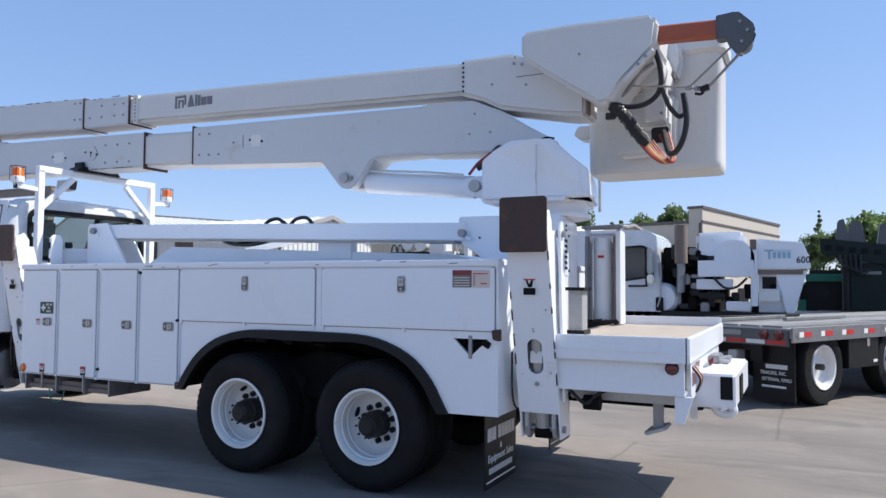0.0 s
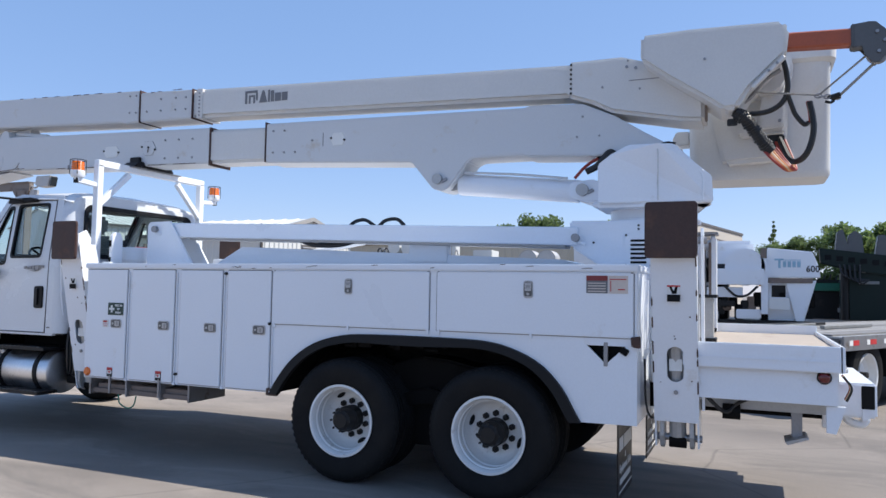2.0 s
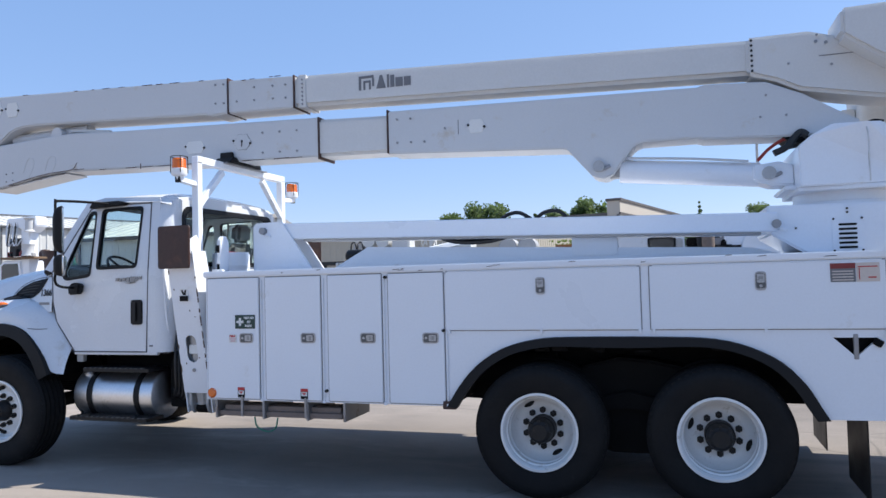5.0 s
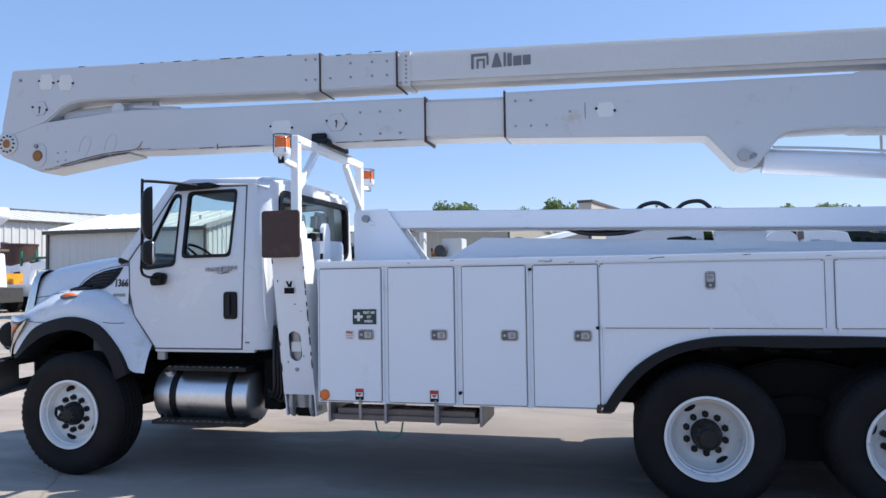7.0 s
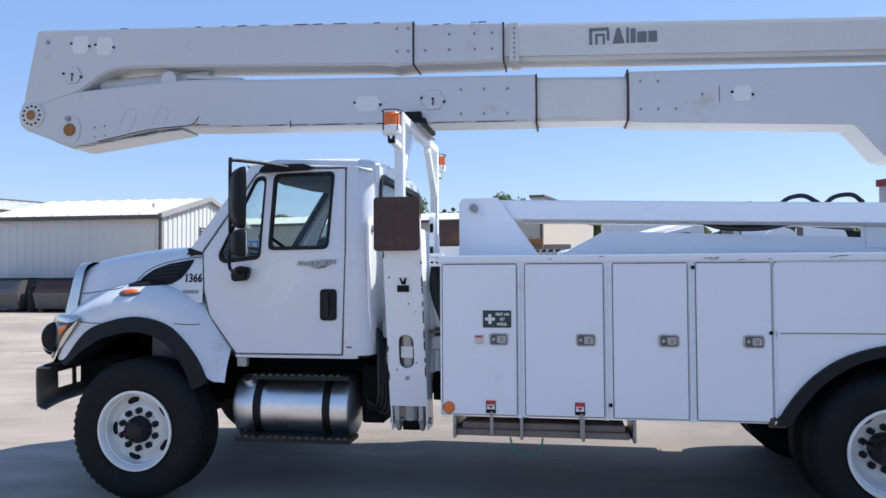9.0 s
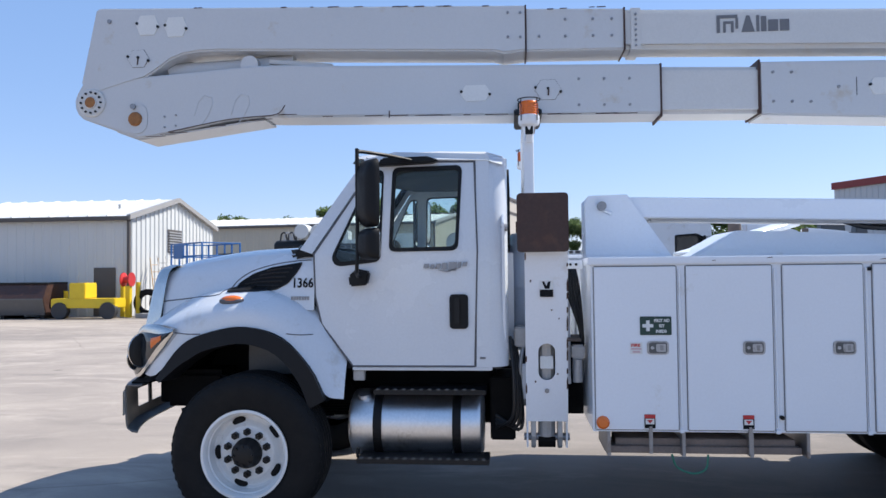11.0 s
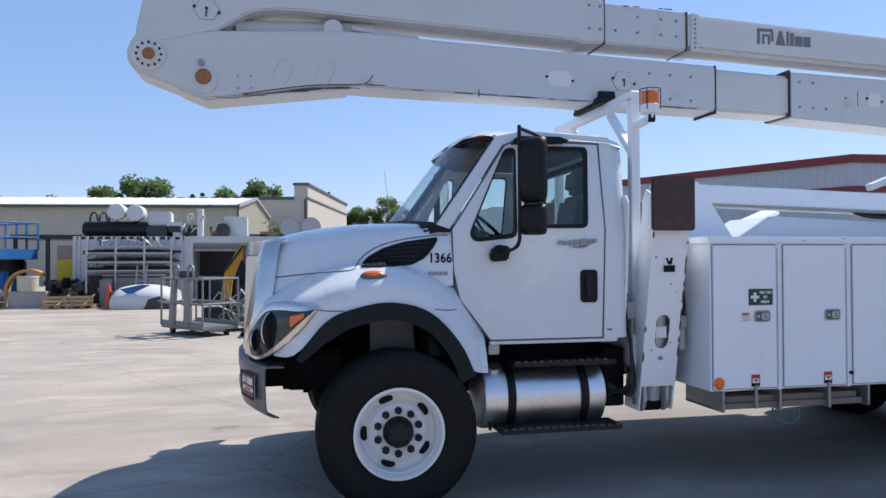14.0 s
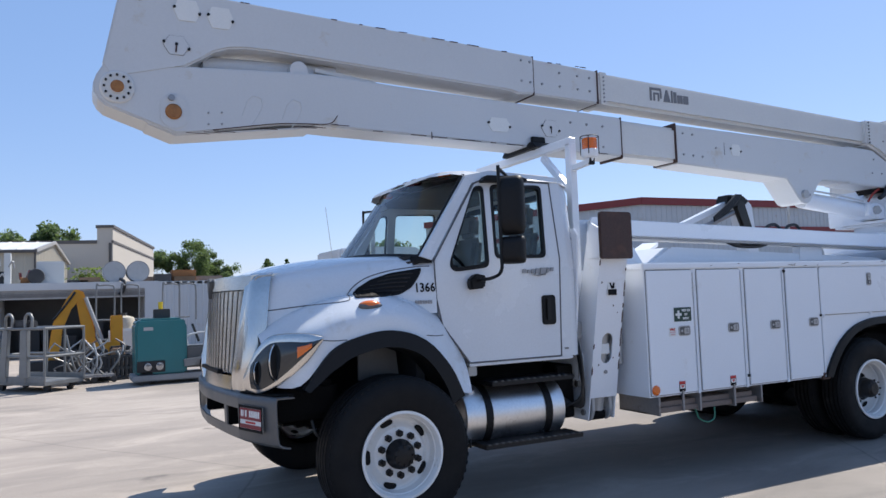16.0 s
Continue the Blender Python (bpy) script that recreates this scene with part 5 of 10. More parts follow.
hex_plate(-11.13, 3.885, 0.10, 0.085, BN - 0.006)
hex_plate(-10.88, 3.86, 0.10, 0.085, BN - 0.006)
hex_plate(-8.348, 3.212, 0.125, 0.066, BN)
hex_plate(-5.22, 3.165, 0.085, 0.065, BN)
part("weld_scar", block(-5.40, -5.395, BN - 0.003, BN, 3.10, 3.24), GREY_EDGE, truck)
for x, z, r in ((-11.21, 3.60, 0.095), (-7.764, 3.22, 0.105)):
    y = BN - 0.006 if z > 3.4 else BN
    six = lambda k: [(x + k * r * math.cos(radians(a)), z + k * r * 0.9 * math.sin(radians(a))) for a in (0, 58, 122, 180, 238, 302)]
    cover = part("service_cover", prism(six(1.0), y - 0.007, y + 0.002, "y", 0.002), BOOM_WHITE, truck)
    part("cover_gasket", prism(six(1.025), y - 0.003, y + 0.002, "y"), GREY_EDGE, cover)
    bolts([(x - r * 0.95, z + 0.02), (x + r * 0.95, z - 0.02), (x, z + 0.01)], y - 0.006, 0.012, SATIN_BLACK)
for x, z in ((-11.215, 3.545), (-7.764, 3.17)):
    part("rust_key", beam((x, BN - 0.017, z), (x + 0.005, BN - 0.017, z + 0.06), 0.006, 0.012), RUST, truck)
part("weld_seam", hose([(-10.95, BN - 0.001, 2.968), (-10.5, BN - 0.001, 3.048), (-10.263, BN - 0.001, 3.072), (-10.06, BN - 0.001, 3.082), (-9.98, BN - 0.001, 3.105), (-9.935, BN - 0.001, 3.165)], 0.004), RUST, truck)
part("weld_seam", hose([(-9.057, BN - 0.001, 3.03), (-9.057, BN - 0.001, 3.09)], 0.005), RUST, truck)
tp = part("elbow_pin", lathe([(0.0, -0.035), (0.05, -0.035), (0.055, -0.02), (0.11, -0.02), (0.12, -0.012), (0.12, 0.0)], (-11.625, BN, 3.235), "y", 32), FIBRE_WHITE, truck, "elbow pivot pin with rust", smooth=True)
part("pin_rust", lathe([(0.0, -0.042), (0.045, -0.038), (0.05, -0.03)], (-11.625, BN, 3.235), "y", 24), RUST_ORANGE, tp)
for k in range(12):
    a = 2 * math.pi * k / 12
    p = Vector((-11.625 + 0.088 * math.cos(a), BN - 0.02, 3.235 + 0.088 * math.sin(a)))
    part("pin_bolt", rod(p, p + Vector((0, -0.012, 0)), 0.010, sides=6), SATIN_BLACK, tp)
lug = part("link_plate", prism(rounded(-11.33, -11.13, 2.96, 3.22, 0.09, 6), BN - 0.008, BN, "y", 0.002), BOOM_WHITE, truck)
part("link_pin", lathe([(0.0, -0.02), (0.05, -0.02), (0.06, -0.008), (0.06, 0.0)], (-11.235, BN - 0.008, 3.085), "y", 28), RUST_ORANGE, lug)
part("link_bolt", rod((-11.25, BN, 3.19), (-11.25, BN - 0.03, 3.19), 0.024, sides=10), STEEL, lug)
for x in (-10.62, -10.30):
    ring = None
    pts = [(x - 0.10, 3.02 + 0.08), (x - 0.06, 3.22), (x - 0.01, 3.27), (x + 0.05, 3.25), (x + 0.06, 3.19), (x + 0.02, 3.10), (x - 0.03, 3.03)]
    for a, b in zip(pts, pts[1:]):
        ring = rod((a[0], BN - 0.001, a[1]), (b[0], BN - 0.001, b[1]), 0.004, ring, 6)
    part("weld_bead", ring, BOOM_WHITE, truck)
bolts([(-10.98, 3.10), (-10.88, 3.11), (-10.98, 3.01), (-10.88, 3.02)], BN, 0.008)
streaks = None
for k in range(26):
    x = random.uniform(-11.2, -7.1)
    z = 3.06 if x > -9.9 else 2.935 + (x + 11.10) * 0.13
    z = max(z, 2.93) - 0.06 * (x + 9.9) / 3.0 if x > -9.9 else z
    streaks = block(x, x + random.uniform(0.03, 0.2), BN - 0.0025, BN + 0.001, z + 0.003, z + random.uniform(0.006, 0.010), 0, streaks)
for k in range(18):
    x = random.uniform(-10.8, -7.3)
    z = 4.05 + (x + 11.5) * (3.915 - 4.05) / (11.5 - 7.93) * 1.0 if x < -7.93 else 3.88
    streaks = block(x, x + random.uniform(0.02, 0.12), BN - 0.0075, BN + 0.001, z - random.uniform(0.004, 0.008), z - 0.001, 0, streaks)
part("rust_staining", streaks, RUST, truck)["kind"] = "stuff"
# maker's lettering, drawn as plain shapes
mark = part("maker_mark", block(-6.43, -6.27, BN + 0.024, BN + 0.031, 3.75, 3.775), DIM_INK, truck, "faded grey maker's mark")
for u0, u1, z0, z1 in ((0, 0.025, 0, 0.114), (0.05, 0.13, 0.07, 0.09), (0.05, 0.07, 0, 0.069), (0.11, 0.13, 0, 0.069), (0.145, 0.165, 0.03, 0.114)):
    part("mark_bar", block(-6.43 + u0, -6.43 + u1, BN + 0.024, BN + 0.03, 3.635 + z0, 3.635 + z1), DIM_INK, mark)
x = -6.24
for w, h in ((0.10, 0.13), (0.022, 0.13), (0.04, 0.12), (0.075, 0.09), (0.07, 0.09)):
    shape = [(x, 3.635), (x + w * 0.38, 3.635 + h), (x + w * 0.62, 3.635 + h), (x + w, 3.635)] if w > 0.09 else [(x, 3.635), (x, 3.635 + h), (x + w, 3.635 + h), (x + w, 3.635)]
    part("mark_bar", prism(shape, BN + 0.024, BN + 0.03, "y"), DIM_INK, mark)
    x += w + 0.014

# ---- cab guard with beacons ----
GX = -7.94
gy0, gy1 = 5.55, other(5.55)
guard = beam((GX, gy0, 1.05), (GX, gy0, 2.95), 0.075, 0.075)
beam((GX, gy1, 1.05), (GX, gy1, 2.95), 0.075, 0.075, guard)
beam((GX, gy0 - 0.035, 2.965), (GX, gy1 + 0.035, 2.965), 0.075, 0.075, guard)
beam((GX, gy0, 2.50), (GX, gy0 + 0.42, 2.90), 0.06, 0.06, guard)
beam((GX, gy1, 2.50), (GX, gy1 - 0.42, 2.90), 0.06, 0.06, guard)
part("cab_guard", guard, WHITE, truck, "white square-tube cab guard frame")
part("boom_saddle", prism([(5.94, 2.995), (6.02, 3.06), (6.50, 3.06), (6.56, 2.995)], GX - 0.10, GX + 0.12, "x", 0.01), BLACK, truck, "black rubber boom rest pad")
part("saddle_guide", prism([(-8.01, 2.99), (-8.01, 3.118), (-7.862, 3.118), (-7.85, 2.99)], 6.035, 6.072, "y", 0.006), BLACK, truck)
part("saddle_plate", block(GX + 0.03, GX + 0.085, 5.94, 6.72, 2.985, 2.998, 0.003), STEEL, truck)


def beacon(y, side):
    yb = y - side * 0.27
    arm = beam((GX, y, 2.72), (GX, yb, 2.74), 0.05, 0.05)
    b = part("beacon_arm", arm, WHITE, truck)
    x = GX
    part("beacon_base", lathe([(0.0, 2.72), (0.03, 2.72), (0.035, 2.765), (0.066, 2.775), (0.074, 2.79), (0.074, 2.838), (0.068, 2.843), (0.0, 2.843)], (x, yb, 0), "z", 28), WHITE, b, smooth=True)
    part("beacon_plug", block(x - 0.027, x + 0.027, yb - 0.032 if side > 0 else yb + 0.002, yb - 0.002 if side > 0 else yb + 0.032, 2.71, 2.768, 0.004), BLACK, b)
    lens = [(0.064, 2.84)]
    for k in range(6):
        lens += [(0.066, 2.843 + 0.016 * k), (0.063, 2.851 + 0.016 * k)]
    lens += [(0.058, 2.94), (0.0, 2.943)]
    part("beacon_lens", lathe(lens, (x, yb, 0), "z", 28), AMBER, b, "amber beacon lens", smooth=True)
    cage = None
    for k in range(4):
        a = radians(45 + 90 * k)
        dx, dy = 0.078 * math.cos(a), 0.078 * math.sin(a)
        cage = rod((x + dx, yb + dy, 2.80), (x + dx, yb + dy, 2.955), 0.004, cage, 6)
    for k in range(16):
        a, c = radians(22.5 * k), radians(22.5 * (k + 1))
        cage = rod((x + 0.078 * math.cos(a), yb + 0.078 * math.sin(a), 2.955), (x + 0.078 * math.cos(c), yb + 0.078 * math.sin(c), 2.955), 0.004, cage, 6)
    part("beacon_cage", cage, SATIN_BLACK, b)


beacon(gy0, 1)
beacon(gy1, -1)
# hydraulic tank and plumbing behind the cab
part("oil_tank", lathe([(0.0, 1.15), (0.18, 1.15), (0.19, 1.20), (0.19, 2.03), (0.175, 2.06), (0.0, 2.065)], (-7.90, 6.05, 0), "z", 36), WHITE, truck, "white round hydraulic oil tank", smooth=True)
part("tank_cap", lathe([(0.0, 2.14), (0.04, 2.14), (0.045, 2.08), (0.03, 2.08), (0.03, 2.05)], (-7.98, 5.97, 0), "z", 20), SATIN_BLACK, truck)
for z in (1.35, 1.62, 1.9):
    part("tank_band", lathe([(0.193, z), (0.195, z + 0.025)], (-7.90, 6.05, 0), "z", 36), WHITE, truck)
for k in range(6):
    part("plumbing", hose([(-8.0, 5.5 + 0.05 * k, 0.8), (-8.02 + 0.02 * k, 5.45 + 0.04 * k, 1.1), (-7.95, 5.55 + 0.05 * k, 1.35), (-7.8, 5.75, 1.4)], 0.014), HOSE if k % 2 else GALV, truck)
part("valve_block", block(-8.06, -7.9, 5.45, 5.7, 1.22, 1.36, 0.01), GALV, truck)
# pipes and fittings in the gap behind the front leg
part("guide_post", prism([(5.52, 0.95), (5.50, 1.6), (5.52, 2.16), (5.56, 2.20), (5.62, 2.20), (5.66, 2.14), (5.66, 0.95)], -7.70, -7.66, "x", 0.004), WHITE, truck, "white slotted guide post")
for z in (1.62, 1.86, 2.04):
    part("post_slot", prism([(-7.693, z), (-7.667, z), (-7.667, z + 0.07), (-7.693, z + 0.07)], 5.505, 5.512), INK, truck)
part("gap_bracket", block(-7.69, -7.575, 5.42, 5.46, 1.775, 1.835, 0.004), WHITE, truck)
part("gap_bracket", block(-7.69, -7.575, 5.42, 5.46, 1.85, 1.875, 0.004), WHITE, truck)
for x in (-7.66, -7.62):
    part("bracket_bolt", rod((x, 5.42, 1.805), (x, 5.405, 1.805), 0.010, sides=6), INK, truck)
for k in range(5):
    part("gap_hose", hose([(-7.67 + 0.012 * k, 5.50 + 0.02 * k, 1.80), (-7.68 + 0.02 * k, 5.46, 1.62), (-7.62 + 0.01 * k, 5.44, 1.42 - 0.03 * k), (-7.58, 5.52, 1.32 - 0.04 * k)], 0.011), HOSE, truck)
part("gap_fitting", block(-7.66, -7.57, 5.40, 5.52, 1.14, 1.24, 0.012), GALV, truck)
part("gap_fitting", rod((-7.62, 5.42, 0.98), (-7.62, 5.42, 1.14), 0.035, sides=14), GALV, truck, smooth=True)
part("gap_shelf", block(-7.695, -7.57, 5.45, 5.75, 1.26, 1.285, 0.004), TIMBER, truck)
part("gap_liner", block(-7.69, -7.565, 5.62, 5.66, 0.72, 1.25, 0.004), UNDER, truck)
for k in range(4):
    part("cab_hose", hose([(-8.09 + 0.012 * k, 5.42 + 0.03 * k, 1.30 - 0.02 * k), (-8.07 + 0.014 * k, 5.36 + 0.03 * k, 1.02), (-8.08 + 0.02 * k, 5.38 + 0.02 * k, 0.74 - 0.03 * k), (-8.2, 5.5, 0.64 + 0.03 * k)], 0.013), HOSE, truck)

# ---- rear deck ----
DX0, DX1 = -1.78, -0.76
deck = block(DX0, DX1, 5.24, other(5.24), 1.255, 1.275)
part("rear_deck", deck, PLY, truck, "worn plywood deck boards")
rimb = block(DX0, DX1, 5.22, 5.25, 1.13, 1.305, 0.006)
block(DX0, DX1, other(5.25), other(5.22), 1.13, 1.36, 0.006, rimb)
block(DX1 - 0.02, DX1 + 0.012, 5.22, other(5.22), 1.13, 1.305, 0.006, rimb)
part("deck_rim", rimb, WHITE, truck, "white steel deck rim")
lower = prism([(DX0, 0.905), (DX0, 1.13), (DX1 - 0.03, 1.13), (DX1 - 0.03, 0.905)], 5.275, 5.30, "y", 0.004)
prism([(DX0, 0.905), (DX0, 1.13), (DX1 - 0.03, 1.13), (DX1 - 0.03, 0.905)], other(5.30), other(5.275), "y", 0.004, lower)
block(DX0, DX1 - 0.03, 5.30, other(5.30), 0.905, 0.93, 0, lower)
part("tail_skirt", lower, WHITE, truck, "white tail panel")
part("tail_crease", block(DX0, DX1, 5.214, 5.222, 1.20, 1.206), WHITE, truck)
part("tail_light", lathe([(0.0, -0.03), (0.024, -0.028), (0.036, -0.018), (0.04, 0.0)], (-0.872, 5.275, 1.093), "y", 28), RED_LENS, truck, "round dark red tail light", smooth=True)
part("tail_light", lathe([(0.041, -0.012), (0.046, -0.008), (0.046, 0.0)], (-0.872, 5.275, 1.093), "y", 28), SATIN_BLACK, truck)
rear = block(-0.80, -0.77, 5.42, other(5.42), 0.86, 1.13, 0.004)
part("rear_crossmember", rear, WHITE, truck)
part("hitch_beam", block(-0.92, -0.505, 5.70, other(5.70), 0.78, 1.025, 0.015), WHITE, truck, "white hitch crossbeam")
# no hole is cut: a black block paints the dark inside the beam
part("beam_opening_shade", block(-0.605, -0.522, 5.692, 5.70, 0.845, 1.008, 0.003), INK, truck)
part("beam_tab", prism([(-0.60, 0.845), (-0.58, 0.845), (-0.555, 0.78), (-0.60, 0.76)], 5.69, 5.70, "y"), WHITE, truck)
# receiver mouth's inner dark, likewise a black block on the face
part("hitch_receiver", block(-0.506, -0.495, 6.05, 6.30, 0.80, 0.98, 0.004), INK, truck)
part("pintle_hook", hose([(-0.70, 6.0, 0.79), (-0.66, 6.0, 0.715), (-0.585, 6.0, 0.69), (-0.545, 6.0, 0.72), (-0.55, 6.0, 0.765)], 0.032), WHITE, truck, smooth=True)
part("step_leg", prism([(-0.86, 0.90), (-0.86, 0.72), (-0.80, 0.715), (-0.74, 0.90)], 5.30, 5.34, "y", 0.003), WHITE, truck)
part("step_leg", block(-0.84, -0.79, 5.9, 5.97, 0.66, 0.9, 0.004), WHITE, truck)
part("rear_step", prism([(-1.11, 0.60), (-0.97, 0.645), (-0.95, 0.63), (-1.09, 0.58)], 5.50, 5.76, "y", 0.003), GALV, truck)
part("step_leg", block(-1.06, -0.99, 5.6, 5.66, 0.62, 0.9, 0.004), STEEL, truck)
part("under_beam", block(-1.65, -0.80, 5.5, 5.62, 0.81, 0.905, 0.01), GALV, truck)
part("under_cable", hose([(-1.62, 5.35, 0.9), (-1.5, 5.36, 0.80), (-1.42, 5.4, 0.86), (-1.35, 5.4, 0.9)], 0.014), HOSE, truck)
part("under_cable", rod((-1.52, 5.42, 0.80), (-1.40, 5.42, 0.80), 0.055), UNDER, truck)
for k in range(4):
    part("air_line", hose([(-0.75, 5.36 + 0.03 * k, 1.10), (-0.70, 5.37 + 0.03 * k, 1.02), (-0.73, 5.38 + 0.03 * k, 0.93)], 0.008), (HOSE, HOSE_CREAM, HOSE_RED, HOSE)[k], truck)
for k in range(3):
    y = 6.1 + 0.09 * k
    part("control_lever", rod((-0.77, y, 1.03), (-0.72, y, 1.05), 0.010), GALV, truck)
    part("lever_knob", rod((-0.72, y, 1.04), (-0.72, y, 1.09), 0.009), RED_LENS, truck)
part("control_valve", block(-0.77, -0.68, 6.42, 6.75, 1.03, 1.09, 0.01), STEEL, truck)
for k in range(4):
    part("hose_coupling", rod((-0.70, 6.45 + 0.08 * k, 1.05), (-0.61, 6.45 + 0.08 * k, 1.04 + 0.02 * (k % 2)), 0.018, sides=12), GALV, truck, smooth=True)
part("safety_plate", block(-0.772, -0.768, 5.5, 5.9, 0.95, 1.1), RED_LENS, truck)
# upright cylinder and coil of cable on the deck
part("deck_vise_post", block(-1.70, -1.59, 5.62, 5.78, 1.275, 1.62, 0.006), GALV, truck)
part("deck_vise_cap", block(-1.74, -1.56, 5.58, 5.80, 1.615, 1.64, 0.004), SATIN_BLACK, truck)
part("deck_vise_foot", block(-1.72, -1.57, 5.60, 5.80, 1.275, 1.31, 0.004), SATIN_BLACK, truck)
part("far_leg_cylinder", rod((-1.83, other(5.42), 1.3), (-1.83, other(5.42), 2.12), 0.095, sides=28), WHITE, truck, "white outrigger cylinder", smooth=True)
part("far_leg_channel", block(-1.985, -1.955, other(5.55), other(5.34), 1.28, 2.14, 0.004), STEEL, truck)
part("far_leg_channel", block(-1.705, -1.68, other(5.55), other(5.34), 1.28, 2.14, 0.004), TIMBER, truck)
part("far_leg_channel", block(-1.68, -1.635, other(5.56), other(5.34), 1.28, 2.18, 0.006), WHITE, truck)
part("far_leg_crown", rod((-2.0, other(5.42), 2.12), (-1.65, other(5.42), 2.12), 0.05), WHITE, truck, smooth=True)
for x in (-2.01, -1.69):
    part("far_leg_eye", lathe([(0.0, x), (0.075, x), (0.085, x + 0.01), (0.085, x + 0.04), (0.0, x + 0.05)], (0, other(5.42), 2.14), "x", 22), WHITE, truck, smooth=True)
part("far_leg_cap", block(-2.03, -1.62, other(5.52), other(5.30), 2.215, 2.245, 0.008), STEEL, truck)
part("far_leg_decal", block(-1.865, -1.795, other(5.53), other(5.515), 1.92, 2.0), DECAL_WHITE, truck)
part("far_leg_decal", block(-1.86, -1.80, other(5.534), other(5.53), 1.925, 1.95), RED, truck)
coil = None
random.seed(8)
for k in range(60):
    x, y = random.uniform(-2.0, -1.66), other(5.66) + random.uniform(-0.06, 0.06)
    z = 1.285 + random.uniform(0, 0.035)
    coil = block(x, x + 0.035, y, y + 0.02, z, z + 0.018, 0.004, coil)
part("tow_chain", coil, HUB_DARK, truck, "heap of dark chain on the deck")
# mud flaps
for y0, y1 in ((5.24, 5.90), (other(5.90), other(5.24))):
    flap = part("mud_flap", block(-2.245, -2.235, y0, y1, 0.10, 0.70, 0.003), SATIN_BLACK, truck, "black rubber mud flap with white lettering")
    u = y0 + 0.05
    for w in (0.062, 0.024, 0.062, 0.0, 0.062, 0.062, 0.066, 0.062, 0.062):
        if w:
            bars([(u, u + w, 0.455, 0.555)], flap, "bold_mark", DECAL_WHITE, -2.235, "x")
        u += (w or 0.022) + 0.010
    lettering("flap_words", "&", (-2.233, (y0 + y1) / 2 - 0.03, 0.375), 0.045, DECAL_WHITE, flap, (90, 0, 90), bold=0.001)
    lettering("flap_words", "Equipment Sales", (-2.233, y0 + 0.06, 0.295), 0.058, DECAL_WHITE, flap, (90, 0, 90), wide=0.98, bold=0.001)
    bars([(y0 + 0.08 + 0.045 * k, y0 + 0.112 + 0.045 * k, 0.205, 0.25) for k in range(11)] + [(y0 + 0.03, y1 - 0.03, 0.145, 0.158)], flap, "small_print", DECAL_WHITE, -2.235, "x")

# ---- cab ----
def side_y(z, near=True):
    """The cab's side leans in above the waist."""
    y = 5.28 + max(0.0, z - 1.88) * 0.13
    return y if near else other(y)


def lean(bm, near=True):
    for v in bm.verts:
        base = side_y(v.co.z, near)
        v.co.y = base + (v.co.y if near else -v.co.y)
    if not near:
        bmesh.ops.reverse_faces(bm, faces=bm.faces)
    return bm


def smooth_loop(pts, r=0.05, steps=4):
    """Rounds the corners of an outline."""
    out = []
    n = len(pts)
    for i in range(n):
        p, a, b = Vector(pts[i]), Vector(pts[i - 1]), Vector(pts[(i + 1) % n])
        ra = min(r, (a - p).length * 0.45)
        rb = min(r, (b - p).length * 0.45)
        p0, p1 = p + (a - p).normalized() * ra, p + (b - p).normalized() * rb
        for s in range(steps + 1):
            t = s / steps
            out.append(tuple((1 - t) ** 2 * p0 + 2 * t * (1 - t) * p + t * t * p1))
    return out


WINDOW = smooth_loop([(-8.90, 2.495), (-8.43, 2.505), (-8.46, 1.93), (-8.92, 1.925)], 0.045)
VENT = smooth_loop([(-9.065, 2.475), (-8.985, 2.48), (-9.005, 1.86), (-9.30, 1.825), (-9.335, 1.88)], 0.045)
DOOR = [(-9.195, 1.105), (-8.335, 1.105), (-8.31, 1.9), (-8.33, 2.545), (-8.97, 2.555), (-9.06, 2.515), (-9.475, 1.895), (-9.465, 1.6), (-9.42, 1.40)]


def shrink(loop, d):
    c = sum((Vector(p) for p in loop), Vector((0, 0))) / len(loop)
    return [tuple(Vector(p) + (c - Vector(p)).normalized() * d) for p in loop]


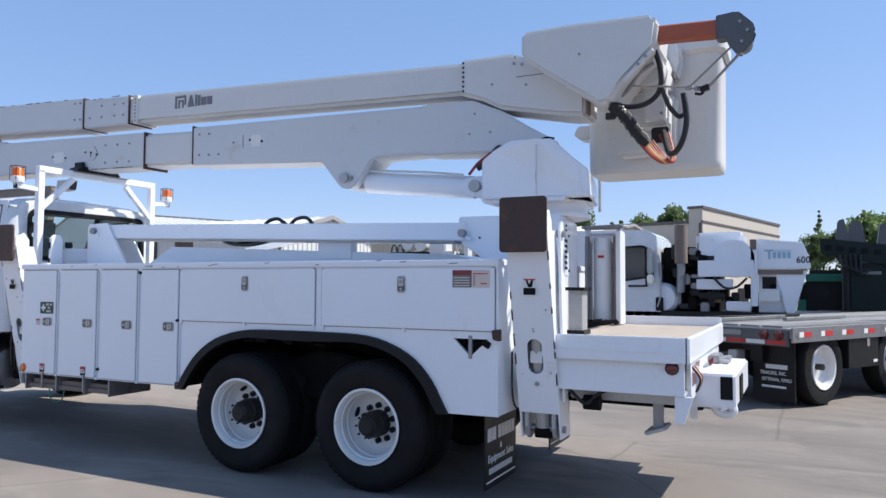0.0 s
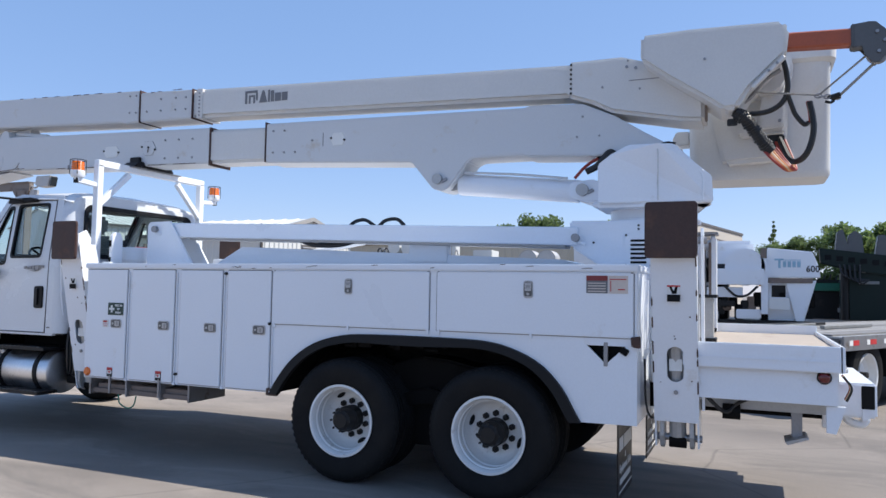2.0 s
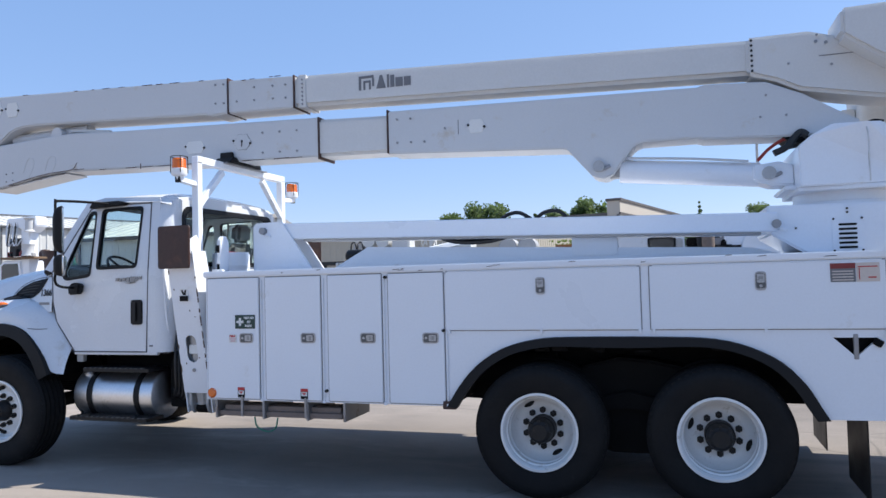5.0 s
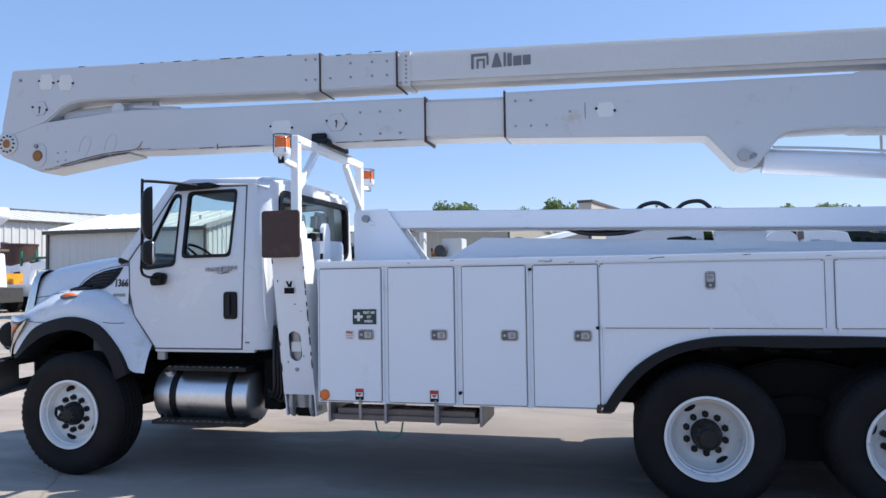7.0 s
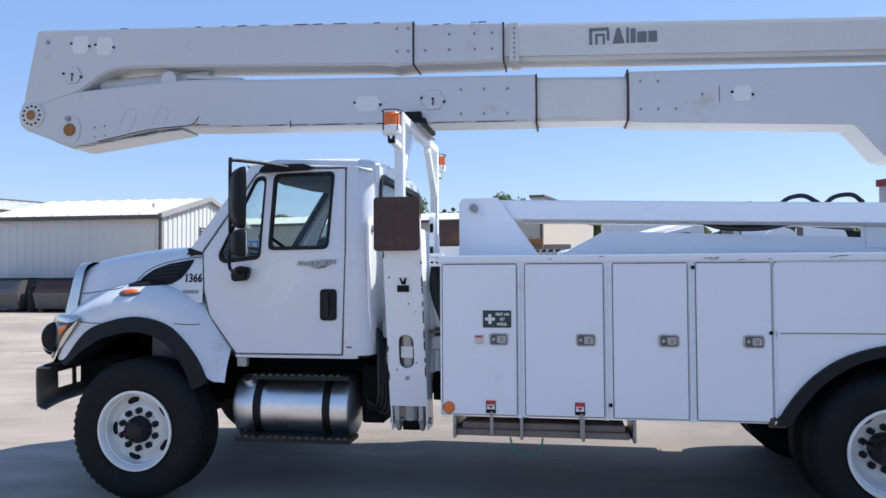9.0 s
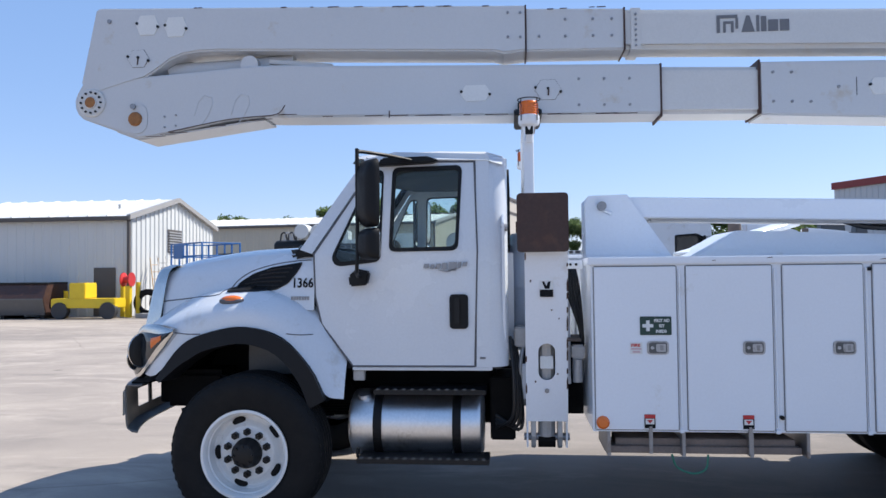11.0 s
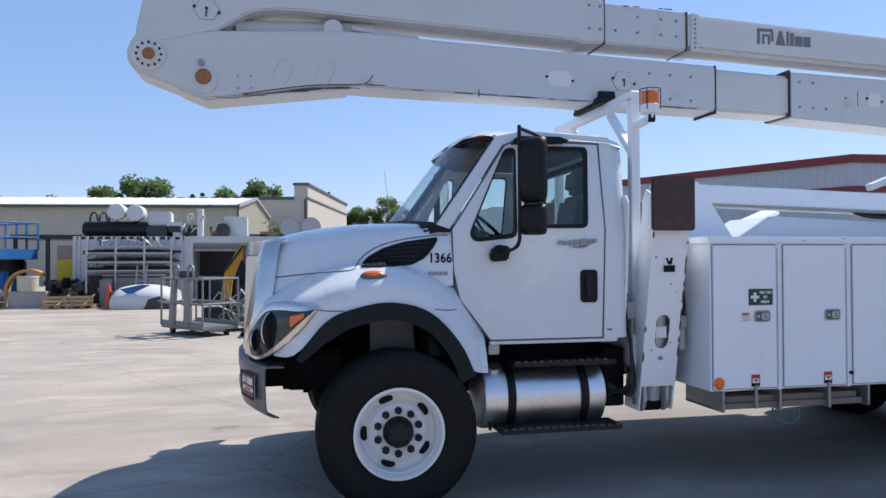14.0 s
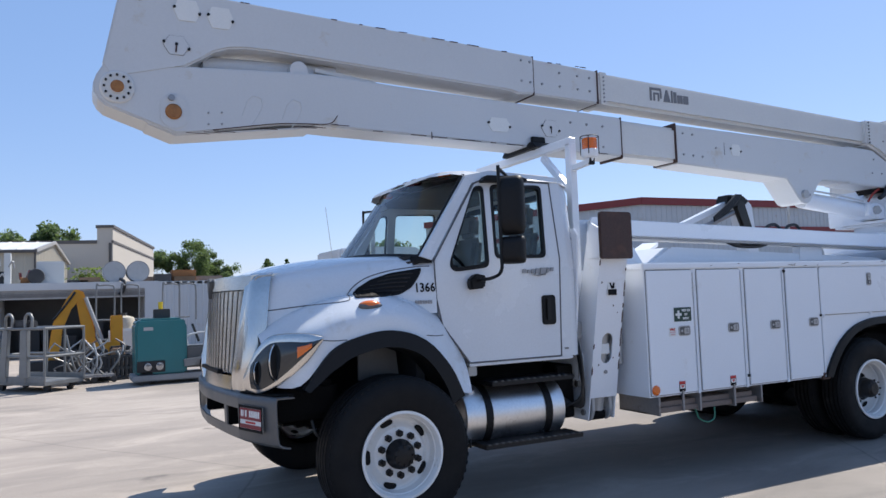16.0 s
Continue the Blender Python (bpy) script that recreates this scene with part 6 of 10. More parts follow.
for near in (True, False):
    door = part("cab_door", lean(panel(DOOR, [WINDOW, VENT], 0, 0.05), near), CAB_WHITE, truck, "white cab door with black window seals", smooth=True)
    for loop in (WINDOW, VENT):
        part("window_seal", lean(panel(shrink(loop, -0.022), [shrink(loop, 0.012)], -0.006, 0.03), near), BLACK, door)
        pane = part("window_pane", lean(panel(shrink(loop, 0.0), [], 0.014, 0.019), near), GLASS, door)
        pane.visible_shadow = False
    # seams round the door
    seam = None
    for a, b in zip(DOOR, DOOR[1:] + DOOR[:1]):
        bm = rod((a[0], -0.001, a[1]), (b[0], -0.001, b[1]), 0.006, sides=6)
        seam = join(seam, bm)
    part("door_gap", lean(seam, near), GREY_EDGE, door)
    quarter = panel([(-8.325, 1.10), (-8.225, 1.10), (-8.225, 1.5), (-8.225, 1.88), (-8.225, 2.2), (-8.225, 2.57), (-8.32, 2.57), (-8.31, 1.88)], [], 0.0, 0.05)
    part("cab_quarter", lean(quarter, near), CAB_WHITE, truck, smooth=True)
    corner = []
    for z in (1.10, 1.5, 1.88, 2.2, 2.45, 2.53, 2.58):
        pull = 0.0 if z < 2.5 else (z - 2.5) * 0.5
        corner.append([(-8.226 + 0.125 * math.sin(radians(a)), side_y(z, near) + (1 if near else -1) * (0.125 * (1 - math.cos(radians(a))) + pull), z) for a in range(0, 91, 15)])
    part("cab_corner", loft(corner, close_ends=False), CAB_WHITE, truck, smooth=True)
    sill = block(-9.2, -8.215, 0, 0.05, 1.075, 1.10, 0.005)
    part("cab_sill", lean(sill, near), CAB_WHITE, truck)
    rail_top = panel([(-9.07, 2.52), (-8.96, 2.562), (-8.22, 2.552), (-8.24, 2.60), (-8.9, 2.63), (-9.13, 2.58)], [], 0.002, 0.05)
    part("roof_rail", lean(rail_top, near), CAB_WHITE, truck)
    pillar = panel([(-9.49, 1.90), (-9.07, 2.525), (-9.12, 2.58), (-9.58, 1.93)], [], 0.004, 0.05)
    part("windscreen_pillar", lean(pillar, near), CAB_WHITE, truck)

# roof
secs = []
for x, drop, w, depth in ((-9.285, 0.045, 0.62, 0.25), (-9.20, 0.018, 0.86, 0.5), (-9.06, 0.002, 0.95, 0.85), (-8.9, 0.0, 0.97, 1.0), (-8.6, -0.005, 0.985, 1.0), (-8.25, 0.005, 0.975, 1.0), (-8.13, 0.04, 0.955, 1.0)):
    half = [(0, 2.685), (0.4, 2.68), (0.7, 2.665), (0.86, 2.64), (0.94, 2.605), (1.0, 2.56)]
    k = w / 0.985
    half = [(a * k, 2.685 - (2.685 - z) * depth - drop) for a, z in half]
    secs.append([(x, CY - a, z) for a, z in half[::-1]] + [(x, CY + a, z) for a, z in half[1:]])
part("cab_roof", loft(secs, close_ends=True), CAB_WHITE, truck, "white rounded cab roof", smooth=True)
# back wall with window
RW = rounded(CY - 0.81, CY + 0.81, 1.95, 2.50, 0.09)
part("cab_back", panel([(CY - 0.945, 1.1), (CY + 0.945, 1.1), (CY + 0.945, 1.9), (CY + 0.855, 2.58), (CY - 0.855, 2.58), (CY - 0.945, 1.9)], [RW], -8.14, -8.10, "x"), CAB_WHITE, truck)
part("rear_window_seal", panel(rounded(CY - 0.83, CY + 0.83, 1.92, 2.52, 0.11), [rounded(CY - 0.78, CY + 0.78, 1.97, 2.47, 0.08)], -8.145, -8.085, "x"), BLACK, truck)
rw = part("rear_window", panel(RW, [], -8.122, -8.117, "x"), GLASS, truck)
rw.visible_shadow = False
# windscreen
rows = []
for k in range(7):
    t = k / 6
    row = []
    for j in range(13):
        u = -1 + 2 * j / 12
        bulge = 1 - u * u
        xb, xt = -9.56 - 0.22 * bulge, -9.10 - 0.18 * bulge
        wb, wt = 1.0, 0.90
        zb, zt = 1.925 + 0.05 * bulge, 2.588 + 0.038 * bulge
        row.append((xb + (xt - xb) * t, CY + u * (wb + (wt - wb) * t), zb + (zt - zb) * t))
    rows.append(row)
ws = part("windscreen", loft(rows, close_ends=False), GLASS, truck, "large curved windscreen", smooth=True)
ws.visible_shadow = False
edge = rows[0] + [r[-1] for r in rows[1:]] + rows[-1][::-1][1:] + [r[0] for r in rows[::-1][1:]]
part("windscreen_seal", hose(edge[:13], 0.024, steps=2), BLACK, truck)
part("windscreen_seal", hose(rows[-1], 0.011, steps=2), BLACK, truck)
for s in (0, -1):
    part("windscreen_seal", hose([r[s] for r in rows], 0.028, steps=2), BLACK, truck)
for k, yy in enumerate((-0.62, -0.16, 0.0, 0.16, 0.62)):
    b = 1 - (yy / 0.9) ** 2
    lamp = bmesh.new()
    bmesh.ops.create_uvsphere(lamp, u_segments=16, v_segments=8, radius=1)
    lamp.transform(Matrix.Translation((-9.06 - 0.12 * b, CY + yy, 2.615 + 0.035 * b)) @ Matrix.Diagonal((0.06, 0.045, 0.03, 1)))
    part("roof_marker_light", lamp, AMBER if abs(yy) > 0.5 else RED_LENS, truck, smooth=True)
lamp = bmesh.new()
bmesh.ops.create_uvsphere(lamp, u_segments=16, v_segments=8, radius=1)
lamp.transform(Matrix.Translation((-9.02, 5.50, 2.60)) @ Matrix.Diagonal((0.07, 0.04, 0.028, 1)))
part("roof_marker_light", lamp, AMBER, truck, smooth=True)
# interior
part("cab_floor", block(-9.6, -8.15, CY - 1.0, CY + 1.0, 1.08, 1.14), DASH, truck)
part("firewall", block(-9.62, -9.55, CY - 1.0, CY + 1.0, 1.0, 1.9), DASH, truck)
dash = prism([(-9.58, 1.60), (-9.72, 1.93), (-9.5, 1.95), (-9.22, 1.90), (-9.15, 1.75), (-9.3, 1.55)], CY - 0.98, CY + 0.98, "y", 0.04)
part("dashboard", dash, DASH, truck, "dark dashboard")
part("headliner", prism([(-8.16, CY - 0.92), (-9.0, CY - 0.92), (-9.16, CY - 0.62), (-9.24, CY), (-9.16, CY + 0.62), (-9.0, CY + 0.92), (-8.16, CY + 0.92)], 2.552, 2.562, "z"), DASH, truck)
wheel_bm = None
for k in range(24):
    a, b = 2 * math.pi * k / 24, 2 * math.pi * (k + 1) / 24
    wheel_bm = rod((0.21 * math.cos(a), 0.21 * math.sin(a), 0), (0.21 * math.cos(b), 0.21 * math.sin(b), 0), 0.014, wheel_bm, 8)
for k in range(3):
    a = radians(90 + 120 * k)
    wheel_bm = rod((0, 0, -0.02), (0.21 * math.cos(a), 0.21 * math.sin(a), 0), 0.012, wheel_bm, 8)
wheel_bm.transform(pose(-9.07, 5.86, 1.92, 0, 42, 0))
rod((-9.25, 5.86, 1.7), (-9.08, 5.86, 1.9), 0.03, wheel_bm)
part("steering_wheel", wheel_bm, BLACK, truck)
for yc in (5.86, 6.84):
    seat = block(-8.85, -8.38, yc - 0.25, yc + 0.25, 1.45, 1.60, 0.05)
    back = prism([(-8.46, 1.58), (-8.36, 2.20), (-8.24, 2.20), (-8.34, 1.50)], yc - 0.24, yc + 0.24, "y", 0.05)
    join(seat, back)
    join(seat, prism([(-8.36, 2.22), (-8.34, 2.42), (-8.22, 2.42), (-8.24, 2.20)], yc - 0.14, yc + 0.14, "y", 0.04))
    block(-8.75, -8.45, yc - 0.2, yc + 0.2, 1.14, 1.45, 0.02, seat)
    part("cab_seat", seat, SEAT, truck, "grey cloth cab seat", smooth=True)
part("window_sticker", block(-8.128, -8.123, 6.28, 6.50, 2.02, 2.09), RED, truck)
# door furniture, near side
h = part("door_handle", prism(smooth_loop([(-8.508, 1.365), (-8.378, 1.365), (-8.378, 1.605), (-8.508, 1.605)], 0.03), side_y(1.5) - 0.014, side_y(1.5) + 0.01, "y", 0.004), BLACK, truck, "black recessed door handle")
part("handle_grip", prism(smooth_loop([(-8.475, 1.40), (-8.435, 1.40), (-8.435, 1.58), (-8.475, 1.58)], 0.015), 5.25, 5.268, "y", 0.004), SATIN_BLACK, h)
bd = None
x = -8.69
for w, z0, z1 in ((0.05, 1.79, 1.82), (0.04, 1.785, 1.815), (0.045, 1.785, 1.82), (0.05, 1.78, 1.825), (0.07, 1.77, 1.83), (0.035, 1.79, 1.83), (0.045, 1.80, 1.83)):
    bd = prism([(x, z0), (x + 0.008, z1), (x + w - 0.006, z1), (x + w - 0.014, z0)], 5.272, 5.279, "y", 0, bd)
    x += w * 0.94
prism([(-8.60, 1.775), (-8.52, 1.76), (-8.42, 1.795), (-8.52, 1.772)], 5.272, 5.279, "y", 0, bd)
part("door_badge", bd, STEEL, truck, "small chrome model badge")
part("sill_badge", block(-8.30, -8.26, 5.276, 5.281, 1.155, 1.17), DIM_INK, truck)
# far side handle
part("door_handle", block(-8.508, -8.378, other(5.29), other(5.266), 1.365, 1.605, 0.01), BLACK, truck)


def dished(a, b, bulge):
    """A flat-faced shell with a rounded-rectangle outline in y and z that bulges along x."""
    bm = bmesh.new()
    n, rings = 40, []
    for k in range(7):
        f = math.cos(k * math.pi / 2 / 7) ** 0.5
        ring = []
        for i in range(n):
            c, q = math.cos(2 * math.pi * i / n), math.sin(2 * math.pi * i / n)
            ring.append(bm.verts.new((bulge * math.sin(k * math.pi / 2 / 7), a * f * math.copysign(abs(c) ** 0.33, c), b * f * math.copysign(abs(q) ** 0.33, q))))
        rings.append(ring)
    for p, q in zip(rings, rings[1:]):
        for i in range(n):
            bm.faces.new((p[i], p[(i + 1) % n], q[(i + 1) % n], q[i]))
    bm.faces.new(rings[-1])
    bm.faces.new(list(reversed(rings[0])))
    bmesh.ops.recalc_face_normals(bm, faces=bm.faces)
    return bm


def mirror(near):
    y = 4.93 if near else other(4.93)
    s = 1 if near else -1
    def set_to(bm, z):
        bm.transform(Matrix.Translation((-8.985, y, z)) @ Matrix.Rotation(radians(s * 40), 4, "Z"))
        return bm

    m = part("mirror", set_to(dished(0.105, 0.225, -0.085), 2.285), BLACK, truck, "tall black mirror with rounded shell", smooth=True)
    part("mirror_glass", set_to(dished(0.096, 0.213, 0.006), 2.285), CHROME, m)
    cv = part("convex_mirror", set_to(dished(0.10, 0.105, -0.08), 1.95), BLACK, m, smooth=True)
    part("convex_glass", set_to(dished(0.092, 0.097, 0.03), 1.95), CHROME, cv, smooth=True)
    part("mirror_bracket", rod((-9.085, y + s * 0.01, 2.33), (-9.02, y - s * 0.01, 2.30), 0.014, sides=8), BLACK, m)
    part("mirror_bracket", rod((-9.085, y + s * 0.01, 1.95), (-9.02, y - s * 0.01, 1.95), 0.014, sides=8), BLACK, m)
    part("mirror_arm", hose([(-8.75, y + s * 0.38, 2.55), (-8.9, y + s * 0.22, 2.565), (-9.05, y + s * 0.06, 2.57), (-9.08, y + s * 0.02, 2.562), (-9.085, y + s * 0.01, 2.53), (-9.085, y + s * 0.01, 1.95), (-9.09, y + s * 0.01, 1.80), (-9.11, y + s * 0.10, 1.75), (-9.14, y + s * 0.30, 1.735)], 0.013, steps=8), BLACK, m)
    part("mirror_mount", prism([(-9.20, 1.665), (-9.08, 1.675), (-9.06, 1.77), (-9.15, 1.79), (-9.21, 1.74)], min(y + s * 0.27, y + s * 0.345), max(y + s * 0.27, y + s * 0.345), "y", 0.012), BLACK, m)
    part("mirror_mount", prism([(-9.02, 2.52), (-8.62, 2.535), (-8.58, 2.555), (-8.66, 2.58), (-8.98, 2.575)], min(y + s * 0.35, y + s * 0.44), max(y + s * 0.35, y + s * 0.44), "y", 0.01), BLACK, m)


mirror(True)
mirror(False)

# ---- hood and fenders ----
HOOD = [(-9.47, [(0, 1.97), (0.5, 1.965), (0.84, 1.945), (0.99, 1.905), (1.05, 1.84), (1.072, 1.70), (1.085, 1.50)]),
        (-9.75, [(0, 1.975), (0.45, 1.967), (0.77, 1.945), (0.92, 1.90), (0.99, 1.82), (1.03, 1.70), (1.06, 1.50)]),
        (-10.1, [(0, 1.965), (0.4, 1.955), (0.67, 1.928), (0.82, 1.878), (0.90, 1.79), (0.945, 1.66), (0.98, 1.48)]),
        (-10.4, [(0, 1.93), (0.38, 1.918), (0.63, 1.892), (0.78, 1.845), (0.86, 1.765), (0.90, 1.60), (0.92, 1.38)]),
        (-10.6, [(0, 1.887), (0.36, 1.878), (0.60, 1.858), (0.74, 1.822), (0.82, 1.747), (0.862, 1.55), (0.88, 1.20)]),
        (-10.70, [(0, 1.85), (0.34, 1.842), (0.57, 1.828), (0.70, 1.80), (0.79, 1.725), (0.85, 1.50), (0.865, 1.15)])]


def finer(rows, times=3):
    """More points along and across, by Catmull-Rom through the given rows."""
    def cr(p, t):
        p0, p1, p2, p3 = p
        return 0.5 * ((2 * p1) + (p2 - p0) * t + (2 * p0 - 5 * p1 + 4 * p2 - p3) * t * t + (3 * p1 - p0 - 3 * p2 + p3) * t ** 3)

    def line(seq):
        seq = [Vector(p) for p in seq]
        ext = [seq[0] * 2 - seq[1]] + seq + [seq[-1] * 2 - seq[-2]]
        out = []
        for i in range(1, len(ext) - 2):
            out += [cr(ext[i - 1:i + 3], s / times) for s in range(times)]
        return out + [seq[-1]]
    rows = [line(r) for r in rows]
    cols = [line(c) for c in zip(*rows)]
    return [list(r) for r in zip(*cols)]


hood_rows = []
for x, half in HOOD:
    hood_rows.append([(x, CY - a, z) for a, z in half[::-1]] + [(x, CY + a, z) for a, z in half[1:]])
hood = part("hood", loft(finer(hood_rows), close_ends=False), CAB_WHITE, truck, "white sloping hood", smooth=True)
part("cowl", block(-9.62, -9.46, CY - 1.04, CY + 1.04, 1.88, 1.93, 0.01), BLACK, truck)

FENDER = [(-10.77, [(0.74, 1.42), (0.86, 1.40), (0.97, 1.34), (1.04, 1.22), (1.05, 1.06)]),
          (-10.57, [(0.76, 1.53), (0.93, 1.52), (1.04, 1.46), (1.185, 1.345), (1.22, 1.06)]),
          (-10.36, [(0.76, 1.615), (0.98, 1.605), (1.08, 1.55), (1.205, 1.445), (1.23, 1.275)]),
          (-10.15, [(0.82, 1.655), (1.02, 1.645), (1.11, 1.597), (1.218, 1.50), (1.24, 1.362)]),
          (-9.90, [(0.90, 1.66), (1.05, 1.65), (1.13, 1.605), (1.222, 1.515), (1.24, 1.395)]),
          (-9.65, [(0.96, 1.61), (1.05, 1.59), (1.14, 1.535), (1.205, 1.43), (1.23, 1.318)]),
          (-9.46, [(1.00, 1.51), (1.06, 1.47), (1.12, 1.39), (1.175, 1.26), (1.22, 1.115)]),
          (-9.36, [(1.04, 1.36), (1.07, 1.315), (1.115, 1.23), (1.16, 1.10), (1.205, 0.925)]),
          (-9.24, [(1.055, 1.14), (1.075, 1.11), (1.11, 1.05), (1.14, 0.98), (1.17, 0.89)])]
ARCH_F = [(-10.555, 1.035), (-10.37, 1.268), (-10.17, 1.36), (-9.91, 1.395), (-9.65, 1.312), (-9.457, 1.11), (-9.352, 0.893)]


def skin_of(*obs):
    """A search tree over the outer skin of some meshes."""
    verts, polys = [], []
    for o in obs:
        n = len(verts)
        verts += [v.co.copy() for v in o.data.vertices]
        polys += [tuple(n + i for i in f.vertices) for f in o.data.polygons]
    return BVHTree.FromPolygons(verts, polys)


def on_skin(tree, x, z, s, out=0.0):
    """The outermost place of the skin at (x, z), moved out along its normal."""
    hit = tree.ray_cast(Vector((x, CY + s * 1.8, z)), Vector((0, -s, 0)))
    if hit[0] is None:
        return Vector((x, CY + s * 1.0, z))
    n = hit[1] if hit[1].y * s > 0 else -hit[1]
    return hit[0] + n * out


def skin_line(tree, pts, s, r, out=0.0, cuts=6):
    """A bead that follows the skin through (x, z) places."""
    line = [p for p in finer([[(a, 0, b) for a, b in pts]] * 2, cuts)[0]]
    return hose([on_skin(tree, p.x, p.z, s, out) for p in line], r, steps=1, sides=6)


def skin_patch(tree, loop, s, out, thick, cells=14):
    """A patch that lies on the skin inside a loop of (x, z): rows between its lower and upper edge."""
    xs = [p[0] for p in loop]
    x0, x1 = min(xs), max(xs)
    rows = []
    for i in range(cells + 1):
        x = x0 + (x1 - x0) * min(0.998, max(0.002, i / cells))
        zs = []
        for (ax, az), (bx, bz) in zip(loop, loop[1:] + loop[:1]):
            if (ax - x) * (bx - x) <= 0 and ax != bx:
                zs.append(az + (bz - az) * (x - ax) / (bx - ax))
        lo, hi = min(zs), max(zs)
        rows.append([on_skin(tree, x, lo + (hi - lo) * k / 6, s, out) for k in range(7)])
    return loft(rows, close_ends=False, thickness=thick)


for near in (True, False):
    s = -1 if near else 1
    rows = [[(x, CY + s * a, z) for a, z in half] for x, half in FENDER]
    f = part("fender", loft(finer(rows, 4), close_ends=False), CAB_WHITE, truck, "white bulging front fender", smooth=True)
    skin = skin_of(hood, f)
    # black flare
    yo = CY + s * 1.245
    flare_rows = []
    cen = Vector((-9.89, 0.62))
    for k, p in enumerate(finer([[(a, 0, b) for a, b in ARCH_F], [(a, 0, b) for a, b in ARCH_F]], 4)[0]):
        v = Vector((p.x, p.z))
        inn = v + (cen - v).normalized() * (0.115 * min(1.0, 0.35 + 0.16 * k))
        flare_rows.append([(v.x, CY + s * 1.20, v.y + 0.004), (v.x, yo + s * 0.015, v.y), (inn.x, yo + s * 0.03, inn.y), (inn.x, CY + s * 1.0, inn.y - 0.01)])
    part("fender_flare", loft(flare_rows, close_ends=False), BLACK, truck, "black rubber fender flare", smooth=True)
    part("fender_seam", skin_line(skin, [(-10.43, 1.355), (-10.34, 1.345), (-10.24, 1.345)], s, 0.004), GREY_EDGE, truck)
    part("fender_seam", skin_line(skin, [(-9.63, 1.345), (-9.54, 1.335), (-9.46, 1.335)], s, 0.004), GREY_EDGE, truck)
    # wheel well
    rows = [[(v[0], CY + s * 1.2, v[1] - 0.02), (v[0], CY + s * 0.4, v[1] - 0.02)] for v in ARCH_F]
    part("wheel_well", loft(rows, close_ends=False), UNDER, truck)
    part("inner_fender", prism([(-10.6, 0.75), (-10.35, 1.25), (-9.95, 1.36), (-9.5, 1.18), (-9.3, 0.85)], CY + s * 0.52, CY + s * 0.55, "y"), UNDER, truck)
    part("arch_liner", prism([(-10.03, 1.02), (-10.03, 1.26), (-9.88, 1.28), (-9.72, 1.22), (-9.70, 1.02)], CY + s * 0.84, CY + s * 0.86, "y", 0.005), BUMPER_GREY, truck)
    lampm = bmesh.new()
    bmesh.ops.create_uvsphere(lampm, u_segments=20, v_segments=10, radius=1)
    lampm.transform(Matrix.Translation(on_skin(skin, -10.04, 1.578, s)) @ Matrix.Diagonal((0.085, 0.04, 0.034, 1)))
    part("fender_marker", lampm, AMBER, truck, "amber fender marker light", smooth=True)
    rimm = bmesh.new()
    bmesh.ops.create_uvsphere(rimm, u_segments=20, v_segments=10, radius=1)
    rimm.transform(Matrix.Translation(on_skin(skin, -10.04, 1.572, s)) @ Matrix.Diagonal((0.092, 0.032, 0.030, 1)))
    part("marker_gasket", rimm, GREY_EDGE, truck, smooth=True)
    # hood side intake with louvres
    vent = smooth_loop([(-10.115, 1.632), (-10.05, 1.70), (-9.95, 1.758), (-9.80, 1.803), (-9.57, 1.835), (-9.605, 1.775), (-9.665, 1.70), (-9.755, 1.652), (-9.88, 1.638)], 0.02, 2)
    vo = part("hood_intake", skin_patch(skin, vent, s, 0.004, 0.004), INK, truck, "black louvred hood intake")
    part("intake_rim", skin_line(skin, vent + vent[:1], s, 0.007, 0.004, 2), BLACK, vo, smooth=True)
    for k in range(5):
        z0 = 1.655 + 0.031 * k
        xa, xb = -10.075 + 0.058 * k, -9.735 + 0.024 * k
        part("intake_slat", skin_line(skin, [(xa, z0), ((xa + xb) / 2, z0 + 0.016), (xb, z0 + 0.022)], s, 0.006, 0.006, 4), SATIN_BLACK, vo)
    part("hood_seam", skin_line(skin, [(-10.695, 1.562), (-10.4, 1.592), (-10.19, 1.612), (-10.145, 1.64), (-10.08, 1.715), (-9.97, 1.782), (-9.80, 1.828), (-9.62, 1.852), (-9.50, 1.857)], s, 0.0045), GREY_EDGE, truck)
    # fleet number and engine badge on the hood side
    num = lettering("fleet_number", "1366", (0, 0, 0), 0.066, INK, truck, (90, 0, 0 if near else 180), wide=0.92, label="black fleet number", bold=0.002)
    for v in num.data.vertices:
        x, z = (-9.640 + v.co.x * 0.95, 1.662 + v.co.z) if near else (-9.49 + v.co.x, 1.665 + v.co.z)
        v.co = on_skin(skin, x, z, s, 0.003 + (0.002 if v.co.y * s > 0 else 0.0))
    eb = None
    for k in range(7):
        xk = -9.635 + 0.02 * k
        q = on_skin(skin, xk, 1.585, s, 0.003)
        eb = block(xk - 0.007, xk + 0.007, q.y - 0.004, q.y + 0.004, 1.572, 1.598, 0, eb)
    part("engine_badge", eb, STEEL, truck)

